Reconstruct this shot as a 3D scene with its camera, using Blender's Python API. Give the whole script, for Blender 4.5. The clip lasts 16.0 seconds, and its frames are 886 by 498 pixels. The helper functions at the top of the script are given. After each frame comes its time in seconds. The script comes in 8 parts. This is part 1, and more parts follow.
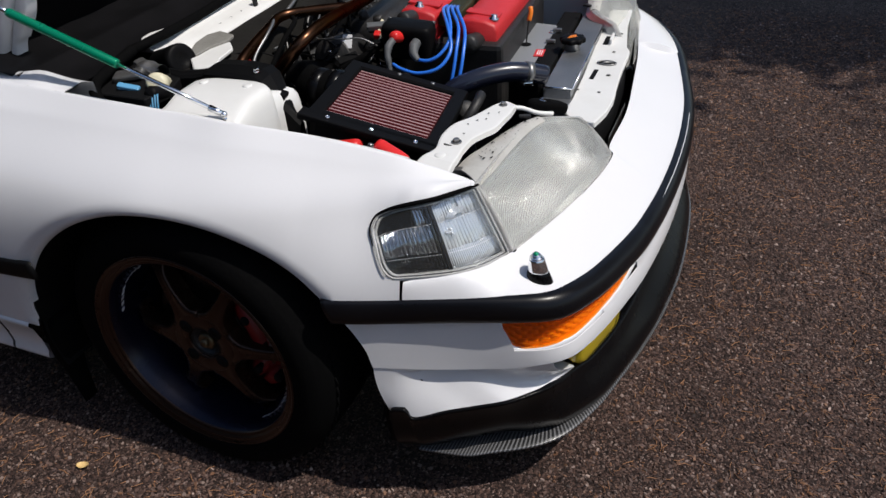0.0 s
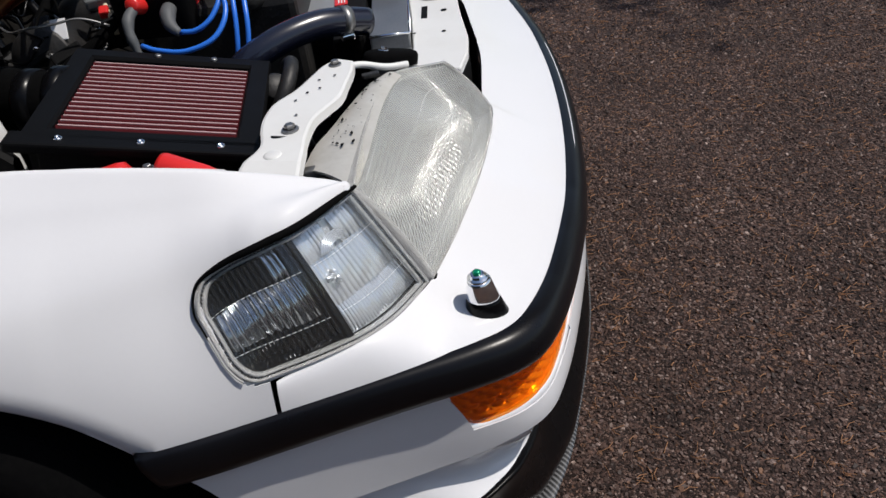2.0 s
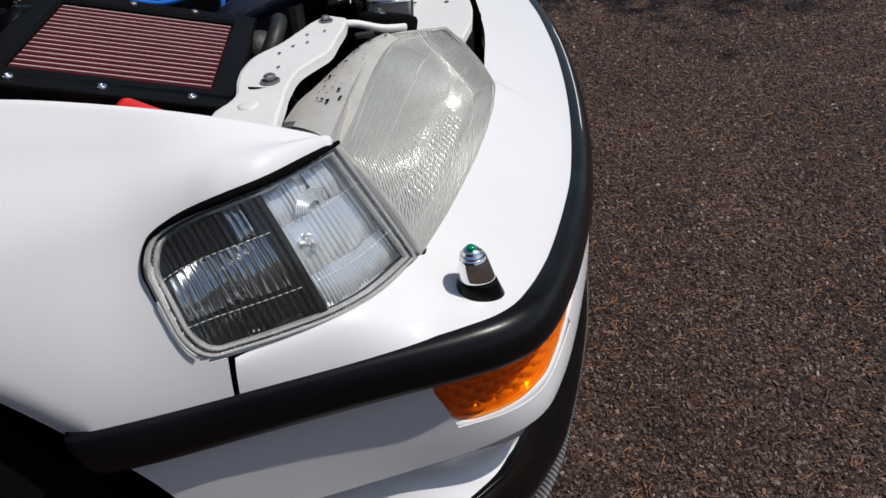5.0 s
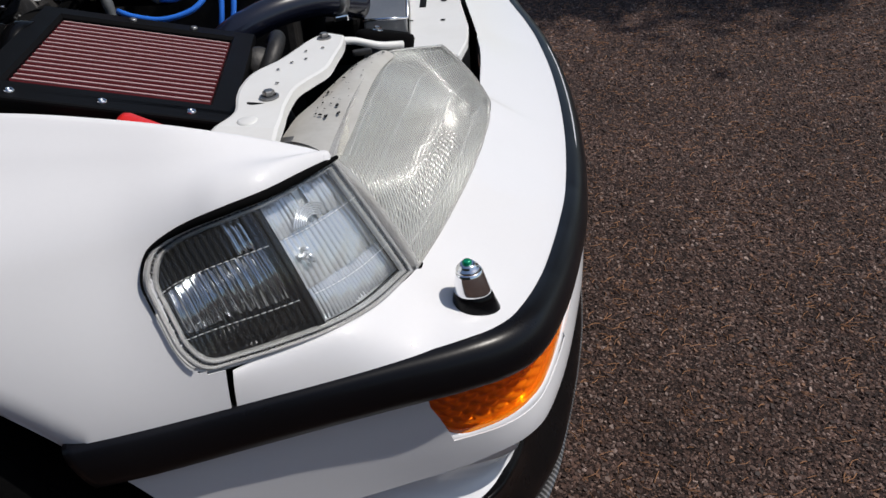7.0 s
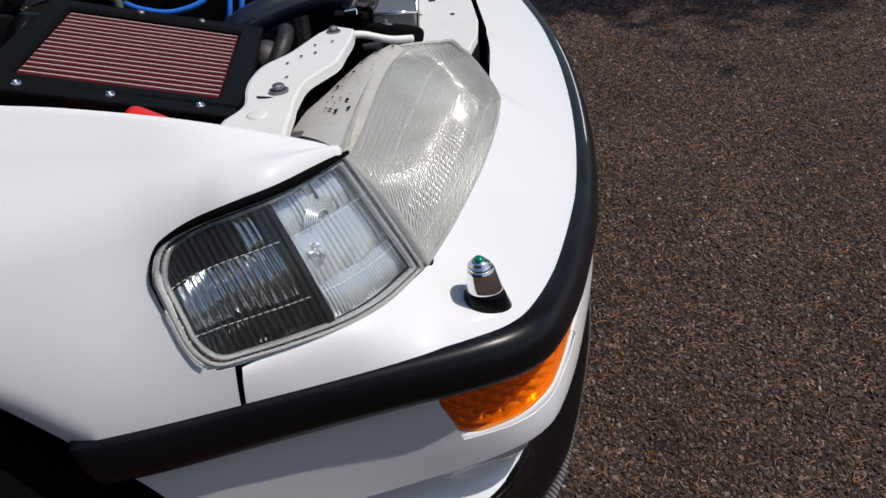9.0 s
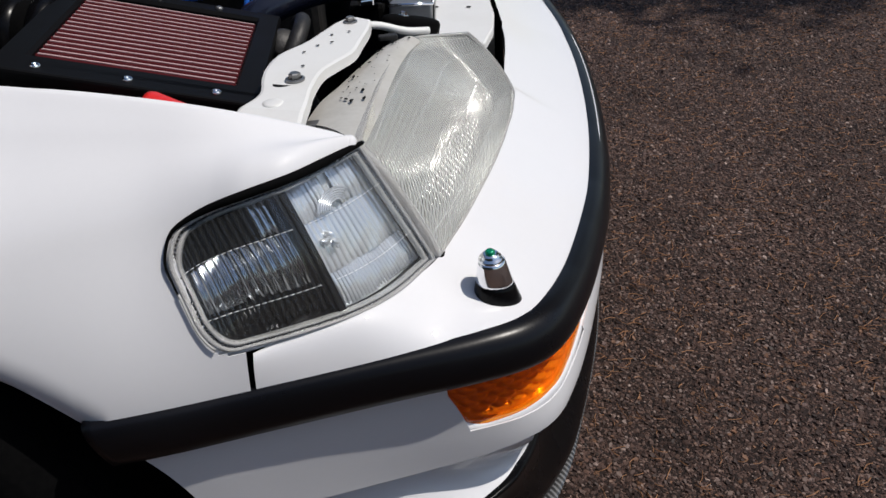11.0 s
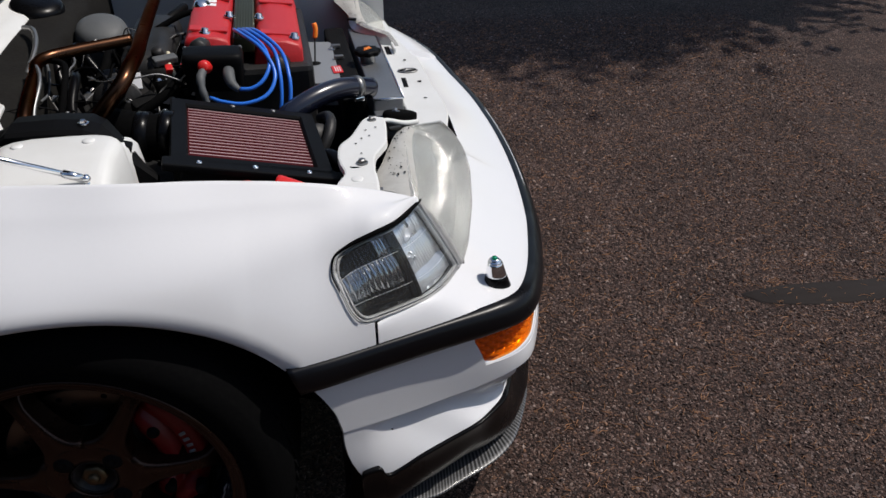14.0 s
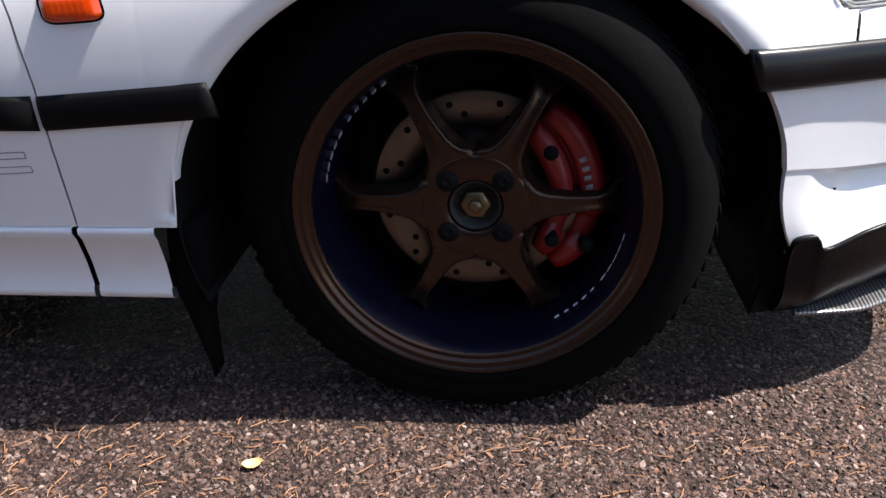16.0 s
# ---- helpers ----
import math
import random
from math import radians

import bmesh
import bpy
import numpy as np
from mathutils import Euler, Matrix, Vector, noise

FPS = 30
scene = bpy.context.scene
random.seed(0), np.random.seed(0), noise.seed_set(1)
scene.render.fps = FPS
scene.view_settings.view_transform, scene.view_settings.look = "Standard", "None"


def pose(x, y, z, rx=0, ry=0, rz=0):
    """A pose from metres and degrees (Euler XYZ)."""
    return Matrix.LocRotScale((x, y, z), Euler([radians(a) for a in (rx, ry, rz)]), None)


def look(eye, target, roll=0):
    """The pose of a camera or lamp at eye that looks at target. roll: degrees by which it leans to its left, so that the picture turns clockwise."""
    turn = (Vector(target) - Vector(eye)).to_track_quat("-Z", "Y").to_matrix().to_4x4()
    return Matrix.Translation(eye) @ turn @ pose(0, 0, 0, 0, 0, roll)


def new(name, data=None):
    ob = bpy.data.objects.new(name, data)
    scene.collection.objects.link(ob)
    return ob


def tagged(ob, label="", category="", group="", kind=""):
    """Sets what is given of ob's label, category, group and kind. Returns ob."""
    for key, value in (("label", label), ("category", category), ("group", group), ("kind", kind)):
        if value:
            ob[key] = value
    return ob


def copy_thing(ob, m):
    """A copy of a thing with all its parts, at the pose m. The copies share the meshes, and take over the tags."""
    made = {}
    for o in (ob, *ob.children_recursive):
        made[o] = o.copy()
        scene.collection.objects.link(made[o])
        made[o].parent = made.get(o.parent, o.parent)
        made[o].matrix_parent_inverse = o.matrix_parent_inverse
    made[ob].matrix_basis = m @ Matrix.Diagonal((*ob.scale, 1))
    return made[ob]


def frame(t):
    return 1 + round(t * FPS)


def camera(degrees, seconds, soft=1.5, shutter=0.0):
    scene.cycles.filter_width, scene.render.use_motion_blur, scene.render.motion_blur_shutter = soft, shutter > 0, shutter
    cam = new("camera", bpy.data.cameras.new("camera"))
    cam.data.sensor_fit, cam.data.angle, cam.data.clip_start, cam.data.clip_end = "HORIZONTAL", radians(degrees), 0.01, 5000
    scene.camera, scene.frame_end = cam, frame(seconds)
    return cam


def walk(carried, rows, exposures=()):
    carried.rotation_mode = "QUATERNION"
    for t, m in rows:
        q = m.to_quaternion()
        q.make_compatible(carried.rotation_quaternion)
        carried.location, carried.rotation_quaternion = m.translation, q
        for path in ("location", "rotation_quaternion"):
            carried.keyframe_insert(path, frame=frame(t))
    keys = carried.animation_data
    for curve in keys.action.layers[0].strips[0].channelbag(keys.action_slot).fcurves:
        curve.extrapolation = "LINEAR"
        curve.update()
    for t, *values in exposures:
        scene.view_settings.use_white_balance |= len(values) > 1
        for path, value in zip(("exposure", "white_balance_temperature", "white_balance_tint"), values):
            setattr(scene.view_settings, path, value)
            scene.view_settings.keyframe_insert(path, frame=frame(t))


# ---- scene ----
import functools

cam = camera(58.5, 16.0)
PATH = [
    (0, (0.897, -0.806, 1.219), (0.187, 0.703, 0.114), -3.8),
    (0.5, (0.791, -0.774, 1.196), (0.421, 0.826, 0.055), -6.3),
    (1, (0.74, -0.67, 1.175), (0.328, 0.904, 0.012), -7.9),
    (1.5, (0.697, -0.525, 1.116), (0.399, 1.068, -0.056), -7.2),
    (2, (0.635, -0.429, 0.983), (0.45, 1.197, -0.167), -8.3),
    (2.5, (0.623, -0.381, 0.909), (0.485, 1.257, -0.231), -6.0),
    (3, (0.624, -0.361, 0.893), (0.496, 1.278, -0.247), -5.6),
    (3.5, (0.624, -0.353, 0.894), (0.485, 1.278, -0.256), -5.3),
    (6, (0.625, -0.39, 0.91), (0.465, 1.266, -0.2), -4.7),
    (6.5, (0.624, -0.386, 0.909), (0.472, 1.276, -0.193), -4.6),
    (7, (0.623, -0.384, 0.908), (0.481, 1.282, -0.19), -4.2),
    (7.5, (0.62, -0.382, 0.909), (0.484, 1.285, -0.187), -3.9),
    (8, (0.619, -0.379, 0.909), (0.48, 1.286, -0.19), -4.0),
    (8.5, (0.617, -0.376, 0.907), (0.472, 1.288, -0.193), -4.2),
    (9, (0.615, -0.377, 0.905), (0.466, 1.282, -0.202), -4.0),
    (9.5, (0.613, -0.378, 0.902), (0.461, 1.279, -0.207), -3.9),
    (12, (0.611, -0.388, 0.919), (0.454, 1.246, -0.223), -1.9),
    (12.5, (0.586, -0.445, 0.967), (0.519, 1.187, -0.188), -0.8),
    (13, (0.536, -0.602, 1.038), (0.513, 1.041, -0.102), -0.0),
    (13.5, (0.486, -0.773, 1.147), (0.569, 0.917, 0.081), -0.1),
    (14, (0.403, -0.798, 1.161), (0.603, 0.885, 0.099), -0.2),
    (14.5, (0.242, -0.812, 1.162), (0.392, 0.846, 0.053), -0.9),
    (15, (0.111, -0.846, 1.141), (0.026, 0.792, -0.004), -1.4),
    (15.5, (0.072, -0.883, 0.976), (-0.129, 0.766, -0.138), -2.7),
    (16, (0.047, -0.841, 0.667), (-0.129, 0.942, -0.221), -1.9),
]
walk(cam, [(t, look(eye, target, roll)) for t, eye, target, roll in PATH],
     exposures=[(0, 0.0), (1.5, -0.05), (7, -0.12), (12, -0.12), (14.5, -0.12), (15.2, 0.0), (15.5, 0.0), (15.8, 0.95), (16, 1.72)])

# ---------------------------------------------------------------- light
SUN_AZ, SUN_EL = 1.5, 59.0
world = bpy.data.worlds.new("sky")
scene.world = world
world.use_nodes = True
wn = world.node_tree
sky = wn.nodes.new("ShaderNodeTexSky")
sky.sky_type = 'NISHITA'
sky.sun_disc = False
sky.sun_elevation = radians(SUN_EL)
sky.sun_rotation = radians(90 - SUN_AZ)
sky.air_density, sky.dust_density = 1.0, 1.1
wn.links.new(sky.outputs[0], wn.nodes["Background"].inputs[0])
wn.nodes["Background"].inputs[1].default_value = 0.104
sun_data = bpy.data.lights.new("sun", 'SUN')
sun_data.energy, sun_data.angle, sun_data.color = 3.95, radians(0.55), (1.0, 0.945, 0.875)
sun = new("sun", sun_data)
SUN_DIR = Vector((math.cos(radians(SUN_EL)) * math.cos(radians(SUN_AZ)), math.cos(radians(SUN_EL)) * math.sin(radians(SUN_AZ)), math.sin(radians(SUN_EL))))
sun.matrix_world = look(SUN_DIR * 20, (0, 0, 0))

# ---------------------------------------------------------------- materials


def mat(name, colour, rough=0.5, metal=0.0, grain=0.0, grain_scale=200.0, stain=0.0, stain_scale=12.0, bump=0.0, coat=0.0, second=None, spec=0.5, trans=0.0):
    """A surface with fine grain and broad stains."""
    m = bpy.data.materials.new(name)
    m.use_nodes = True
    nt = m.node_tree
    b = nt.nodes["Principled BSDF"]
    b.inputs["Base Color"].default_value = (*colour, 1)
    b.inputs["Roughness"].default_value = rough
    b.inputs["Metallic"].default_value = metal
    b.inputs["Coat Weight"].default_value = coat
    b.inputs["Coat Roughness"].default_value = 0.03
    b.inputs["Specular IOR Level"].default_value = spec
    b.inputs["Transmission Weight"].default_value = trans
    tc = nt.nodes.new("ShaderNodeTexCoord")
    if grain or stain or bump:
        fine = nt.nodes.new("ShaderNodeTexNoise")
        fine.inputs["Scale"].default_value = grain_scale
        fine.inputs["Detail"].default_value = 4
        broad = nt.nodes.new("ShaderNodeTexNoise")
        broad.inputs["Scale"].default_value = stain_scale
        broad.inputs["Detail"].default_value = 5
        for n in (fine, broad):
            nt.links.new(tc.outputs["Object"], n.inputs["Vector"])
        other = second or tuple(c * 0.55 for c in colour)
        mix = nt.nodes.new("ShaderNodeMix")
        mix.data_type = 'RGBA'
        mix.inputs[6].default_value = (*colour, 1)
        mix.inputs[7].default_value = (*other, 1)
        ramp = nt.nodes.new("ShaderNodeMapRange")
        ramp.inputs["From Min"].default_value = 0.42
        ramp.inputs["From Max"].default_value = 0.75
        ramp.inputs["To Max"].default_value = stain
        nt.links.new(broad.outputs[0], ramp.inputs["Value"])
        ramp2 = nt.nodes.new("ShaderNodeMapRange")
        ramp2.inputs["From Min"].default_value = 0.4
        ramp2.inputs["From Max"].default_value = 0.75
        ramp2.inputs["To Max"].default_value = grain
        nt.links.new(fine.outputs[0], ramp2.inputs["Value"])
        add = nt.nodes.new("ShaderNodeMath")
        add.use_clamp = True
        nt.links.new(ramp.outputs[0], add.inputs[0])
        nt.links.new(ramp2.outputs[0], add.inputs[1])
        nt.links.new(add.outputs[0], mix.inputs[0])
        nt.links.new(mix.outputs[2], b.inputs["Base Color"])
        rr = nt.nodes.new("ShaderNodeMapRange")
        rr.inputs["To Min"].default_value = max(0.02, rough - 0.08)
        rr.inputs["To Max"].default_value = min(1, rough + 0.12)
        nt.links.new(broad.outputs[0], rr.inputs["Value"])
        nt.links.new(rr.outputs[0], b.inputs["Roughness"])
        if bump:
            bp = nt.nodes.new("ShaderNodeBump")
            bp.inputs["Strength"].default_value = bump
            bp.inputs["Distance"].default_value = 0.0015
            nt.links.new(fine.outputs[0], bp.inputs["Height"])
            nt.links.new(bp.outputs[0], b.inputs["Normal"])
    return m


def lens_mat(name, tint, clear, rough, axis, scale, bump, gloss_rough=0.08, haze=(0.8, 0.8, 0.78), ridge_milk=0.14, bend=0.0):
    """Moulded lamp glass: part see-through, part milky, with flutes pressed into it."""
    m = bpy.data.materials.new(name)
    m.use_nodes = True
    nt = m.node_tree
    nt.nodes.remove(nt.nodes["Principled BSDF"])
    out = nt.nodes["Material Output"]
    clearb = nt.nodes.new("ShaderNodeBsdfTransparent")
    clearb.inputs[0].default_value = (*tint, 1)
    milk = nt.nodes.new("ShaderNodeBsdfPrincipled")
    milk.inputs["Base Color"].default_value = (*haze, 1)
    milk.inputs["Roughness"].default_value = rough
    gloss = nt.nodes.new("ShaderNodeBsdfGlossy")
    gloss.inputs["Roughness"].default_value = gloss_rough
    tc = nt.nodes.new("ShaderNodeTexCoord")
    mp = nt.nodes.new("ShaderNodeMapping")
    mp.inputs["Rotation"].default_value = axis
    nt.links.new(tc.outputs["UV"], mp.inputs[0])
    wave = nt.nodes.new("ShaderNodeTexWave")
    wave.inputs["Scale"].default_value = scale
    nt.links.new(mp.outputs[0], wave.inputs[0])
    bp = nt.nodes.new("ShaderNodeBump")
    bp.inputs["Strength"].default_value = bump
    bp.inputs["Distance"].default_value = 0.002
    nt.links.new(wave.outputs["Fac"], bp.inputs["Height"])
    nt.links.new(bp.outputs[0], gloss.inputs["Normal"])
    nt.links.new(bp.outputs[0], milk.inputs["Normal"])
    noise_t = nt.nodes.new("ShaderNodeTexNoise")
    noise_t.inputs["Scale"].default_value = 25
    noise_t.inputs["Detail"].default_value = 6
    nt.links.new(tc.outputs["Object"], noise_t.inputs[0])
    rng = nt.nodes.new("ShaderNodeMapRange")
    rng.inputs["To Min"].default_value = max(0, (1 - clear) * 0.7)
    rng.inputs["To Max"].default_value = min(1, (1 - clear) * 1.3)
    nt.links.new(noise_t.outputs[0], rng.inputs[0])
    ridge = nt.nodes.new("ShaderNodeMath")
    ridge.operation = 'MULTIPLY_ADD'
    nt.links.new(wave.outputs["Fac"], ridge.inputs[0])
    ridge.inputs[1].default_value = ridge_milk
    nt.links.new(rng.outputs[0], ridge.inputs[2])
    mix1 = nt.nodes.new("ShaderNodeMixShader")
    nt.links.new(ridge.outputs[0], mix1.inputs[0])
    refr = nt.nodes.new("ShaderNodeBsdfRefraction")
    refr.inputs["Color"].default_value = (*tint, 1)
    refr.inputs["Roughness"].default_value = 0.03
    refr.inputs["IOR"].default_value = 1.22
    nt.links.new(bp.outputs[0], refr.inputs["Normal"])
    mix0 = nt.nodes.new("ShaderNodeMixShader")
    mix0.inputs[0].default_value = bend
    nt.links.new(clearb.outputs[0], mix0.inputs[1])
    nt.links.new(refr.outputs[0], mix0.inputs[2])
    nt.links.new(mix0.outputs[0], mix1.inputs[1])
    nt.links.new(milk.outputs[0], mix1.inputs[2])
    fr = nt.nodes.new("ShaderNodeFresnel")
    fr.inputs[0].default_value = 1.5
    nt.links.new(bp.outputs[0], fr.inputs["Normal"])
    mix2 = nt.nodes.new("ShaderNodeMixShader")
    nt.links.new(fr.outputs[0], mix2.inputs[0])
    nt.links.new(mix1.outputs[0], mix2.inputs[1])
    nt.links.new(gloss.outputs[0], mix2.inputs[2])
    nt.links.new(mix2.outputs[0], out.inputs[0])
    return m


def asphalt_mat():
    m = bpy.data.materials.new("asphalt")
    m.use_nodes = True
    nt = m.node_tree
    N, L = nt.nodes.new, nt.links.new
    b = nt.nodes["Principled BSDF"]
    tc = N("ShaderNodeTexCoord")
    wob = N("ShaderNodeTexNoise")
    wob.inputs["Scale"].default_value = 180
    L(tc.outputs["Object"], wob.inputs[0])
    sc = N("ShaderNodeVectorMath")
    sc.operation = 'MULTIPLY_ADD'
    L(wob.outputs["Color"], sc.inputs[0])
    sc.inputs[1].default_value = (0.0063, 0.0055, 0.0000)
    L(tc.outputs["Object"], sc.inputs[2])
    big = N("ShaderNodeTexVoronoi")
    big.inputs["Scale"].default_value = 85
    small = N("ShaderNodeTexVoronoi")
    small.inputs["Scale"].default_value = 300
    for v in (big, small):
        L(sc.outputs[0], v.inputs["Vector"])
    # which cells are bare stones, and of what colour
    sep = N("ShaderNodeSeparateColor")
    L(big.outputs["Color"], sep.inputs[0])
    sep2 = N("ShaderNodeSeparateColor")
    L(small.outputs["Color"], sep2.inputs[0])
    stone = N("ShaderNodeValToRGB")
    stone.color_ramp.interpolation = 'CONSTANT'
    e = stone.color_ramp.elements
    e[0].position, e[0].color = 0.0, (0.0229, 0.0142, 0.0122, 1)
    e[1].position, e[1].color = 0.34, (0.0449, 0.0267, 0.0223, 1)
    for p, c in ((0.55, (0.0516, 0.0309, 0.0251)), (0.72, (0.0665, 0.0391, 0.0307)), (0.84, (0.0860, 0.0593, 0.0542)), (0.92, (0.0940, 0.0503, 0.0313)), (0.965, (0.1500, 0.1100, 0.0980))):
        k = e.new(p)
        k.color = (*c, 1)
    L(sep.outputs[0], stone.inputs[0])
    grit = N("ShaderNodeValToRGB")
    grit.color_ramp.interpolation = 'CONSTANT'
    g = grit.color_ramp.elements
    g[0].position, g[0].color = 0.0, (0.0145, 0.0092, 0.0080, 1)
    g[1].position, g[1].color = 0.5, (0.0422, 0.0253, 0.0212, 1)
    for p, c in ((0.70, (0.0643, 0.0382, 0.0304)), (0.86, (0.0950, 0.0620, 0.0510)), (0.95, (0.1450, 0.1030, 0.0890))):
        k = g.new(p)
        k.color = (*c, 1)
    L(sep2.outputs[1], grit.inputs[0])
    edge = N("ShaderNodeMapRange")
    edge.inputs["From Min"].default_value = 0.34
    edge.inputs["From Max"].default_value = 0.44
    L(big.outputs["Distance"], edge.inputs[0])
    pick = N("ShaderNodeMath")
    pick.operation = 'GREATER_THAN'
    pick.inputs[1].default_value = 0.66
    L(sep.outputs[1], pick.inputs[0])
    mx = N("ShaderNodeMath")
    mx.operation = 'MAXIMUM'
    L(edge.outputs[0], mx.inputs[0])
    L(pick.outputs[0], mx.inputs[1])
    col = N("ShaderNodeMix")
    col.data_type = 'RGBA'
    L(mx.outputs[0], col.inputs[0])
    L(stone.outputs[0], col.inputs[6])
    L(grit.outputs[0], col.inputs[7])
    patchy = N("ShaderNodeTexNoise")
    patchy.inputs["Scale"].default_value = 3.2
    patchy.inputs["Detail"].default_value = 6
    L(tc.outputs["Object"], patchy.inputs[0])
    pr = N("ShaderNodeMapRange")
    pr.inputs["From Min"].default_value, pr.inputs["From Max"].default_value = 0.3, 0.7
    pr.inputs["To Min"].default_value, pr.inputs["To Max"].default_value = 0.80, 1.90
    clump = N("ShaderNodeTexNoise")
    clump.inputs["Scale"].default_value = 46
    clump.inputs["Detail"].default_value = 3
    L(tc.outputs["Object"], clump.inputs[0])
    both = N("ShaderNodeMath")
    both.operation = 'MULTIPLY_ADD'
    L(clump.outputs[0], both.inputs[0])
    both.inputs[1].default_value = 0.75
    half = N("ShaderNodeMath")
    half.operation = 'MULTIPLY_ADD'
    L(patchy.outputs[0], half.inputs[0])
    half.inputs[1].default_value, half.inputs[2].default_value = 0.6, -0.17
    L(half.outputs[0], both.inputs[2])
    L(both.outputs[0], pr.inputs[0])
    mul = N("ShaderNodeVectorMath")
    mul.operation = 'SCALE'
    L(col.outputs[2], mul.inputs[0])
    L(pr.outputs[0], mul.inputs["Scale"])
    L(mul.outputs[0], b.inputs["Base Color"])
    b.inputs["Roughness"].default_value = 0.78
    b.inputs["Specular IOR Level"].default_value = 0.2
    hgt = N("ShaderNodeMath")
    hgt.operation = 'MULTIPLY_ADD'
    L(big.outputs["Distance"], hgt.inputs[0])
    hgt.inputs[1].default_value = -1.0
    L(sep.outputs[2], hgt.inputs[2])
    h2 = N("ShaderNodeMath")
    h2.operation = 'MULTIPLY_ADD'
    L(small.outputs["Distance"], h2.inputs[0])
    h2.inputs[1].default_value = -0.5
    L(hgt.outputs[0], h2.inputs[2])
    bp = N("ShaderNodeBump")
    bp.inputs["Strength"].default_value = 1.0
    bp.inputs["Distance"].default_value = 0.0055
    L(h2.outputs[0], bp.inputs["Height"])
    L(bp.outputs[0], b.inputs["Normal"])
    return m


def pebble_mat():
    """Loose stones, each of its own grey, tan or rust."""
    m = mat("pebble", (0.3112, 0.2266, 0.1891), 0.62, grain=0.3, bump=0.2, spec=0.3)
    nt = m.node_tree
    g = nt.nodes.new("ShaderNodeNewGeometry")
    r = nt.nodes.new("ShaderNodeValToRGB")
    e = r.color_ramp.elements
    e[0].position, e[0].color = 0.0, (0.0280, 0.0185, 0.0162, 1)
    e[1].position, e[1].color = 1.0, (0.3300, 0.2450, 0.2100, 1)
    for p, c in ((0.30, (0.0500, 0.0320, 0.0270)), (0.60, (0.0860, 0.0530, 0.0440)), (0.78, (0.1240, 0.0790, 0.0645)), (0.86, (0.1800, 0.0900, 0.0510)), (0.90, (0.1450, 0.1010, 0.0860)), (0.965, (0.2050, 0.1500, 0.1290))):
        e.new(p).color = (*c, 1)
    nt.links.new(g.outputs["Random Per Island"], r.inputs[0])
    nt.links.new(r.outputs[0], nt.nodes["Principled BSDF"].inputs["Base Color"])
    return m


def carbon_mat():
    m = bpy.data.materials.new("carbon")
    m.use_nodes = True
    nt = m.node_tree
    N, L = nt.nodes.new, nt.links.new
    b = nt.nodes["Principled BSDF"]
    tc = N("ShaderNodeTexCoord")
    ck = N("ShaderNodeTexWave")
    ck.inputs["Scale"].default_value = 1.0
    ck.inputs["Distortion"].default_value = 0.0
    L(tc.outputs["UV"], ck.inputs[0])
    r = N("ShaderNodeValToRGB")
    r.color_ramp.elements[0].position, r.color_ramp.elements[0].color = 0.50, (0.012, 0.012, 0.013, 1)
    r.color_ramp.elements[1].position, r.color_ramp.elements[1].color = 0.72, (0.13, 0.13, 0.135, 1)
    L(ck.outputs["Fac"], r.inputs[0])
    L(r.outputs[0], b.inputs["Base Color"])
    b.inputs["Roughness"].default_value = 0.35
    b.inputs["Coat Weight"].default_value = 0.8
    return m


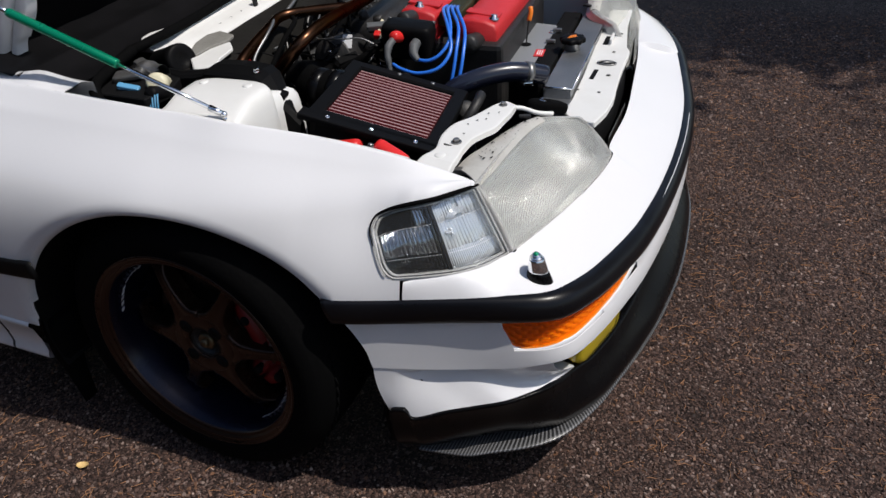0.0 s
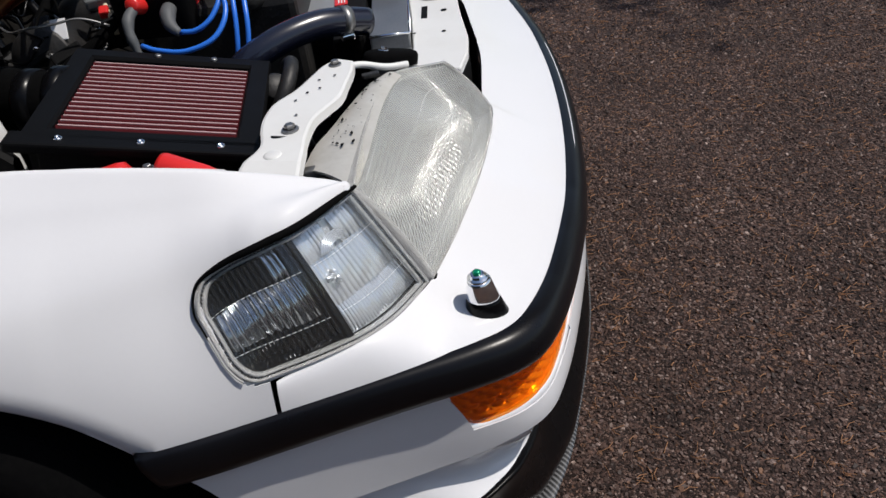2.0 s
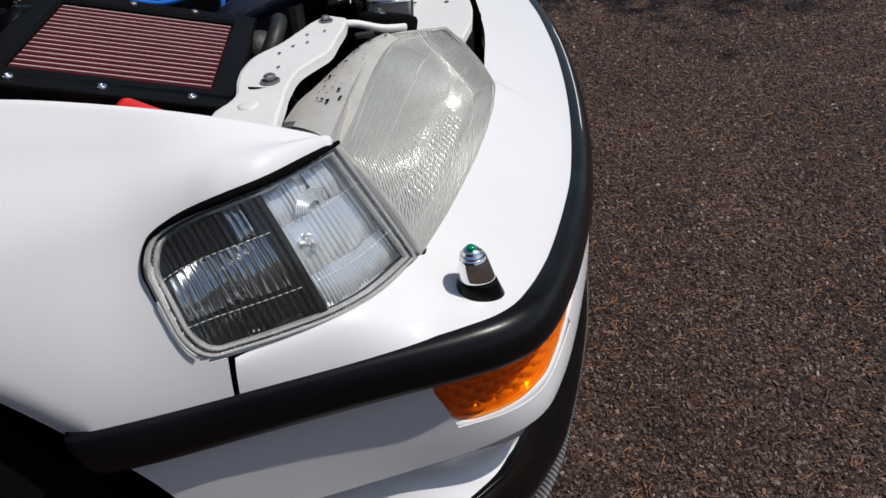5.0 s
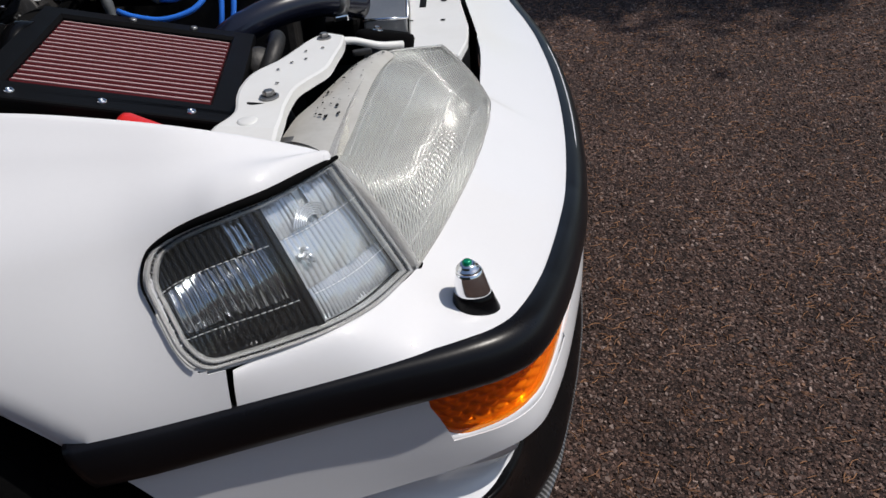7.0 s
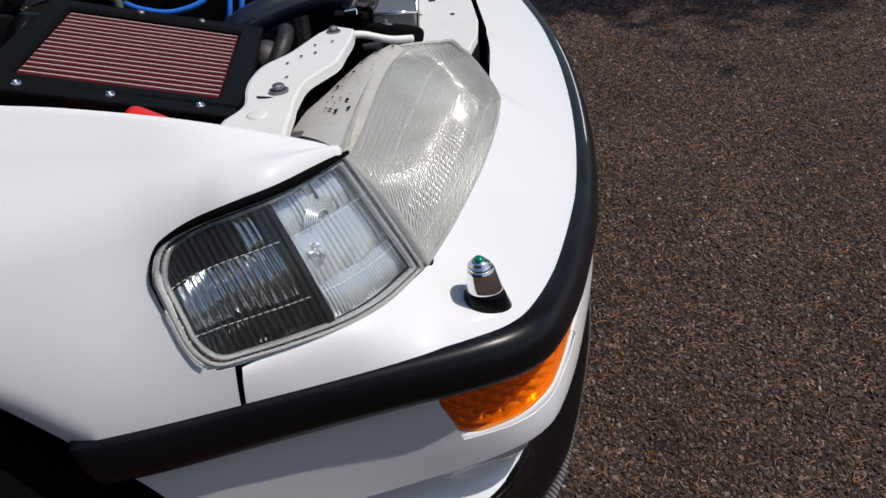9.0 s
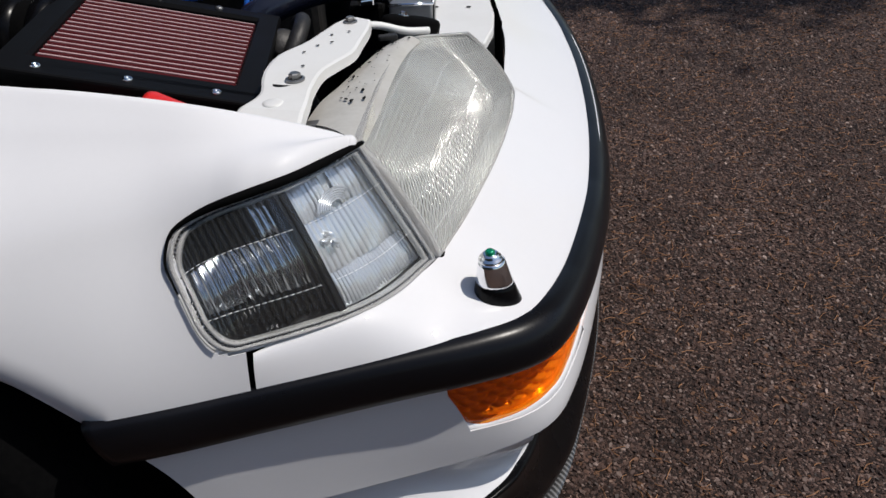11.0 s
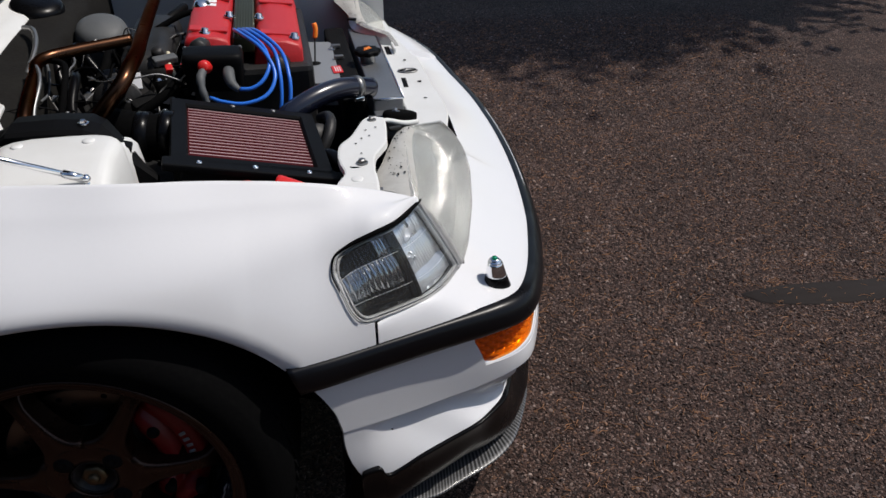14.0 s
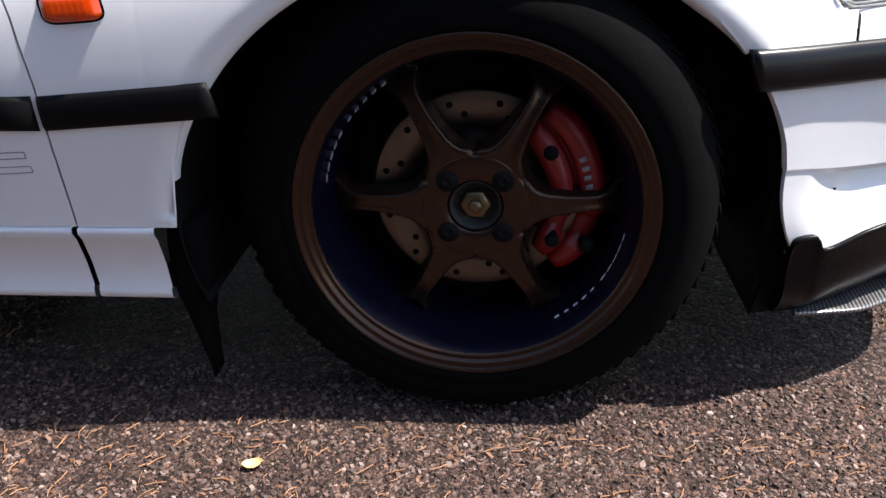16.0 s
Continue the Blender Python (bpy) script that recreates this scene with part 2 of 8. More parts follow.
M = {
    "paint": mat("white_paint", (0.695, 0.695, 0.715), 0.45, spec=0.15, coat=0.7, grain=0.02, stain=0.05, stain_scale=3),
    "bay": mat("bay_paint", (0.70, 0.70, 0.69), 0.45, coat=0.2, grain=0.05, stain=0.3, stain_scale=14, second=(0.54, 0.53, 0.50), bump=0.04),
    "plastic": mat("black_plastic", (0.0040, 0.0040, 0.0044), 0.48, grain=0.2, second=(0.007, 0.007, 0.008), spec=0.07, bump=0.06, grain_scale=420),
    "trim": mat("black_trim", (0.0035, 0.0035, 0.0048), 0.29, stain=0.3, second=(0.007, 0.007, 0.009), spec=0.25, grain=0.1, bump=0.04, grain_scale=300),
    "matte": mat("matte_black", (0.004, 0.004, 0.0044), 0.7, grain=0.3, spec=0.12, second=(0.008, 0.008, 0.008), bump=0.2, grain_scale=300),
    "gloss": mat("gloss_black", (0.0025, 0.0025, 0.003), 0.26, coat=0.0, spec=0.16, stain=0.2, second=(0.007, 0.007, 0.008)),
    "rubber": mat("rubber", (0.0024, 0.0024, 0.0026), 0.85, spec=0.04, grain=0.3, second=(0.006, 0.0058, 0.0056), bump=0.3, grain_scale=160),
    "dark": mat("dark_metal", (0.015, 0.015, 0.016), 0.5, metal=0.3, grain=0.4, second=(0.045, 0.042, 0.04), stain=0.4, bump=0.3),
    "chrome": mat("chrome", (0.85, 0.86, 0.88), 0.08, metal=1.0, stain=0.1, second=(0.6, 0.6, 0.62)),
    "alu": mat("aluminium", (0.30, 0.305, 0.31), 0.5, metal=1.0, grain=0.25, second=(0.42, 0.43, 0.45), stain=0.2, bump=0.1),
    "steel": mat("steel", (0.28, 0.28, 0.28), 0.42, metal=0.9, grain=0.4, second=(0.2, 0.19, 0.18), stain=0.3),
    "bronze": mat("bronze", (0.088, 0.042, 0.024), 0.28, metal=1.0, stain=0.25, second=(0.06, 0.033, 0.02), stain_scale=30),
    "rim": mat("rim_bronze", (0.046, 0.025, 0.017), 0.27, metal=0.75, stain=0.3, second=(0.025, 0.014, 0.0105), stain_scale=20),
    "brass": mat("brass", (0.16, 0.12, 0.07), 0.35, metal=0.9, stain=0.4, second=(0.06, 0.05, 0.035)),
    "barrel": mat("rim_barrel", (0.0035, 0.0043, 0.017), 0.25, metal=0.5, stain=0.3, second=(0.006, 0.006, 0.016)),
    "red": mat("red_crackle", (0.50, 0.018, 0.022), 0.42, grain=0.4, second=(0.30, 0.01, 0.014), bump=0.5, grain_scale=380),
    "redrub": mat("red_plastic", (0.62, 0.022, 0.02), 0.3, stain=0.2, second=(0.5, 0.02, 0.015)),
    "caliper": mat("caliper_red", (0.21, 0.005, 0.007), 0.4, stain=0.3),
    "blue": mat("blue_silicone", (0.025, 0.16, 0.66), 0.3, stain=0.2, second=(0.02, 0.10, 0.5)),
    "hose": mat("hose_navy", (0.010, 0.012, 0.024), 0.22, coat=0.3, stain=0.2, second=(0.02, 0.02, 0.03)),
    "green": mat("green_anodised", (0.0, 0.22, 0.115), 0.25, metal=0.35, stain=0.2, second=(0.0, 0.15, 0.08)),
    "orange": mat("orange_plastic", (0.85, 0.22, 0.02), 0.35, stain=0.1),
    "grey": mat("grey_shield", (0.36, 0.37, 0.38), 0.42, metal=0.5, grain=0.3, second=(0.25, 0.25, 0.26), bump=0.15),
    "boot": mat("grey_boot", (0.085, 0.09, 0.095), 0.6, grain=0.2, bump=0.1),
    "cream": mat("cream_plastic", (0.62, 0.58, 0.42), 0.45, stain=0.3, second=(0.45, 0.40, 0.26)),
    "bluefluid": mat("blue_plastic", (0.10, 0.30, 0.50), 0.35, stain=0.2),
    "housing": mat("lamp_housing", (0.50, 0.49, 0.46), 0.5, metal=0.2, grain=0.15, stain=0.35, second=(0.30, 0.28, 0.25), stain_scale=22),
    "reflector": mat("reflector", (0.86, 0.87, 0.885), 0.24, metal=0.58, stain=0.2, stain_scale=25, second=(0.55, 0.55, 0.53)),
    "bowl": mat("lamp_bowl", (0.70, 0.71, 0.71), 0.32, metal=0.88, stain=0.4, stain_scale=9, second=(0.42, 0.43, 0.43)),
    "reflector_bright": mat("reflector_bright", (0.88, 0.89, 0.91), 0.14, metal=0.68, stain=0.2, stain_scale=40, second=(0.5, 0.52, 0.56)),
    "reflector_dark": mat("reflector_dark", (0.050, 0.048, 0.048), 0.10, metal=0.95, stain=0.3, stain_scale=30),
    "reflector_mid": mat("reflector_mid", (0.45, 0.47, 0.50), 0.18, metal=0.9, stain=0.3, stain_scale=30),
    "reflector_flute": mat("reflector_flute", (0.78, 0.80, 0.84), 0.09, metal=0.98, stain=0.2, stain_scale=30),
    "disc": mat("brake_disc", (0.15, 0.125, 0.105), 0.34, metal=1.0, grain=0.3, second=(0.12, 0.10, 0.09)),
    "pleat": mat("filter_cloth", (0.085, 0.012, 0.016), 0.9, grain=0.5, second=(0.045, 0.008, 0.010), spec=0.1, bump=0.5, grain_scale=500),
    "mesh": mat("filter_wire", (0.56, 0.37, 0.37), 0.5, metal=0.3, grain=0.3),
    "lining": mat("bonnet_lining", (0.0035, 0.0035, 0.004), 0.6, grain=0.2, spec=0.08, stain=0.3, second=(0.010, 0.009, 0.011), bump=0.1),
    # grey of the shaded scuttle notch, put into the colour
    "notch_shade": mat("shade_grey", (0.20, 0.195, 0.18), 0.9, grain=0.3, stain=0.4, second=(0.10, 0.095, 0.085), bump=0.4),
    "bulkhead": mat("insulation", (0.010, 0.009, 0.0085), 0.9, spec=0.1, grain=0.4, grain_scale=120, stain=0.4, second=(0.02, 0.02, 0.018), bump=0.5),
    "seal": mat("lamp_seal", (0.42, 0.42, 0.41), 0.4, grain=0.2, stain=0.3, second=(0.22, 0.22, 0.21)),
    "white_text": mat("white_lettering", (0.75, 0.75, 0.77), 0.5, stain=0.1),
    "decal": mat("grey_decal", (0.22, 0.23, 0.25), 0.5, stain=0.1),
    "glass_ridge": mat("glass_ridge", (0.62, 0.63, 0.63), 0.15, coat=0.6, stain=0.1),
    "bead": mat("lens_bead", (0.10, 0.10, 0.105), 0.2, stain=0.3, second=(0.3, 0.3, 0.3), stain_scale=60),
    "asphalt": asphalt_mat(),
    "carbon": carbon_mat(),
    "patch": mat("tar_patch", (0.026, 0.021, 0.020), 0.85, spec=0.12, grain=0.3, grain_scale=90, stain=0.3, second=(0.030, 0.027, 0.026), bump=0.4),
    "needle": mat("dry_needle", (0.33, 0.17, 0.09), 0.65, grain=0.3, spec=0.2, second=(0.22, 0.085, 0.04), grain_scale=30),
    "pebble": pebble_mat(),
    "dead_leaf": mat("dead_leaf", (0.62, 0.43, 0.18), 0.6, stain=0.4, second=(0.45, 0.28, 0.10)),
    "bark": mat("bark", (0.10, 0.07, 0.05), 0.9, grain=0.5, grain_scale=40, bump=0.6),
    "leaf": mat("foliage", (0.05, 0.10, 0.03), 0.6, stain=0.4, second=(0.03, 0.06, 0.02)),
    "dark_wall": mat("dark_wall", (0.055, 0.058, 0.045), 0.9, grain=0.4, grain_scale=30, stain=0.5, stain_scale=1.5, bump=0.3),
    "olive": mat("olive_cover", (0.045, 0.047, 0.022), 0.42, metal=0.3, grain=0.2, stain=0.3, second=(0.028, 0.029, 0.014), bump=0.1),
    "glass": mat("tinted_glass", (0.012, 0.016, 0.018), 0.03, coat=0.6, spec=0.6, stain=0.05),
    "amber_back": mat("amber_reflector", (1.0, 0.66, 0.16), 0.16, metal=0.45, stain=0.1),
    "yellow": mat("yellow_fog", (0.42, 0.31, 0.015), 0.15, coat=0.5, stain=0.1),
    "head_lens": lens_mat("headlight_glass", (0.955, 0.97, 0.95), 0.86, 0.2, (0, 0, 0.24), 26, 0.8, gloss_rough=0.10, haze=(0.78, 0.79, 0.77), ridge_milk=0.34, bend=0.35),
    "side_lens": lens_mat("corner_lamp_glass", (0.9, 0.94, 0.97), 0.97, 0.15, (0, 0, 0), 14, 0.25, haze=(0.6, 0.63, 0.66), ridge_milk=0.02),
    "amber_lens": lens_mat("amber_glass", (1.0, 0.37, 0.03), 0.84, 0.12, (0, 0, 0), 3, 0.1, haze=(1.0, 0.17, 0.002), ridge_milk=0.05),
    "marker_lens": lens_mat("marker_glass", (1.0, 0.16, 0.01), 0.5, 0.12, (0, 0, 0), 3, 0.1, haze=(0.75, 0.07, 0.003), ridge_milk=0.05),
    "lens_rim": lens_mat("lens_rim", (0.95, 0.945, 0.94), 0.42, 0.15, (0, 0, 0), 60, 0.5, haze=(0.78, 0.775, 0.76)),
}
M["bronze"].node_tree.nodes["Principled BSDF"].inputs["Specular Tint"].default_value = (0.30, 0.18, 0.12, 1)

# ---------------------------------------------------------------- building helpers

def mesh_ob(name, bm, material, smooth=True):
    bmesh.ops.recalc_face_normals(bm, faces=bm.faces)
    me = bpy.data.meshes.new(name)
    for f in bm.faces:
        f.smooth = smooth
    bm.to_mesh(me)
    bm.free()
    me.materials.append(M[material])
    return new(name, me)


def part(name, bm, material, parent, label="", smooth=True):
    ob = mesh_ob(name, bm, material, smooth)
    ob.parent = parent
    if label:
        ob["label"] = label
    return ob


def thing(name, label, category, group="", kind=""):
    return tagged(new(name), label, category, group, kind)


def curve_pts(keys, n):
    """A smooth line through the keys, n points evenly along it."""
    k = np.array(keys, float)
    k = np.vstack([2 * k[0] - k[1], k, 2 * k[-1] - k[-2]])
    out = []
    for i in range(1, len(k) - 2):
        p0, p1, p2, p3 = k[i - 1:i + 3]
        for u in np.linspace(0, 1, 24, endpoint=False):
            out.append(0.5 * (2 * p1 + (p2 - p0) * u + (2 * p0 - 5 * p1 + 4 * p2 - p3) * u * u + (3 * p1 - p0 - 3 * p2 + p3) * u ** 3))
    out.append(k[-2])
    out = np.array(out)
    s = np.r_[0, np.cumsum(np.linalg.norm(np.diff(out, axis=0), axis=1))]
    at = np.linspace(0, s[-1], n)
    return np.stack([np.interp(at, s, out[:, c]) for c in range(out.shape[1])], 1)


def sheet(bm, rows, keep=None, close_u=False, close_v=False, uv=True):
    """Faces over a grid of points rows[i][j]; keep(i, j) leaves cells out."""
    lay = bm.loops.layers.uv.verify() if uv else None
    v = [[bm.verts.new(p) for p in r] for r in rows]
    nu, nv = len(v), len(v[0])
    for i in range(nu if close_u else nu - 1):
        for j in range(nv if close_v else nv - 1):
            if keep and not keep(i, j):
                continue
            a, b = (i + 1) % nu, (j + 1) % nv
            try:
                f = bm.faces.new((v[i][j], v[a][j], v[a][b], v[i][b]))
            except ValueError:
                continue
            if uv:
                for lp, (q, w) in zip(f.loops, ((i, j), (i + 1, j), (i + 1, j + 1), (i, j + 1))):
                    lp[lay].uv = (q / (nu - 1), w / (nv - 1))
    loose = [x for r in v for x in r if not x.link_faces]
    if loose:
        bmesh.ops.delete(bm, geom=loose, context='VERTS')
    return v


def crisp_group():
    """Smooth shading that stops at edges sharper than 42 degrees."""
    ng = bpy.data.node_groups.new("crisp_rims", 'GeometryNodeTree')
    ng.is_modifier = True
    ng.interface.new_socket("Geometry", in_out='INPUT', socket_type='NodeSocketGeometry')
    ng.interface.new_socket("Geometry", in_out='OUTPUT', socket_type='NodeSocketGeometry')
    gi, go = ng.nodes.new("NodeGroupInput"), ng.nodes.new("NodeGroupOutput")
    angle = ng.nodes.new("GeometryNodeInputMeshEdgeAngle")
    less = ng.nodes.new("FunctionNodeCompare")
    less.data_type, less.operation = 'FLOAT', 'LESS_THAN'
    less.inputs[1].default_value = radians(42)
    shade = ng.nodes.new("GeometryNodeSetShadeSmooth")
    shade.domain = 'EDGE'
    ng.links.new(angle.outputs["Unsigned Angle"], less.inputs[0])
    ng.links.new(gi.outputs[0], shade.inputs["Geometry"])
    ng.links.new(less.outputs[0], shade.inputs["Shade Smooth"])
    ng.links.new(shade.outputs[0], go.inputs[0])
    return ng


CRISP = crisp_group()


def thicken(ob, t, offset=-1):
    m = ob.modifiers.new("thickness", 'SOLIDIFY')
    m.thickness, m.offset, m.use_even_offset = t, offset, False
    ob.modifiers.new("crisp_rims", 'NODES').node_group = CRISP
    return ob


def tube_into(bm, pts, r, seg=12, caps=True, n=0):
    """A round tube along points; r is one radius or one for each point."""
    p = curve_pts(pts, n) if n else np.array(pts, float)
    rr = np.full(len(p), r) if np.isscalar(r) else np.interp(np.linspace(0, 1, len(p)), np.linspace(0, 1, len(r)), r)
    tan = np.gradient(p, axis=0)
    tan /= np.linalg.norm(tan, axis=1)[:, None]
    ref = np.array((0, 0, 1.0)) if abs(tan[0][2]) < 0.9 else np.array((1.0, 0, 0))
    rows = []
    for c, t, q in zip(p, tan, rr):
        a = ref - t * (ref @ t)
        a /= np.linalg.norm(a)
        ref = a
        b = np.cross(t, a)
        rows.append([tuple(c + q * (math.cos(w) * a + math.sin(w) * b)) for w in np.linspace(0, 2 * math.pi, seg, endpoint=False)])
    v = sheet(bm, rows, close_v=True)
    if caps:
        for ring in (v[0], v[-1]):
            if all(x.is_valid for x in ring):
                bm.faces.new(ring)


def tube(name, pts, r, material, parent, n=0, seg=12, label=""):
    bm = bmesh.new()
    tube_into(bm, pts, r, seg, True, n)
    return part(name, bm, material, parent, label)


def frame_at(centre, ux, uy):
    """A matrix whose x and y axes run along ux and uy."""
    x = Vector(ux).normalized()
    z = x.cross(Vector(uy)).normalized()
    y = z.cross(x)
    m = Matrix((x, y, z)).transposed().to_4x4()
    m.translation = Vector(centre)
    return m


def box_into(bm, m, size, bevel=0.003, seg=2):
    g = bmesh.ops.create_cube(bm, size=1.0, matrix=m @ Matrix.Diagonal((*size, 1)))
    if bevel:
        vs = set(g["verts"])
        edges = [e for e in bm.edges if e.verts[0] in vs and e.verts[1] in vs]
        bmesh.ops.bevel(bm, geom=edges, offset=bevel, segments=seg, affect='EDGES', profile=0.6)


def box(name, m, size, material, parent, bevel=0.003, label="", smooth=False):
    bm = bmesh.new()
    box_into(bm, m, size, bevel)
    return part(name, bm, material, parent, label, smooth)


def lathe_into(bm, profile, m, seg=32, cap=False):
    """Turns (radius, height) about the local z axis of m."""
    rows = [[tuple(m @ Vector((r * math.cos(w), r * math.sin(w), h))) for w in np.linspace(0, 2 * math.pi, seg, endpoint=False)] for r, h in profile]
    v = sheet(bm, rows, close_v=True)
    if cap:
        for ring in (v[0], v[-1]):
            bm.faces.new(ring)


def lathe(name, profile, m, material, parent, seg=32, label="", cap=False):
    bm = bmesh.new()
    lathe_into(bm, profile, m, seg, cap)
    return part(name, bm, material, parent, label)


def bolt(m, r, parent, material="steel", name="bolt"):
    """A flanged hexagon bolt head along the local z axis."""
    bm = bmesh.new()
    lathe_into(bm, [(0.0005, 0), (r * 1.6, 0), (r * 1.6, r * 0.3), (r * 1.2, r * 0.4)], m, 16)
    lathe_into(bm, [(r, r * 0.35), (r, r * 1.1), (r * 0.8, r * 1.25), (0.0005, r * 1.25)], m, 6)
    return part(name, bm, material, parent, smooth=False)


UP = Matrix.Identity(4)


def upright(x, y, z, tilt_x=0, tilt_y=0, turn=0):
    return pose(x, y, z, tilt_x, tilt_y, turn)


# ---------------------------------------------------------------- ground


def build_ground():
    bm = bmesh.new()
    xs = [-1500, -60, -8, -2, 0, 2, 8, 60, 1500]
    sheet(bm, [[(x, y, 0) for y in xs] for x in xs], uv=False)
    g = mesh_ob("ground", bm, "asphalt")
    tagged(g, "coarse dark brown-grey asphalt with pale worn stones", "ground", kind="structure")
    # smooth tar repair, an elongated oval
    bm = bmesh.new()
    ring, top = [], []
    for w in np.linspace(0, 2 * math.pi, 40, endpoint=False):
        wob = 1 + 0.05 * math.sin(3 * w) + 0.03 * math.sin(7 * w + 1)
        ring.append((1.60 + 0.25 * wob * math.copysign(abs(math.cos(w)) ** 0.7, math.cos(w)), 0.715 + 0.046 * wob * math.sin(w), 0.0005))
        top.append((1.60 + 0.245 * wob * math.copysign(abs(math.cos(w)) ** 0.7, math.cos(w)), 0.715 + 0.043 * wob * math.sin(w), 0.004))
    v = sheet(bm, [ring, top], close_v=True, uv=False)
    bm.faces.new(v[1])
    p = mesh_ob("pavement_patch", bm, "patch")
    tagged(p, "smooth dark tar patch set in the asphalt", "pavement patch", kind="structure")
    rnd = random.Random(4)
    # dry pine needles lying about
    verts, faces = [], []
    for _ in range(15000):
        x, y = rnd.uniform(-1.0, 2.4), rnd.uniform(-0.75, 3.2)
        if -0.75 < x < 0.72 and -0.02 < y < 1.6:
            continue
        a, l, w = rnd.uniform(0, 6.28), rnd.uniform(0.008, 0.026), rnd.uniform(0.0004, 0.0008)
        dx, dy = math.cos(a), math.sin(a)
        bend = rnd.uniform(-0.2, 0.2) * l
        i = len(verts)
        z0, z1 = rnd.uniform(0.002, 0.004), rnd.uniform(0.002, 0.006)
        for u, z in ((-0.5, z0), (0.0, max(z0, z1)), (0.5, z1)):
            off = bend * (1 - 4 * u * u)
            cx, cy = x + dx * l * u - dy * off, y + dy * l * u + dx * off
            verts += [(cx - dy * w, cy + dx * w, z), (cx + dy * w, cy - dx * w, z), (cx, cy, z + w * 1.4)]
        for k in (0, 3):
            faces += [(i + k, i + k + 3, i + k + 5, i + k + 2), (i + k + 2, i + k + 5, i + k + 4, i + k + 1), (i + k, i + k + 1, i + k + 4, i + k + 3)]
    me = bpy.data.meshes.new("pine_needles")
    me.from_pydata(verts, [], faces)
    me.materials.append(M["needle"])
    tagged(new("pine_needles", me), "dry brown pine needles scattered over the asphalt", "needles", kind="stuff")
    # the worn top of the asphalt: angular stones, each proud of the dark binder
    gen = np.random.default_rng(7)
    spots = []
    for x0, x1, y0, y1, step in ((-0.95, 2.05, -0.75, 1.9, 0.0086), (0.25, 2.5, 1.9, 3.3, 0.0115)):
        gx, gy = np.meshgrid(np.arange(x0, x1, step), np.arange(y0, y1, step))
        p = np.stack([gx.ravel(), gy.ravel()], 1) + gen.uniform(-0.48, 0.48, (gx.size, 2)) * step
        r = step * gen.choice((0.20, 0.28, 0.36, 0.46, 0.58), size=len(p), p=(0.2, 0.27, 0.27, 0.18, 0.08))
        ok = ~((p[:, 0] > -0.70) & (p[:, 0] < 0.60) & (p[:, 1] > 0.10))
        ok &= ~((abs(p[:, 0] - 1.60) < 0.25) & (abs(p[:, 1] - 0.715) < 0.046))
        rim = np.minimum(np.minimum(p[:, 0] + 0.95, 2.45 - p[:, 0]), np.minimum(p[:, 1] + 0.75, 3.25 - p[:, 1]))
        spots.append(np.column_stack([p, r])[ok & (gen.random(len(p)) < 0.9 * np.clip(0.25 + rim / 0.35, 0, 1))])
    spots = np.vstack(spots)
    count, sides = len(spots), 5
    ang = gen.uniform(0, 6.28, (count, 1)) + np.arange(sides) * 2 * math.pi / sides + gen.uniform(-0.35, 0.35, (count, sides))
    long = gen.uniform(0.75, 1.35, (count, 1))
    turn = gen.uniform(0, 3.14, (count, 1))
    rad = spots[:, 2:3] * gen.uniform(0.8, 1.2, (count, sides))
    ca, sa = np.cos(ang) * rad * long, np.sin(ang) * rad / long
    ux, uy = ca * np.cos(turn) - sa * np.sin(turn), ca * np.sin(turn) + sa * np.cos(turn)
    tall = np.minimum(0.0026, spots[:, 2:3] * gen.uniform(0.35, 0.8, (count, 1)))
    tilt = gen.normal(0, 0.24, (count, 2))
    low = np.stack([spots[:, 0:1] + ux, spots[:, 1:2] + uy, np.full_like(ux, -0.0004)], 2)
    top = np.stack([spots[:, 0:1] + ux * 0.72, spots[:, 1:2] + uy * 0.72, tall + tilt[:, 0:1] * ux + tilt[:, 1:2] * uy], 2)
    verts = np.concatenate([low, top], 1).reshape(-1, 3)
    base = np.arange(count)[:, None] * 2 * sides
    k = np.arange(sides)
    wall = np.stack([base + k, base + (k + 1) % sides, base + sides + (k + 1) % sides, base + sides + k], 2).reshape(-1, 4)
    cap = base + sides + k
    me = bpy.data.meshes.new("surface_stones")
    me.from_pydata(verts.tolist(), [], wall.tolist() + cap.tolist())
    me.materials.append(M["pebble"])
    tagged(new("surface_stones", me), "worn grey, brown and rust stones bedded in the asphalt", "gravel", kind="stuff")
    # one curled leaf
    bm = bmesh.new()
    rows = []
    for u in np.linspace(-1, 1, 9):
        w = 0.0085 * math.sqrt(max(0.02, 1 - u * u))
        rows.append([(0.0125 * u, w * s, 0.0035 + 0.003 * u * u + 0.004 * abs(s) ** 2) for s in (-1, -0.5, 0, 0.5, 1)])
    sheet(bm, rows)
    lf = mesh_ob("dead_leaf", bm, "dead_leaf")
    thicken(lf, 0.0006)
    lf.matrix_world = pose(-0.269, -0.112, 0.0, 0, 0, 20)
    tagged(lf, "small curled yellow dead leaf lying on the asphalt", "leaf")


build_ground()


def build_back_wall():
    """Unseen dark wall that closes the camera side, added to block low sky light."""
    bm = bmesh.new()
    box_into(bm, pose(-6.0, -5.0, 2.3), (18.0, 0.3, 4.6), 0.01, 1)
    w = mesh_ob("sky_block_wall", bm, "dark_wall", smooth=False)
    tagged(w, "unseen dark wall added to block low sky light", "wall", kind="structure")


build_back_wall()

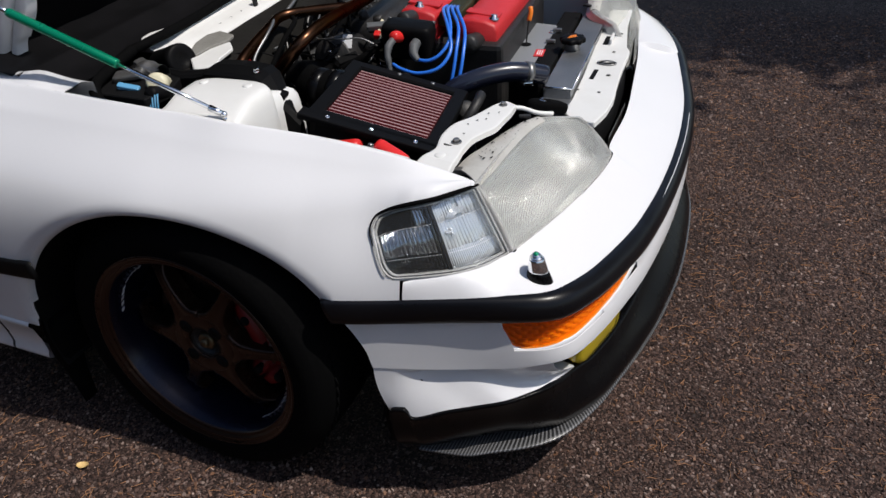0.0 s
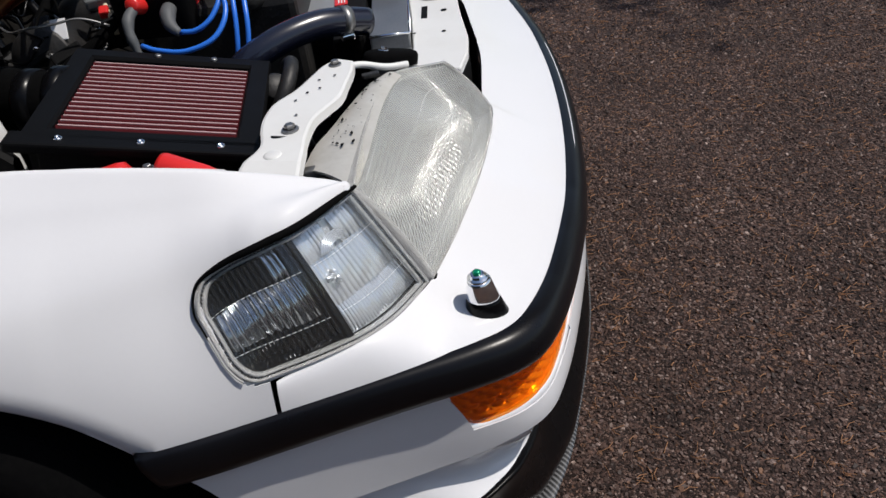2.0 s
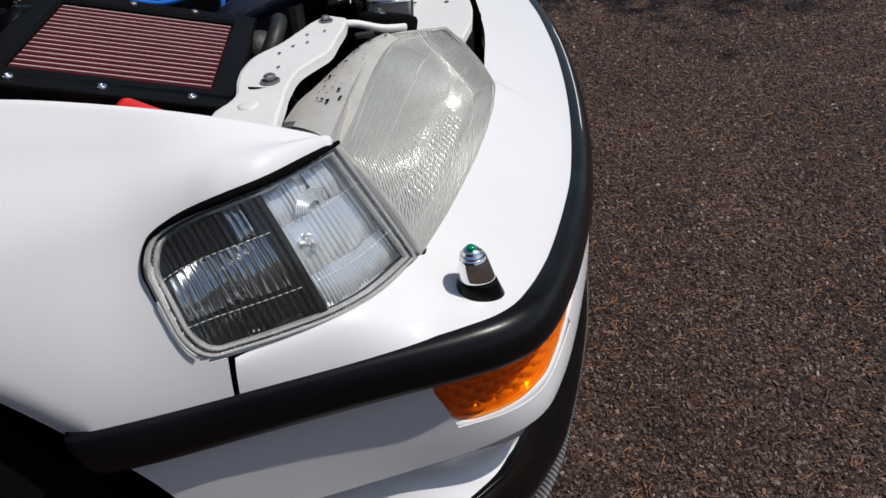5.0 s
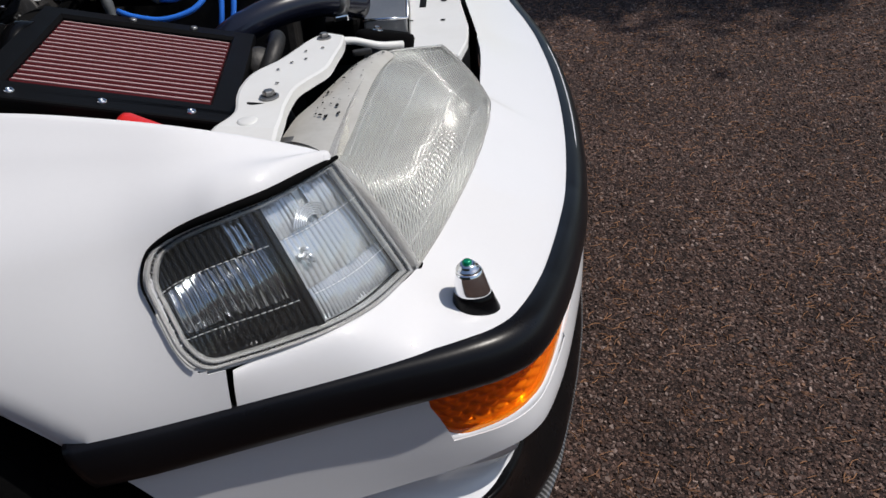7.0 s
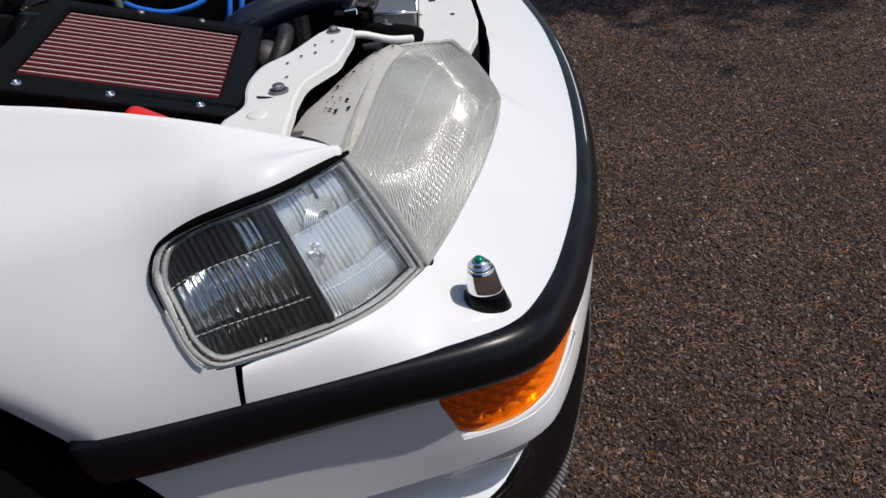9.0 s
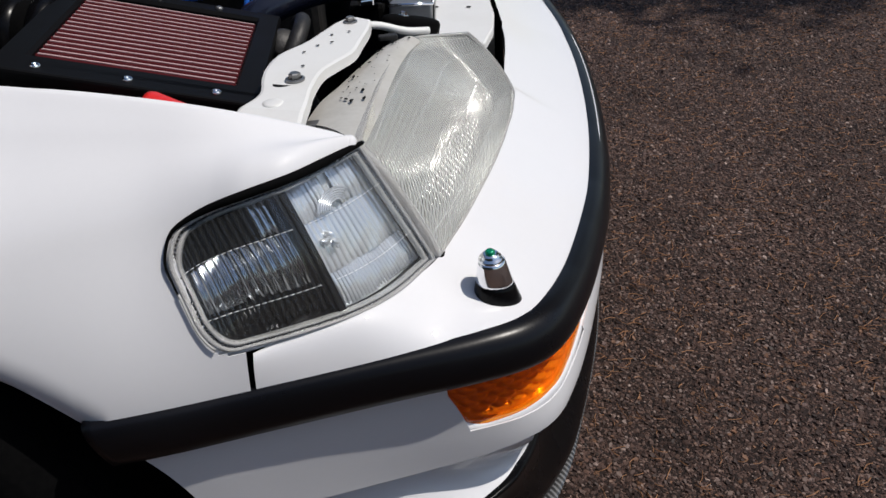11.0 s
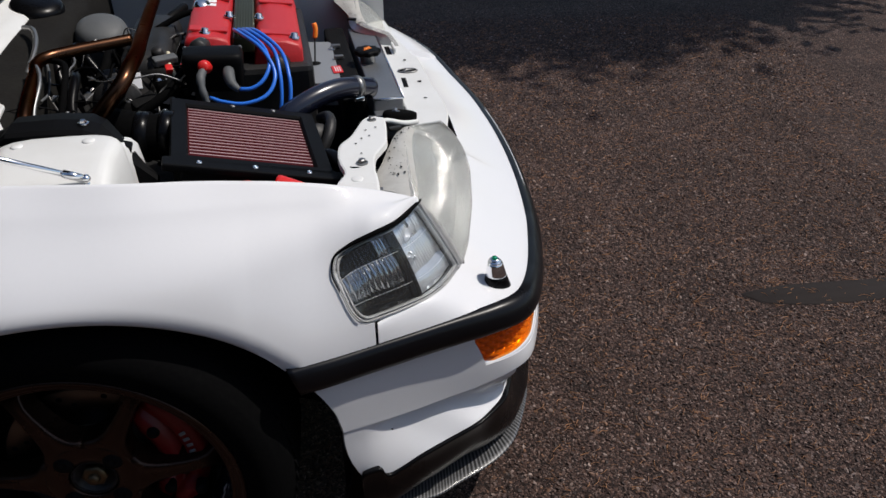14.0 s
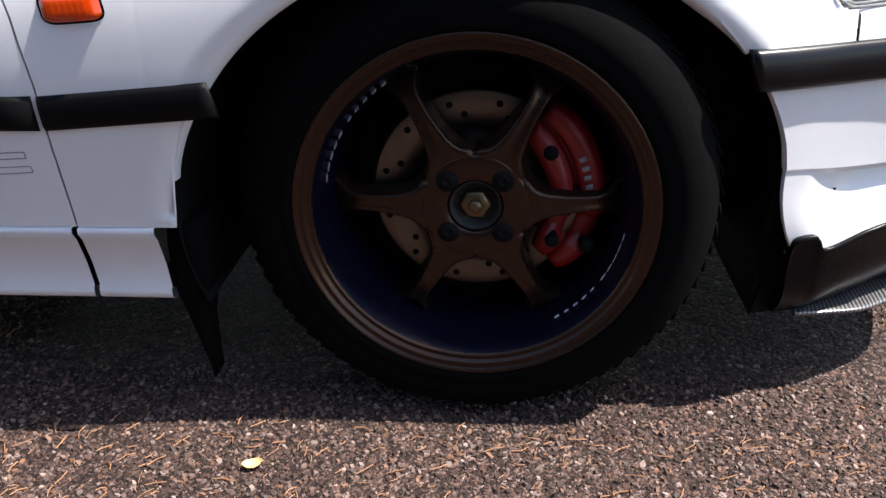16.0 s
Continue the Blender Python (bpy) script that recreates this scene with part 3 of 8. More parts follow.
# ---------------------------------------------------------------- the car's outer lines
XK = [-1.4, -0.47, -0.3, -0.1, 0.0, 0.1, 0.2, 0.3, 0.4, 0.45, 0.475, 0.49]
EDGE_Y = [0.15, 0.13, 0.12, 0.115, 0.12, 0.12, 0.143, 0.16, 0.181, 0.1988, 0.2101, 0.2135]
EDGE_Z = [0.76, 0.73, 0.727, 0.722, 0.717, 0.712, 0.698, 0.682, 0.656, 0.6345, 0.6205, 0.6105]
CREASE_Y = [0.09, 0.075, 0.075, 0.075, 0.078, 0.085, 0.112, 0.135, 0.162, 0.1849, 0.1976, 0.205]
CREASE_Z = [0.73, 0.7, 0.697, 0.693, 0.689, 0.682, 0.669, 0.654, 0.634, 0.618, 0.6091, 0.604]
MID_Y = [-0.015, -0.015, -0.018, -0.021, -0.019, -0.002, 0.026, 0.07, 0.116, 0.1529, 0.1732, 0.185]
LOW_Y = [-0.043, -0.043, -0.043, -0.037, -0.031, -0.019, -0.004, 0.016, 0.05, 0.0697, 0.0799, 0.086]
BASE_Y = [-0.03, -0.03, -0.03, -0.03, -0.025, -0.015, 0.0, 0.02, 0.05, 0.0665, 0.075, 0.08]


TIP = [(0.25, 0.0480, 0.600), (0.30, 0.0706, 0.600), (0.33, 0.0846, 0.600), (0.345, 0.0910, 0.6008), (0.359, 0.0965, 0.6035), (0.375, 0.1015, 0.607), (0.39, 0.1052, 0.6105), (0.42, 0.1130, 0.6185), (0.452, 0.1365, 0.6210), (0.489, 0.2050, 0.6110)]
TIP_LINE = curve_pts(TIP, 200)


def at_x(x, col):
    """A smooth line through the stations."""
    k = min(len(XK) - 2, max(0, int(np.searchsorted(XK, x)) - 1))
    h = XK[k + 1] - XK[k]
    u = min(1.0, max(0.0, (x - XK[k]) / h))

    def slope(i):
        if i == 0 or i == len(XK) - 1:
            j = min(i, len(XK) - 2)
            return (col[j + 1] - col[j]) / (XK[j + 1] - XK[j])
        a, b = XK[i] - XK[i - 1], XK[i + 1] - XK[i]
        return ((col[i] - col[i - 1]) / a * b + (col[i + 1] - col[i]) / b * a) / (a + b)
    return (2 * u ** 3 - 3 * u * u + 1) * col[k] + (u ** 3 - 2 * u * u + u) * h * slope(k) + (3 * u * u - 2 * u ** 3) * col[k + 1] + (u ** 3 - u * u) * h * slope(k + 1)


@functools.lru_cache(maxsize=None)
def body_profile(x):
    """(y, z) of the side of the body at x, from the bonnet gap down."""
    ey, ez = at_x(x, EDGE_Y), at_x(x, EDGE_Z)
    cy, cz = at_x(x, CREASE_Y), at_x(x, CREASE_Z)
    my, mz = at_x(x, MID_Y), 0.600
    if x > 0.25:
        # the wing tip flattens out over the top of the corner lamp
        my, mz = (float(np.interp(x, TIP_LINE[:, 0], TIP_LINE[:, k])) for k in (1, 2))
    if x > 0.0:
        # towards the tip the crease lies a little proud of the straight slope
        t = min(1.0, x / 0.2)
        t = t * t * (3 - 2 * t)
        l = math.hypot(ey - my, ez - mz)
        h = float(np.interp(x, [0, 0.1, 0.2, 0.3, 0.4, 0.47, 0.49], [0.009, 0.008, 0.006, 0.004, 0.0025, 0.001, 0.0005]))
        cy += (ey + 0.29 * (my - ey) - h * (ez - mz) / l - cy) * t
        cz += (ez + 0.29 * (mz - ez) + h * (ey - my) / l - cz) * t
    top = np.linspace((ey - 0.003, ez), (cy, cz), 16)
    side = curve_pts([(cy, cz), (my, mz), (at_x(x, LOW_Y), 0.474), (at_x(x, BASE_Y), 0.285)], 90)
    p = np.vstack([[(ey + 0.001, ez - 0.012)], top, side[1:]])
    s = np.r_[0, np.cumsum(np.linalg.norm(np.diff(p, axis=0), axis=1))]
    at = np.linspace(0, s[-1], 260)
    p = np.stack([np.interp(at, s, p[:, c]) for c in (0, 1)], 1)
    # rounded creases
    w = np.exp(-0.5 * (np.arange(-6, 7) / 2.0) ** 2)
    w /= w.sum()
    pad = np.vstack([2 * p[0] - p[6:0:-1], p, 2 * p[-1] - p[-2:-8:-1]])
    return np.stack([np.convolve(pad[:, c], w, mode='valid') for c in (0, 1)], 1)


def body_y(x, z):
    p = body_profile(x)
    k = np.argmax(p[:, 1])
    q = p[k:][::-1]
    return float(np.interp(z, q[:, 1], q[:, 0]))


def side_strip(x, z_low, n=40):
    p = body_profile(x)
    k = np.argmax(p[:, 1])
    low = np.array([(body_y(x, z_low), z_low)])
    q = np.vstack([p[:k + 1], p[k + 1:][p[k + 1:, 1] > z_low + 1e-4], low])
    s = np.r_[0, np.cumsum(np.linalg.norm(np.diff(q, axis=0), axis=1))]
    at = np.linspace(0, s[-1], n)
    return [(x, float(np.interp(a, s, q[:, 0])), float(np.interp(a, s, q[:, 1]))) for a in at]


ARCH_X, ARCH_Z, ARCH_A, ARCH_B = 0.010, 0.285, 0.355, 0.305


def arch_z(x):
    u = (x - ARCH_X) / ARCH_A
    return ARCH_Z + ARCH_B * math.sqrt(max(0.0, 1 - u * u))


# corner lamp outline in x, z: used to cut the wing and to shape the lamp
LAMP_TOP = [(0.359, 0.590), (0.366, 0.599), (0.39, 0.6105), (0.42, 0.6185), (0.452, 0.621), (0.487, 0.612)]
LAMP_LOW = [(0.388, 0.5140), (0.397, 0.5095), (0.412, 0.5070), (0.45, 0.5085), (0.49, 0.5100), (0.547, 0.5085)]


def in_lamp(x, z):
    if x < 0.358 or x > 0.56:
        return False
    top = np.interp(x, [p[0] for p in LAMP_TOP], [p[1] for p in LAMP_TOP])
    low = np.interp(x, [p[0] for p in LAMP_LOW], [p[1] for p in LAMP_LOW])
    left = np.interp(z, [0.498, 0.59], [0.3950, 0.3617])
    return x > left and low < z < top


car = thing("car", "white two-door hatchback coupe with its bonnet propped open, parked on asphalt", "car")


def seam_x(z):
    """The front edge of the door, leaning back towards the top."""
    return float(np.interp(z, [0.19, 0.30, 0.46, 0.53, 0.60, 0.72], [-0.472, -0.4685, -0.4690, -0.4790, -0.5000, -0.5480]))


def build_wing():
    bm = bmesh.new()
    # one skin from the door to the corner lamp, cut out round the lamp
    xs = np.unique(np.round(np.r_[np.linspace(-0.466, -0.338, 20), np.linspace(-0.338, -0.25, 26), np.linspace(-0.25, 0.26, 60), np.linspace(0.26, 0.345, 26), np.linspace(0.345, 0.4800, 64)], 5))
    cols, lows = [], []
    for x in xs:
        low = 0.288 if x < -0.3415 else (0.4745 if x > 0.2928 else max(0.288, arch_z(x) + 0.010 * min(1, (x + 0.3415) / 0.05, (0.2928 - x) / 0.05)))
        lows.append(low)
        cols.append(side_strip(x, low, 100))
    for k in range(12):
        f = 1 - k / 12
        cols[k] = [(x + (seam_x(z) + 0.0036 + 0.466) * f, y, z) for x, y, z in cols[k]]

    # the skin rolls in towards the wheel opening
    for k in range(len(xs)):
        if -0.36 < xs[k] < 0.31:
            for j in range(8, 100):
                x, y, z = cols[k][j]
                near = (math.hypot((x - ARCH_X) / ARCH_A, (z - ARCH_Z) / ARCH_B) - 1) * 0.325
                if z > 0.30 and near < 0.026:
                    cols[k][j] = (x, y + 0.0075 * (1 - max(0.0, near) / 0.026) ** 2, z)

    # the rear edge of the lamp opening runs straight
    for k in range(len(xs)):
        if 0.354 < xs[k] < 0.392:
            for j in range(8, 100):
                x, y, z = cols[k][j]
                xl = float(np.interp(z, [0.498, 0.59], [0.3950, 0.3617]))
                if 0.497 < z < 0.592 and abs(x - xl) < 0.00118:
                    cols[k][j] = (xl, body_y(xl, z), z)

    def solid(i, j):
        x, _, z = np.mean([cols[i][j], cols[i + 1][j], cols[i][j + 1], cols[i + 1][j + 1]], axis=0)
        if j < 8:
            return True
        if x > 0.4118 and z < np.interp(x, [p[0] for p in LAMP_TOP], [p[1] for p in LAMP_TOP]):
            return False
        return not in_lamp(x, z)
    sheet(bm, cols, solid)
    # blunt rounded end of the tip
    end = [p for p in cols[-1] if p[2] > 0.6125]
    mid = np.mean(end, axis=0)
    sheet(bm, [end] + [[(p[0] + dx, float(mid[1] + (p[1] - mid[1]) * q), float(mid[2] + (p[2] - mid[2]) * q)) for p in end] for dx, q in ((0.0018, 0.93), (0.0035, 0.76), (0.0046, 0.48), (0.0050, 0.22), (0.0051, 0.03))])
    # rolled lip round the wheel opening
    rim = []
    for x, low, c in zip(xs, lows, cols):
        if -0.342 <= x <= 0.294:
            px, py, pz = c[-1]
            nx, nz = (px - ARCH_X) / ARCH_A ** 2, (pz - ARCH_Z) / ARCH_B ** 2
            l = math.hypot(nx, nz)
            nx, nz = nx / l, nz / l
            g = max(0.15, min(1, (px + 0.3415) / 0.05, (0.2928 - px) / 0.05))
            rim.append([(px, py, pz), (px - nx * 0.004 * g, py - 0.0002, pz - nz * 0.004 * g), (px - nx * 0.008 * g, py + 0.0022, pz - nz * 0.008 * g), (px - nx * 0.011 * g, py + 0.0065, pz - nz * 0.011 * g), (px - nx * 0.012 * g, py + 0.011, pz - nz * 0.012 * g)])
    sheet(bm, rim)
    bmesh.ops.remove_doubles(bm, verts=bm.verts, dist=0.0004)
    w = part("front_wing", bm, "paint", car, "glossy white front wing")
    thicken(w, 0.0012, 1)
    # black rubbing strip behind the wheel
    for x0, x1, nm in ((-0.4655, -0.2765, "side_moulding"), (-1.4, -0.4735, "side_moulding")):
        bm = bmesh.new()
        rows = []
        for x in np.linspace(x0, x1, 24):
            zt = 0.449 + 0.07 * (x + 0.466) if x > -0.47 else 0.449
            prof = [(0, zt), (0.004, zt - 0.001), (0.0065, zt - 0.006), (0.007, zt - 0.02), (0.0065, zt - 0.034), (0.004, zt - 0.039), (0, zt - 0.04)]
            rows.append([(x - 0.25 * (z - zt) * (x1 > -0.3 and x == x1), body_y(x, z) - d, z) for d, z in prof])
        v = sheet(bm, rows)
        bm.faces.new(v[0])
        bm.faces.new(v[-1])
        part(nm, bm, "plastic", w if x1 > -0.3 else car, "black plastic side moulding")
    return w


wing = build_wing()


def build_door_and_sill():
    bm = bmesh.new()
    cols = [side_strip(x, 0.288) for x in np.linspace(-1.4, -0.4735, 40)]
    for k in range(28, 40):
        f = (k - 27) / 12
        cols[k] = [(x + (seam_x(z) + 0.4735) * f, y, z) for x, y, z in cols[k]]
    sheet(bm, cols)
    edge = [(cols[-1][j], (cols[-1][j][0] - 0.0006, cols[-1][j][1] + 0.0016, cols[-1][j][2])) for j in range(40)]
    sheet(bm, [[e[0] for e in edge], [e[1] for e in edge]])
    bmesh.ops.remove_doubles(bm, verts=bm.verts, dist=0.0002)
    d = part("door", bm, "paint", car, "white door skin, shut")
    thicken(d, 0.0012, 1)
    # black sheets added to keep the door gap dark
    bm = bmesh.new()
    sheet(bm, [[(x + seam_x(z) + 0.47, y + 0.0048, z) for (_, y, z) in side_strip(-0.47, 0.288)] for x in (-0.51, -0.47, -0.43)])
    sheet(bm, [[(x, 0.012, z) for z in (0.19, 0.24, 0.288)] for x in (-0.50, -0.47, -0.44)])
    part("door_gap_backing", bm, "rubber", car)
    # outlined lettering low on the door
    H = [(-0.606, 0.353), (-0.622, 0.353), (-0.626, 0.3605), (-0.655, 0.3605), (-0.651, 0.353), (-0.668, 0.353), (-0.656, 0.376), (-0.640, 0.376), (-0.644, 0.3685), (-0.625, 0.3685), (-0.630, 0.376), (-0.617, 0.376), (-0.606, 0.353)]
    C = [(-0.501, 0.3840), (-0.580, 0.3805), (-0.590, 0.3765), (-0.5935, 0.371), (-0.592, 0.363), (-0.586, 0.3565), (-0.576, 0.3545), (-0.498, 0.3590), (-0.4985, 0.3665), (-0.572, 0.3635), (-0.578, 0.3665), (-0.5785, 0.370), (-0.574, 0.3735), (-0.5005, 0.3765), (-0.501, 0.3840)]
    for ch, line in (("H", H), ("C", C)):
        bm = bmesh.new()
        fine = [(a[0] + (b[0] - a[0]) * k / 8, a[1] + (b[1] - a[1]) * k / 8) for a, b in zip(line, line[1:]) for k in range(8)] + [line[-1]]
        tube_into(bm, [(x, body_y(x, z) - 0.0012, z) for x, z in fine], 0.0007, 6)
        part("letter", bm, "decal", d, "grey outlined letter " + ch)
    # sills
    for x0, x1 in ((-0.4655, -0.372), (-1.4, -0.4725)):
        bm = bmesh.new()
        rows = []
        for x in np.linspace(x0, x1, 8):
            y = body_y(max(x, -1.39), 0.288)
            rows.append([(x, y + 0.012, 0.288), (x, y - 0.004, 0.2865), (x, y - 0.006, 0.281), (x, y + 0.001, 0.270), (x, y + 0.010, 0.235), (x, y + 0.014, 0.203), (x, y + 0.010, 0.196), (x, y + 0.010, 0.188), (x, y + 0.016, 0.183), (x, y + 0.05, 0.18)])
        v = sheet(bm, rows)
        part("sill_cover", bm, "paint", car, "white painted sill cover")
    bm = bmesh.new()
    sheet(bm, [[(x, 0.05, 0.20), (x, 0.06, 0.15), (x, 0.5, 0.145)] for x in np.linspace(-1.4, -0.36, 6)])
    part("underbody", bm, "matte", car)
    # mudguard liner and flap behind the wheel
    bm = bmesh.new()
    rows = []
    for z, x0, x1, y0 in ((0.284, -0.366, -0.330, -0.004), (0.279, -0.370, -0.326, -0.010), (0.255, -0.3715, -0.326, -0.014), (0.22, -0.3718, -0.327, -0.015), (0.19, -0.371, -0.330, -0.014), (0.175, -0.369, -0.334, -0.012), (0.14, -0.363, -0.341, -0.008), (0.10, -0.357, -0.343, -0.004), (0.056, -0.349, -0.344, 0.0)):
        yb = 0.09 if z > 0.18 else 0.03
        rows.append([(x0, yb, z), (x0, y0 + 0.012, z), (x0 + 0.001, y0 + 0.004, z), (x0 + 0.005, y0, z), (0.5 * (x0 + x1), y0 - 0.001, z), (x1 - 0.005, y0, z), (x1, y0 + 0.006, z), (x1, yb, z)])
    v = sheet(bm, rows)
    bm.faces.new(v[0])
    bm.faces.new(v[-1])
    part("mud_flap", bm, "rubber", car, "black rubber mud flap")


build_door_and_sill()


def build_wheel_house():
    bm = bmesh.new()
    rows = []
    for y in np.linspace(0, 1, 8):
        row = []
        for w in np.linspace(-18, 200, 40):
            x, z = ARCH_X + (ARCH_A + 0.004) * math.cos(radians(w)), ARCH_Z + (ARCH_B + 0.004) * math.sin(radians(w))
            y0 = body_y(min(0.34, max(-0.36, x)), max(0.30, z)) + 0.012
            row.append((x, y0 + (0.25 - y0) * y, z))
        rows.append(row)
    sheet(bm, rows)
    sheet(bm, [rows[-1], [(ARCH_X, 0.26, 0.3)] * 40])
    # black sheets added ahead of the wheel, keeping the gap there dark
    sheet(bm, [[(x, y, z) for x, z in ((0.352, 0.124), (0.366, 0.20), (0.372, 0.26), (0.372, 0.36))] for y in (0.066, 0.15, 0.30, 0.60, 1.0)])
    sheet(bm, [[(x, y, z) for z, y in ((0.122, 0.074 + 0.25 * (x - 0.352)), (0.20, 0.064 + 0.2 * (x - 0.352)), (0.30, 0.056 + 0.2 * (x - 0.352)))] for x in (0.352, 0.37, 0.40, 0.43)])
    part("wheel_arch_liner", bm, "matte", car, "black wheel arch liner with added shade sheets ahead of the wheel")


build_wheel_house()

# ---------------------------------------------------------------- front bumper
NOSE = [(0.2925, 0.014), (0.35, 0.032), (0.414, 0.056), (0.47, 0.077), (0.53, 0.101), (0.585, 0.124), (0.622, 0.147), (0.645, 0.180), (0.669, 0.250), (0.6915, 0.350), (0.708, 0.450), (0.7195, 0.600), (0.7205, 0.760), (0.711, 0.92), (0.688, 1.08), (0.631, 1.31), (0.57, 1.45), (0.49, 1.55), (0.35, 1.61)]
NS = 260
nose = curve_pts(NOSE, NS)
tang = np.gradient(nose, axis=0)
tang /= np.linalg.norm(tang, axis=1)[:, None]
outn = np.stack([tang[:, 1], -tang[:, 0]], 1)


def on_nose(i, d, z):
    return (float(nose[i, 0] + outn[i, 0] * d), float(nose[i, 1] + outn[i, 1] * d), z)


def nose_index(x=None, y=None):
    """The nearest place along the nose line, on the side that is towards the path."""
    if x is not None:
        return int(np.argmin(abs(nose[:100, 0] - x)))
    return int(np.argmin(abs(nose[:, 1] - y)))


I_SEAM = nose_index(x=0.4155)
INNER = [(0.4155, 0.066, 0.5025), (0.45, 0.089, 0.507), (0.49, 0.113, 0.5085), (0.525, 0.153, 0.507), (0.549, 0.19, 0.507), (0.565, 0.25, 0.5065), (0.577, 0.30, 0.501), (0.587, 0.35, 0.497), (0.596, 0.40, 0.494), (0.604, 0.45, 0.490), (0.610, 0.50, 0.487), (0.615, 0.55, 0.485), (0.617, 0.612, 0.487), (0.604, 0.640, 0.493), (0.602, 0.80, 0.495), (0.580, 0.98, 0.495), (0.552, 1.17, 0.497), (0.508, 1.37, 0.505), (0.46, 1.50, 0.51), (0.38, 1.57, 0.51)]


ARC = np.r_[0, np.cumsum(np.linalg.norm(np.diff(nose, axis=0), axis=1))]


def along(s):
    """Place and outward direction at the length s of the nose line."""
    return tuple(float(np.interp(s, ARC, c)) for c in (nose[:, 0], nose[:, 1], outn[:, 0], outn[:, 1]))


def nose_drop(y):
    """How far the top of the strip has sunk on its way round to the front."""
    return float(np.interp(y, [0.13, 0.18, 0.25, 0.35, 0.45, 0.60, 0.77, 0.95, 1.2, 1.35, 1.5], [0.0, 0.0045, 0.0155, 0.0255, 0.033, 0.0365, 0.037, 0.0365, 0.028, 0.012, 0.0]))


def frontness(y):
    """0 along the side of the car, 1 across its front."""
    u = float(np.clip((y - 0.070) / 0.120, 0, 1) * np.clip((1.50 - y) / 0.1, 0, 1))
    return u * u * (3 - 2 * u)


def face_d(x, y, z):
    """How far the face under the strip stands out from the nose line."""
    fore = float(np.clip((x - 0.36) / 0.26, 0, 1))
    fore = fore * fore * (3 - 2 * fore)
    side = -0.003 - 0.007 * fore * float(np.clip((0.437 - z) / 0.085, 0, 1))
    front = float(np.interp(z, [0.325, 0.335, 0.345, 0.352, 0.362, 0.375, 0.395, 0.437], [0.0125, 0.0165, 0.0185, 0.0188, 0.0172, 0.0135, 0.0118, 0.0090]))
    f = frontness(y)
    return side + (front - side) * f


def crease_drop(x):
    """How much lower the crease under the face runs towards the front."""
    keys = [0.36, 0.42, 0.47, 0.52, 0.57, 0.60, 0.622, 0.64, 0.66, 0.69], [0.010, 0.016, 0.019, 0.019, 0.0145, 0.009, 0.004, 0.004, 0.008, 0.012]
    return float(np.mean([np.interp(x + w, *keys) for w in np.linspace(-0.02, 0.02, 9)]))


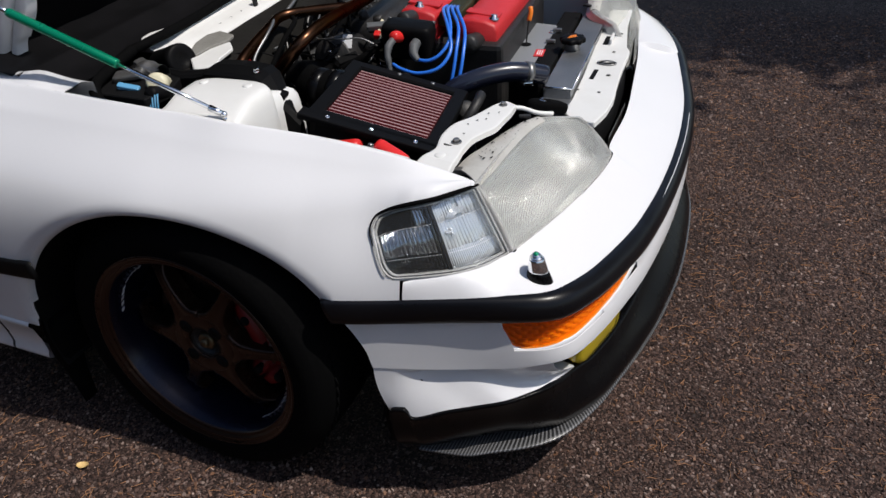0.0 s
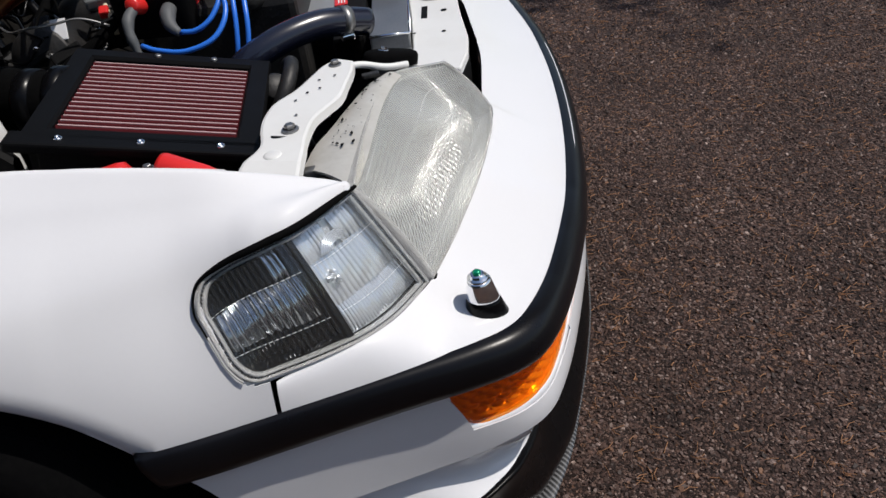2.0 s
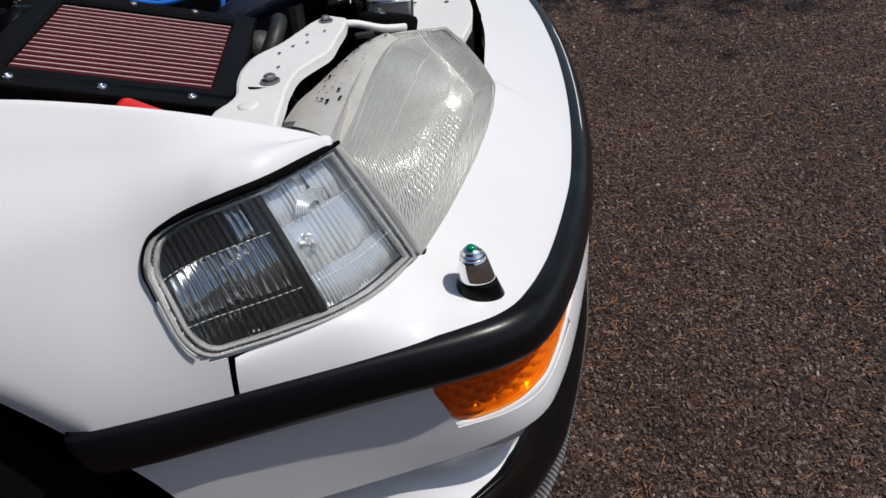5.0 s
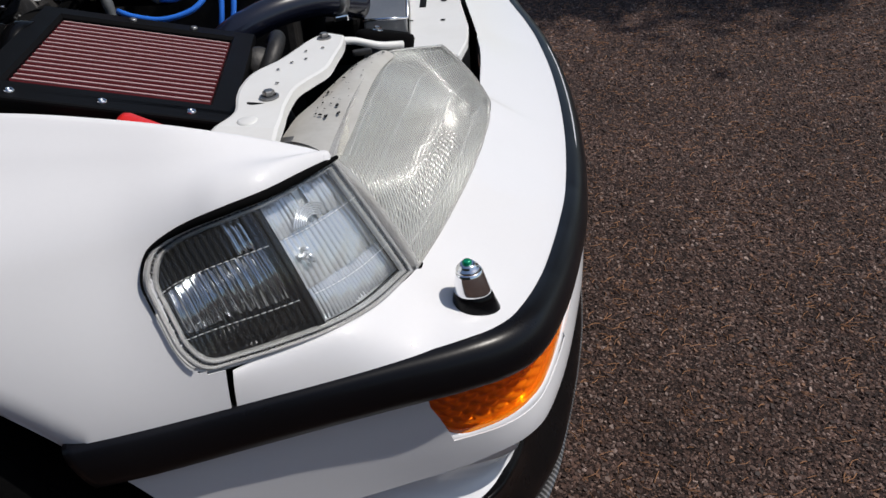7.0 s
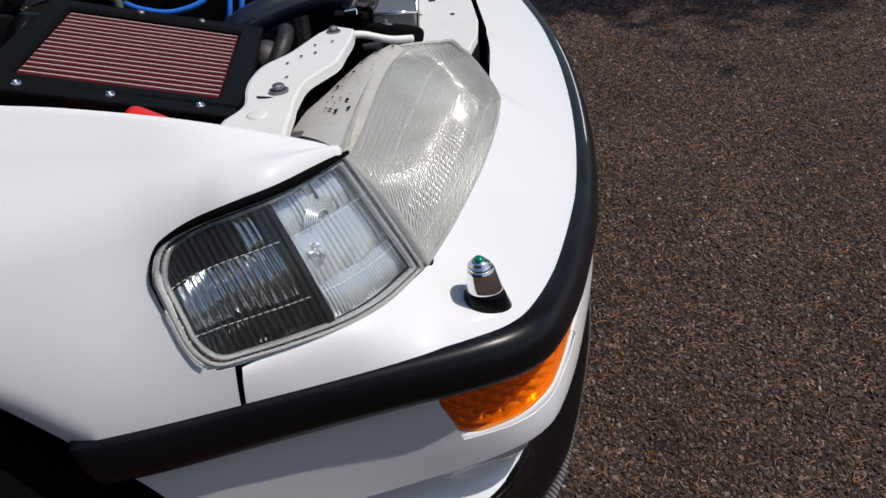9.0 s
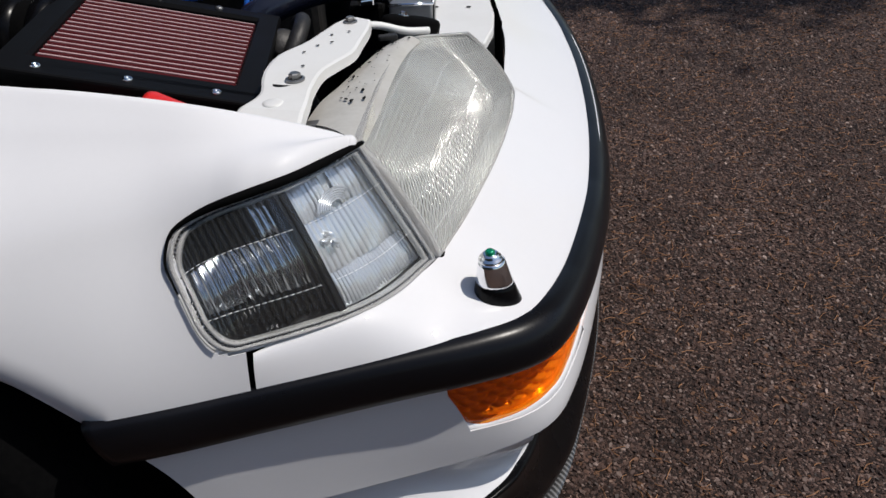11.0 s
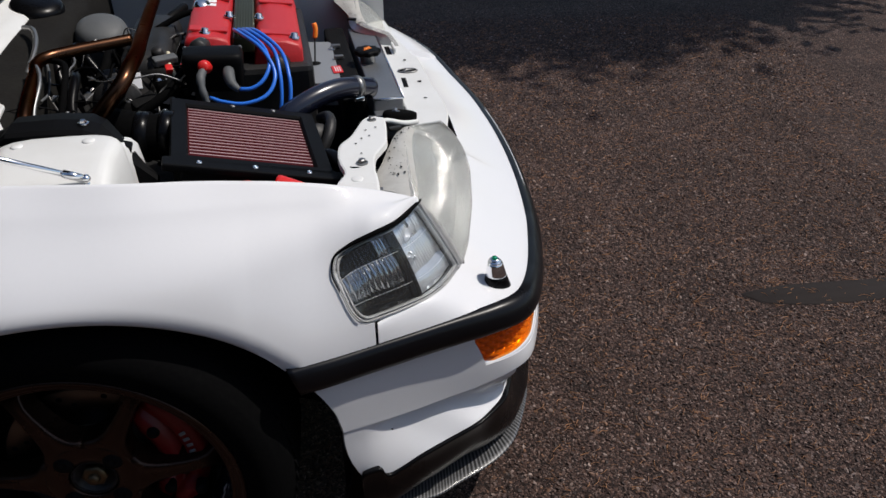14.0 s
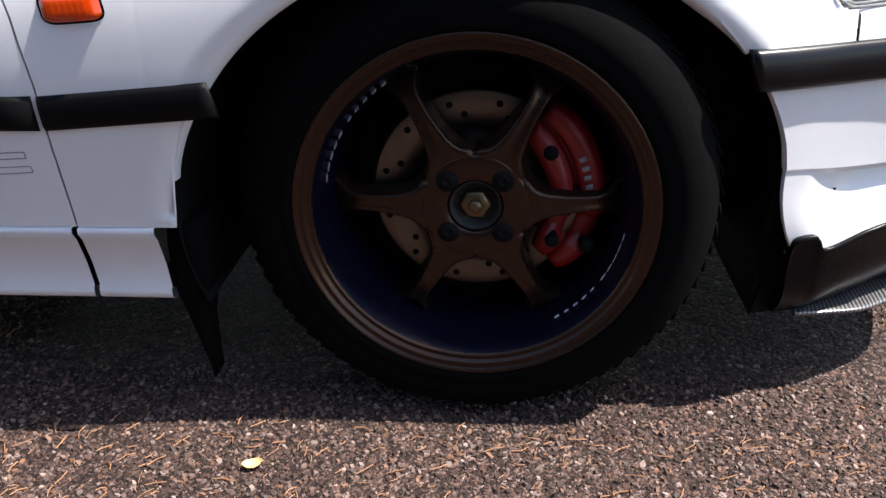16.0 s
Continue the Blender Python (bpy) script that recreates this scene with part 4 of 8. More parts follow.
def build_bumper():
    inner = curve_pts(INNER, NS - I_SEAM)
    rows = []
    for k, i in enumerate(range(I_SEAM, NS)):
        a = np.array(on_nose(i, 0.0, 0.4735 - nose_drop(nose[i, 1])))
        b = inner[k]
        row = []
        for u in np.linspace(0, 1, 14):
            p = a * (1 - u) + b * u
            f = float(np.clip((nose[i, 0] - 0.50) / 0.085, 0, 1))
            f = f * f * (3 - 2 * f) if nose[i, 1] < 1.3 else 0.0
            p[2] = a[2] + (b[2] - a[2]) * ((1 - f) * (1 - (1 - u) ** 2) + f * u ** 1.35)
            row.append(tuple(p))
        row.append((float(b[0] - 0.001), float(b[1] + 0.001), float(b[2] - 0.016)))
        rows.append(row)
    bm = bmesh.new()
    sheet(bm, rows)
    # the face under the black strip, leaning in towards the bottom
    i_end = nose_index(y=1.45)
    zs = [0.437, 0.431, 0.42, 0.41, 0.40, 0.39, 0.382, 0.375, 0.368, 0.362, 0.357, 0.352, 0.348, 0.345]
    s_end = ARC[i_end]
    nu = 170
    rows = [[] for _ in range(nu)]
    plan = [[] for _ in range(nu)]
    for z in zs:
        xb = ARCH_X + ARCH_A * math.sqrt(max(0, 1 - ((z - ARCH_Z) / ARCH_B) ** 2))
        s0 = float(np.interp(xb, nose[:60, 0], ARC[:60]))
        for k, u in enumerate(np.linspace(0, 1, nu)):
            x, y, nx, ny = along(s0 + (s_end - s0) * u)
            d = face_d(x, y, z)
            rows[k].append((x + nx * d, y + ny * d, z - crease_drop(x) * float(np.clip((0.368 - z) / 0.023, 0, 1))))
            plan[k].append((x, y))

    i_cut = next(i for i in range(nu) if plan[i][4][0] > 0.5645)

    def keep(i, j):
        x, y = plan[i][j]
        z = 0.5 * (zs[j] + zs[j + 1])
        # indicator recess
        return not (y < 0.40 and (0.3655 if y < 0.26 else 0.374) < z < 0.431 and i >= i_cut)
    flange = [[rows[0][j], (rows[0][j][0] - 0.003, rows[0][j][1] + 0.004, rows[0][j][2]), (rows[0][j][0] - 0.002, rows[0][j][1] + 0.012, rows[0][j][2])] for j in range(len(zs))]
    sheet(bm, flange)
    sheet(bm, rows, keep)
    # rolled lower edge of that face
    sheet(bm, [[r[-1], (r[-1][0] - 0.001, r[-1][1] + 0.003, r[-1][2] - 0.003), (r[-1][0] - 0.004, r[-1][1] + 0.009, r[-1][2] - 0.0045), (r[-1][0] - 0.012, r[-1][1] + 0.02, r[-1][2] - 0.005)] for r in rows if r[-1][0] > 0.48])
    # lower quarter under the crease, scooped out towards the front
    low = curve_pts([(0.384, 0.0425, 0.226), (0.42, 0.046, 0.229), (0.475, 0.064, 0.245), (0.521, 0.084, 0.253), (0.568, 0.104, 0.262), (0.600, 0.135, 0.264), (0.618, 0.160, 0.261), (0.630, 0.195, 0.250), (0.638, 0.230, 0.239), (0.644, 0.262, 0.231)], 80)
    s0 = float(np.interp(ARCH_X + ARCH_A * 0.982, nose[:60, 0], ARC[:60]))
    s1 = ARC[nose_index(y=0.156)]
    rows = []
    for k in range(80):
        u = k / 79
        x, y, nx, ny = along(s0 + (s1 - s0) * u)
        d = face_d(x, y, 0.345)
        soft = 1 - float(np.clip((x - 0.39) / 0.08, 0, 1))
        deep = float(np.clip((x - 0.385) / 0.07, 0, 1))
        deep = 0.0135 * deep * deep * (3 - 2 * deep) * (1 - 0.45 * u ** 3)
        e = np.array((x + nx * d, y + ny * d, 0.346 - crease_drop(x)))
        r = np.array((x + nx * (d - deep), y + ny * (d - deep), 0.333 - crease_drop(x)))
        inn = np.array((nx, ny, 0.0))
        row = [tuple(e), tuple(e * 0.8 + r * 0.2 - inn * deep * 0.12), tuple(e * 0.45 + r * 0.55 - inn * deep * 0.10), tuple(r - inn * deep * 0.04)]
        for v in np.linspace(0.1, 1, 14):
            # hollow under the crease, then running out to the lower edge
            h = (1 - soft) * (0.35 * v + 0.65 * v * v * (1.6 - 0.6 * v)) + soft * v * v
            p = r * (1 - h) + low[k] * h
            p[2] = r[2] * (1 - v) + low[k][2] * v
            row.append(tuple(p))
        row.append(tuple(low[k] - inn * 0.012 + np.array((0, 0, -0.006))))
        rows.append(row)
    sheet(bm, rows)
    sheet(bm, [[p, (p[0] - 0.002, p[1] + 0.003, p[2]), (p[0] - 0.001, p[1] + 0.010, p[2])] for p in rows[0]])
    sheet(bm, [[p, (p[0] - 0.004, p[1] + 0.003, p[2]), (p[0] - 0.03, p[1] + 0.006, p[2])] for p in rows[-1]])
    b = part("front_bumper", bm, "paint", car, "white front bumper cover")
    thicken(b, 0.0015, 1)
    # black strip round the nose
    bm = bmesh.new()
    rows = []
    for i in range(0, NS):
        side = [(-0.004, 0.0), (0.002, 0.0), (0.0065, 0.003), (0.0095, 0.0105), (0.0105, 0.0215), (0.0096, 0.0325), (0.0072, 0.042), (0.003, 0.046), (-0.004, 0.0465)]
        front = [(-0.004, 0.0), (0.0035, 0.0005), (0.0120, 0.0045), (0.0190, 0.0125), (0.0228, 0.0225), (0.0232, 0.0320), (0.0208, 0.0415), (0.0165, 0.0460), (-0.004, 0.0465)]
        f, zt = frontness(nose[i, 1]), 0.4765 - nose_drop(nose[i, 1])
        rows.append([on_nose(i, a[0] + (b[0] - a[0]) * f, zt - a[1] - (b[1] - a[1]) * f) for a, b in zip(side, front)])
    for j in range(9):
        x, y, z = rows[0][j]
        for k in range(0, 6):
            s = (1 - k / 6) * 0.30 * (0.4765 - z)
            x1, y1, z1 = rows[k][j]
            rows[k][j] = (x1 + s, y1 + s * 0.33, z1)
    v = sheet(bm, rows)
    bm.faces.new(v[0])
    part("bumper_strip", bm, "trim", b, "black plastic bumper strip")
    # black sheet for the shaded void behind the face
    bm = bmesh.new()
    rows = [[on_nose(i, -0.115, z) for z in (0.43, 0.3, 0.2, 0.135)] for i in range(nose_index(x=0.56), i_end)]
    sheet(bm, rows)
    part("opening_backing", bm, "matte", b, "black sheet standing for the shaded intake opening")
    return b, i_end


bumper, I_END = build_bumper()


SPOILER_TOP = [(0.378, 0.034, 0.226), (0.383, 0.0335, 0.246), (0.404, 0.0365, 0.251), (0.411, 0.038, 0.246), (0.424, 0.0415, 0.232), (0.475, 0.0600, 0.248), (0.521, 0.0800, 0.256), (0.568, 0.0995, 0.265), (0.603, 0.1310, 0.267), (0.622, 0.157, 0.264), (0.637, 0.200, 0.251), (0.651, 0.262, 0.234), (0.666, 0.315, 0.222), (0.686, 0.42, 0.214), (0.700, 0.57, 0.209), (0.702, 0.80, 0.205), (0.68, 1.0, 0.205), (0.655, 1.15, 0.205), (0.60, 1.36, 0.205)]
LIP_IN = [(0.380, 0.070), (0.386, 0.071), (0.404, 0.076), (0.411, 0.078), (0.424, 0.083), (0.46, 0.106), (0.50, 0.132), (0.54, 0.160), (0.579, 0.176), (0.612, 0.196), (0.641, 0.221), (0.680, 0.290), (0.701, 0.353), (0.729, 0.48), (0.748, 0.61), (0.757, 0.80), (0.741, 1.03), (0.712, 1.18), (0.651, 1.39)]
LIP_OUT = [(0.380, 0.070), (0.386, 0.071), (0.404, 0.072), (0.411, 0.070), (0.424, 0.072), (0.46, 0.078), (0.50, 0.087), (0.54, 0.110), (0.585, 0.136), (0.623, 0.165), (0.655, 0.207), (0.688, 0.287), (0.705, 0.352), (0.733, 0.48), (0.752, 0.61), (0.761, 0.80), (0.745, 1.03), (0.716, 1.18), (0.656, 1.39)]


def through_keys(keys, per):
    """A smooth line through the keys, the same number of points from key to key."""
    k = np.array(keys, float)
    k = np.vstack([2 * k[0] - k[1], k, 2 * k[-1] - k[-2]])
    out = []
    for i in range(1, len(k) - 2):
        p0, p1, p2, p3 = k[i - 1:i + 3]
        for u in np.linspace(0, 1, per, endpoint=False):
            out.append(0.5 * (2 * p1 + (p2 - p0) * u + (2 * p0 - 5 * p1 + 4 * p2 - p3) * u * u + (3 * p1 - p0 - 3 * p2 + p3) * u ** 3))
    return np.array(out + [k[-2]])


def build_spoiler():
    top, lip, rim = (through_keys(k, 10) for k in (SPOILER_TOP, LIP_IN, LIP_OUT))
    n = len(top)
    bm = bmesh.new()
    rows = []
    for i in range(n):
        a, b = top[i], np.array((lip[i, 0], lip[i, 1], 0.1275))
        j0, j1 = max(0, i - 3), min(n - 1, i + 3)
        t = lip[j1] - lip[j0]
        o = np.array((t[1], -t[0], 0)) / np.linalg.norm(t)
        row = [tuple(a - o * 0.014 + np.array((0, 0, -0.002))), tuple(a - o * 0.003 + np.array((0, 0, 0.001))), tuple(a)]
        for v in np.linspace(0.06, 1, 14):
            # full below the top edge, then sweeping out on to the lip
            p = a * (1 - v) + b * v + o * (0.010 * math.sin(v * math.pi) - 0.004 * math.sin(v * 2 * math.pi))
            row.append(tuple(p))
        row.append(tuple(b - o * 0.05))
        rows.append(row)
    sheet(bm, rows)
    sp = part("lip_spoiler", bm, "gloss", car, "gloss black chin spoiler")
    bm = bmesh.new()
    lay = bm.loops.layers.uv.verify()
    rows = []
    for i in range(30, n):
        a, b = np.array((*lip[i], 0)), np.array((*rim[i], 0))
        w = np.linalg.norm(b - a)
        e = (b - a) / max(w, 1e-5)
        rows.append([tuple(a - e * 0.03 + np.array((0, 0, 0.1282))), tuple(a + np.array((0, 0, 0.1278)))] + [tuple(a * (1 - v) + b * v + np.array((0, 0, 0.1278 - 0.003 * v * v))) for v in (0.33, 0.66, 0.93)] + [tuple(b + np.array((0, 0, 0.1235))), tuple(b - e * 0.002 + np.array((0, 0, 0.1195))), tuple(a - e * 0.05 + np.array((0, 0, 0.1195)))])
    sheet(bm, rows)
    s = np.r_[0, np.cumsum([math.dist(rows[k][1], rows[k + 1][1]) for k in range(len(rows) - 1)])]
    m = len(rows) - 1
    for f in bm.faces:
        for lp in f.loops:
            u = lp[lay].uv
            u.x = float(np.interp(u.x * m, np.arange(m + 1), s)) * 46 + u.y * 0.25
    part("carbon_lip", bm, "carbon", sp, "woven carbon fibre splitter edge")
    # yellow fog lamp in the opening
    m = frame_at((0.668, 0.340, 0.266), (0.24, 1, 0), (0, 0, 1))
    bm = bmesh.new()
    rows = []
    for h, q in ((-0.05, 0.9), (-0.01, 1.0), (0.0, 0.97), (0.006, 0.85), (0.009, 0.5), (0.010, 0.02)):
        rows.append([tuple(m @ Vector((q * 0.085 * math.copysign(abs(math.cos(w)) ** 0.5, math.cos(w)), q * 0.040 * math.copysign(abs(math.sin(w)) ** 0.5, math.sin(w)), h))) for w in np.linspace(0, 2 * math.pi, 32, endpoint=False)])
    sheet(bm, rows, close_v=True)
    part("fog_lamp", bm, "yellow", car, "yellow fog lamp in the bumper opening")


build_spoiler()


def build_indicator():
    i0, i1 = nose_index(x=0.560), nose_index(y=0.405)
    idx = range(i0, i1 + 1)
    n = len(idx)
    rows, back = [], []
    for k, i in enumerate(idx):
        u = k / (n - 1)
        y = float(nose[i, 1])
        zt = 0.4345 - nose_drop(y)
        zb = 0.3665 + 0.0100 * float(np.clip((y - 0.115) / 0.05, 0, 1)) + 0.032 * (1 - math.sqrt(1 - max(0, (0.10 - u) / 0.10) ** 2))
        zb = min(zt - 0.004, zb + 0.016 * max(0, (u - 0.75) / 0.25) ** 1.5)
        row = []
        for q, z in enumerate(np.linspace(zt, zb, 9)):
            d = face_d(*nose[i], float(z)) - 0.0015 - 0.0015 * abs(2 * q / 8 - 1) ** 4
            p = on_nose(i, d, float(z))
            w = (1 - u) * (zt - p[2])
            row.append((p[0] + w * 0.12, p[1] + w * 0.05, p[2]))
        rows.append(row)
        back.append([(p[0] - outn[i, 0] * 0.018, p[1] - outn[i, 1] * 0.018, p[2]) for p in row])
    ind = new("indicator")
    ind.parent = car
    ind["label"] = "amber front indicator under the bumper strip"
    bm = bmesh.new()
    sheet(bm, rows)
    part("indicator_lens", bm, "amber_lens", ind, "amber moulded lens").visible_shadow = False
    bm = bmesh.new()
    sheet(bm, back)
    sheet(bm, [[r[0] for r in rows], [r[0] for r in back]])
    sheet(bm, [[r[-1] for r in rows], [r[-1] for r in back]])
    sheet(bm, [rows[0], back[0]])
    sheet(bm, [rows[-1], back[-1]])
    lip = bmesh.new()
    # one rounded lip, down the rear end of the lens and on along its lower edge
    line = [(np.array(p), i0) for p in rows[0][:-1]] + [(np.array(r[-1]), i) for r, i in zip(rows, idx)]
    band = []
    for k, (p, i) in enumerate(line):
        t = line[min(k + 2, len(line) - 1)][0] - line[max(k - 2, 0)][0]
        o = np.array((outn[i, 0], outn[i, 1], 0.0))
        away = np.cross(t, o)
        away /= np.linalg.norm(away)
        band.append([tuple(p + away * w + o * h) for w, h in ((-0.0005, -0.003), (0.0003, 0.0003), (0.0016, 0.0016), (0.0045, 0.0026), (0.0080, 0.0026), (0.0115, 0.0016), (0.0145, 0.0), (0.0175, -0.0035))])
    sheet(lip, band)
    part("indicator_surround", lip, "paint", ind, "white painted lip")
    part("indicator_bowl", bm, "amber_back", ind, "orange reflector bowl")
    # quilted inner bowl: cells in staggered rows
    grid = []
    for k in range((n - 1) * 4 + 1):
        f = min(n - 1.001, k / 4)
        a, w = int(f), f - int(f)
        line = []
        for q in range(8 * 4 + 1):
            g = min(7.999, q / 4)
            c, v = int(g), g - int(g)
            p = (np.array(rows[a][c]) * (1 - v) + np.array(rows[a][c + 1]) * v) * (1 - w) + (np.array(rows[a + 1][c]) * (1 - v) + np.array(rows[a + 1][c + 1]) * v) * w
            band = int(g)
            cell = abs(math.sin(math.pi * (k / 10.0 + 0.5 * (band % 2)))) * math.sin(math.pi * (g - band)) if 1 <= band <= 6 else 0.3
            dep = 0.0090 - 0.0058 * cell ** 0.7
            line.append((float(p[0] - outn[i0 + a, 0] * dep), float(p[1] - outn[i0 + a, 1] * dep), float(p[2])))
        grid.append(line)
    bm = bmesh.new()
    sheet(bm, grid)
    part("indicator_prisms", bm, "amber_back", ind, "rows of moulded prisms")


build_indicator()

# ---------------------------------------------------------------- lamps


def patch_rows(low, top, n, m, bulge, way):
    a, b = curve_pts(low, n), curve_pts(top, n)
    way = np.array(way, float)
    way /= np.linalg.norm(way)
    rows = []
    for i in range(n):
        u = i / (n - 1)
        rows.append([tuple(a[i] * (1 - v) + b[i] * v + way * bulge * (4 * v * (1 - v)) ** 0.8 * (0.35 + 0.65 * (4 * u * (1 - u)) ** 0.6)) for v in np.linspace(0, 1, m)])
    return rows


def ring_of(rows):
    return [r[0] for r in rows] + list(rows[-1][1:]) + [r[-1] for r in rows[::-1]][1:] + list(rows[0][::-1])[1:-1]


def inset_rows(rows, way, depth, shrink=0.0):
    w = np.array(way, float)
    w /= np.linalg.norm(w)
    c = np.mean([np.mean(r, axis=0) for r in rows], axis=0)
    return [[tuple(np.array(p) + (c - np.array(p)) * shrink - w * depth) for p in r] for r in rows]


LAMP_OUT = (0.5, -0.75, 0.42)
L_TOP = [(0.3547, body_y(0.3547, 0.587) - 0.001, 0.587), (0.366, 0.0955, 0.5985), (0.39, 0.1025, 0.6105), (0.42, 0.1120, 0.6185), (0.452, 0.1355, 0.6210), (0.487, 0.205, 0.6120)]
L_LOW = [(0.3840, body_y(0.384, 0.5150) + 0.001, 0.5150), (0.394, body_y(0.394, 0.5100) + 0.001, 0.5100), (0.414, 0.0692, 0.5078), (0.45, 0.0860, 0.5080), (0.49, 0.1110, 0.5080), (0.52, 0.1445, 0.5070), (0.546, 0.1900, 0.5075)]


def round_end(rows, reach, pinch):
    """The same sheet with its first two corners rounded off."""
    n = len(rows)
    fine = []
    for u in np.unique(np.r_[np.linspace(0, 1, 14) ** 2 * reach, np.linspace(reach, 1, 36)]):
        f = u * (n - 1)
        k = min(n - 2, int(f))
        w = f - k
        bend = 1 - math.sqrt(max(0, 1 - max(0, 1 - u / reach) ** 2))
        a = np.array(rows[k]) * (1 - w) + np.array(rows[k + 1]) * w
        m = len(a)
        row = []
        for j in range(m):
            g = (0.5 + (j / (m - 1) - 0.5) * (1 - (pinch * 1.3 if 2 * j < m else pinch) * bend)) * (m - 1)
            q = min(m - 2, int(g))
            row.append(tuple(a[q] * (1 - g + q) + a[q + 1] * (g - q)))
        fine.append(row)
    return fine


def ribbed(bm, deep, f0, f1, j0, j1, count, r, o, wide=(), sway=0.0, phase=0.0, belly=0.0):
    """Upright round flutes side by side over part of a grid of points; sway bends the whole band."""
    rows = []
    for q in range(count):
        for h in range(9):
            c = (h + 0.5) / 9
            f = f0 + (q + c) / count * (f1 - f0)
            k, w = int(f), f - int(f)
            up = (1.45 if q in wide else 1.0) * r * math.sin(c * math.pi) ** 0.8
            up += sway * math.sin(2 * math.pi * 1.35 * (q + c) / count + phase)
            line = []
            for n, j in enumerate(np.linspace(j0, j1, 9)):
                jj = min(int(j), len(deep[0]) - 2)
                v = j - jj
                a = np.array(deep[k][jj]) * (1 - v) + np.array(deep[k][jj + 1]) * v
                b = np.array(deep[k + 1][jj]) * (1 - v) + np.array(deep[k + 1][jj + 1]) * v
                arch = belly * math.cos((n / 8 - 0.5) * math.pi) + 0.0003 * math.sin(5.1 * q + 1.7 * n)
                line.append(tuple(a * (1 - w) + b * w + o * (0.0006 + up + arch)))
            rows.append(line)
    sheet(bm, rows)


def build_corner_lamp():
    lamp = new("corner_lamp")
    lamp.parent = car
    lamp["label"] = "clear fluted corner lamp beside the headlight"
    rows = patch_rows(L_LOW, L_TOP, 40, 18, 0.007, LAMP_OUT)
    o = np.array(Vector(LAMP_OUT).normalized())
    face = round_end(rows, 0.11, 0.42)
    bm = bmesh.new()
    sheet(bm, face)
    lens = part("lamp_lens", bm, "side_lens", lamp, "clear fluted lens")
    lens.visible_shadow = False
    # moulded clear border: outer lip, groove with beads, inner ridge
    ring = ring_of(face)
    c = np.mean(ring, axis=0)

    def at(q, d):
        return [tuple(np.array(p) + (c - np.array(p)) * q * (0.7 + 0.6 * min(1, 0.06 / max(0.02, np.linalg.norm(c - np.array(p))))) + o * d) for p in ring]
    for nm, prof in (("outer_border", ((-0.012, -0.003), (0.002, 0.003), (0.018, 0.0045), (0.034, 0.0035), (0.040, 0.0012))), ("inner_border", ((0.056, 0.0012), (0.064, 0.0035), (0.082, 0.0038), (0.096, 0.002), (0.104, -0.001)))):
        bm = bmesh.new()
        sheet(bm, [at(q, d) for q, d in prof], close_v=True)
        part(nm, bm, "lens_rim", lamp, "clear moulded lens border")
    groove = np.array(at(0.048, 0.0010))
    total = np.r_[0, np.cumsum(np.linalg.norm(np.diff(np.r_[groove, groove[:1]], axis=0), axis=1))]
    loop = np.r_[groove, groove[:1]]
    bm = bmesh.new()
    for s in np.arange(0, total[-1], 0.0034):
        p, q = (np.array([np.interp(t % total[-1], total, loop[:, k]) for k in range(3)]) for t in (s, s + 0.0019))
        tube_into(bm, [tuple(p), tuple(q)], 0.0010, 5)
    part("border_beads", bm, "bead", lamp, "row of fine beads in the border")["kind"] = "stuff"
    # painted lip of the opening round the rear and lower edge
    edge = [face[e][-1] for e in range(10, 0, -1)] + [face[0][j] for j in range(17, -1, -1)] + [face[e][0] for e in range(1, 24)]
    bm = bmesh.new()
    sheet(bm, [[tuple(np.array(p) + (np.array(p) - c) * q + o * d) for p in edge] for q, d in ((0.0, -0.0012), (0.030, -0.0010), (0.050, -0.0022), (0.070, -0.0070))])
    part("lamp_recess", bm, "paint", lamp, "white painted lip")
    # seal along the top and the rear edge
    top = [f[-1] for f in face[::-1]] + [face[0][j] for j in range(17, 8, -1)]
    t = curve_pts([tuple(np.array(p) + (np.array(p) - c) * 0.024 + o * 0.0028) for p in top[::2]], 70)
    tube("lamp_gasket", t, [0.0018, 0.0030, 0.0036, 0.0036, 0.0036, 0.0034, 0.0028, 0.0015, 0.0011, 0.0008], "rubber", lamp, label="black rubber strip over the lamp")
    rear = [tuple(np.array(face[0][j]) + (np.array(face[0][j]) - c) * 0.019 + o * 0.0042) for j in range(11, -1, -1)] + [tuple(np.array(face[e][0]) + (np.array(face[e][0]) - c) * 0.017 + o * 0.0040) for e in range(1, 9)]
    tube("lamp_gasket", rear, 0.0010, "seal", lamp, label="thin grey rear seal")
    # inside: dark fluted half and bright half
    deep = inset_rows(rows, LAMP_OUT, 0.014, 0.085)
    split = 20
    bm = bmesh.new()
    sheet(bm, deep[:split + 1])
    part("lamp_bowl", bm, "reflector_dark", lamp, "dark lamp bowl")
    # dark and chrome finishes put the flutes' bright and black reflections in
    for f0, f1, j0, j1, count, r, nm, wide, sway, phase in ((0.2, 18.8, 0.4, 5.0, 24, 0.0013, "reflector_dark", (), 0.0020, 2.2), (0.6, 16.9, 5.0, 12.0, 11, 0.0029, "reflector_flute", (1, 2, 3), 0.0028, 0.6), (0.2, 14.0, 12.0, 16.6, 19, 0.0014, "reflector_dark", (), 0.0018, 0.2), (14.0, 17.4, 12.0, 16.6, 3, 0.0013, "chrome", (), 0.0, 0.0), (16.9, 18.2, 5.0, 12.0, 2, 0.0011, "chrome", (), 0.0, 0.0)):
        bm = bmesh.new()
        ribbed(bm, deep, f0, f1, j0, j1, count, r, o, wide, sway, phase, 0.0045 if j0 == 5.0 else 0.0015)
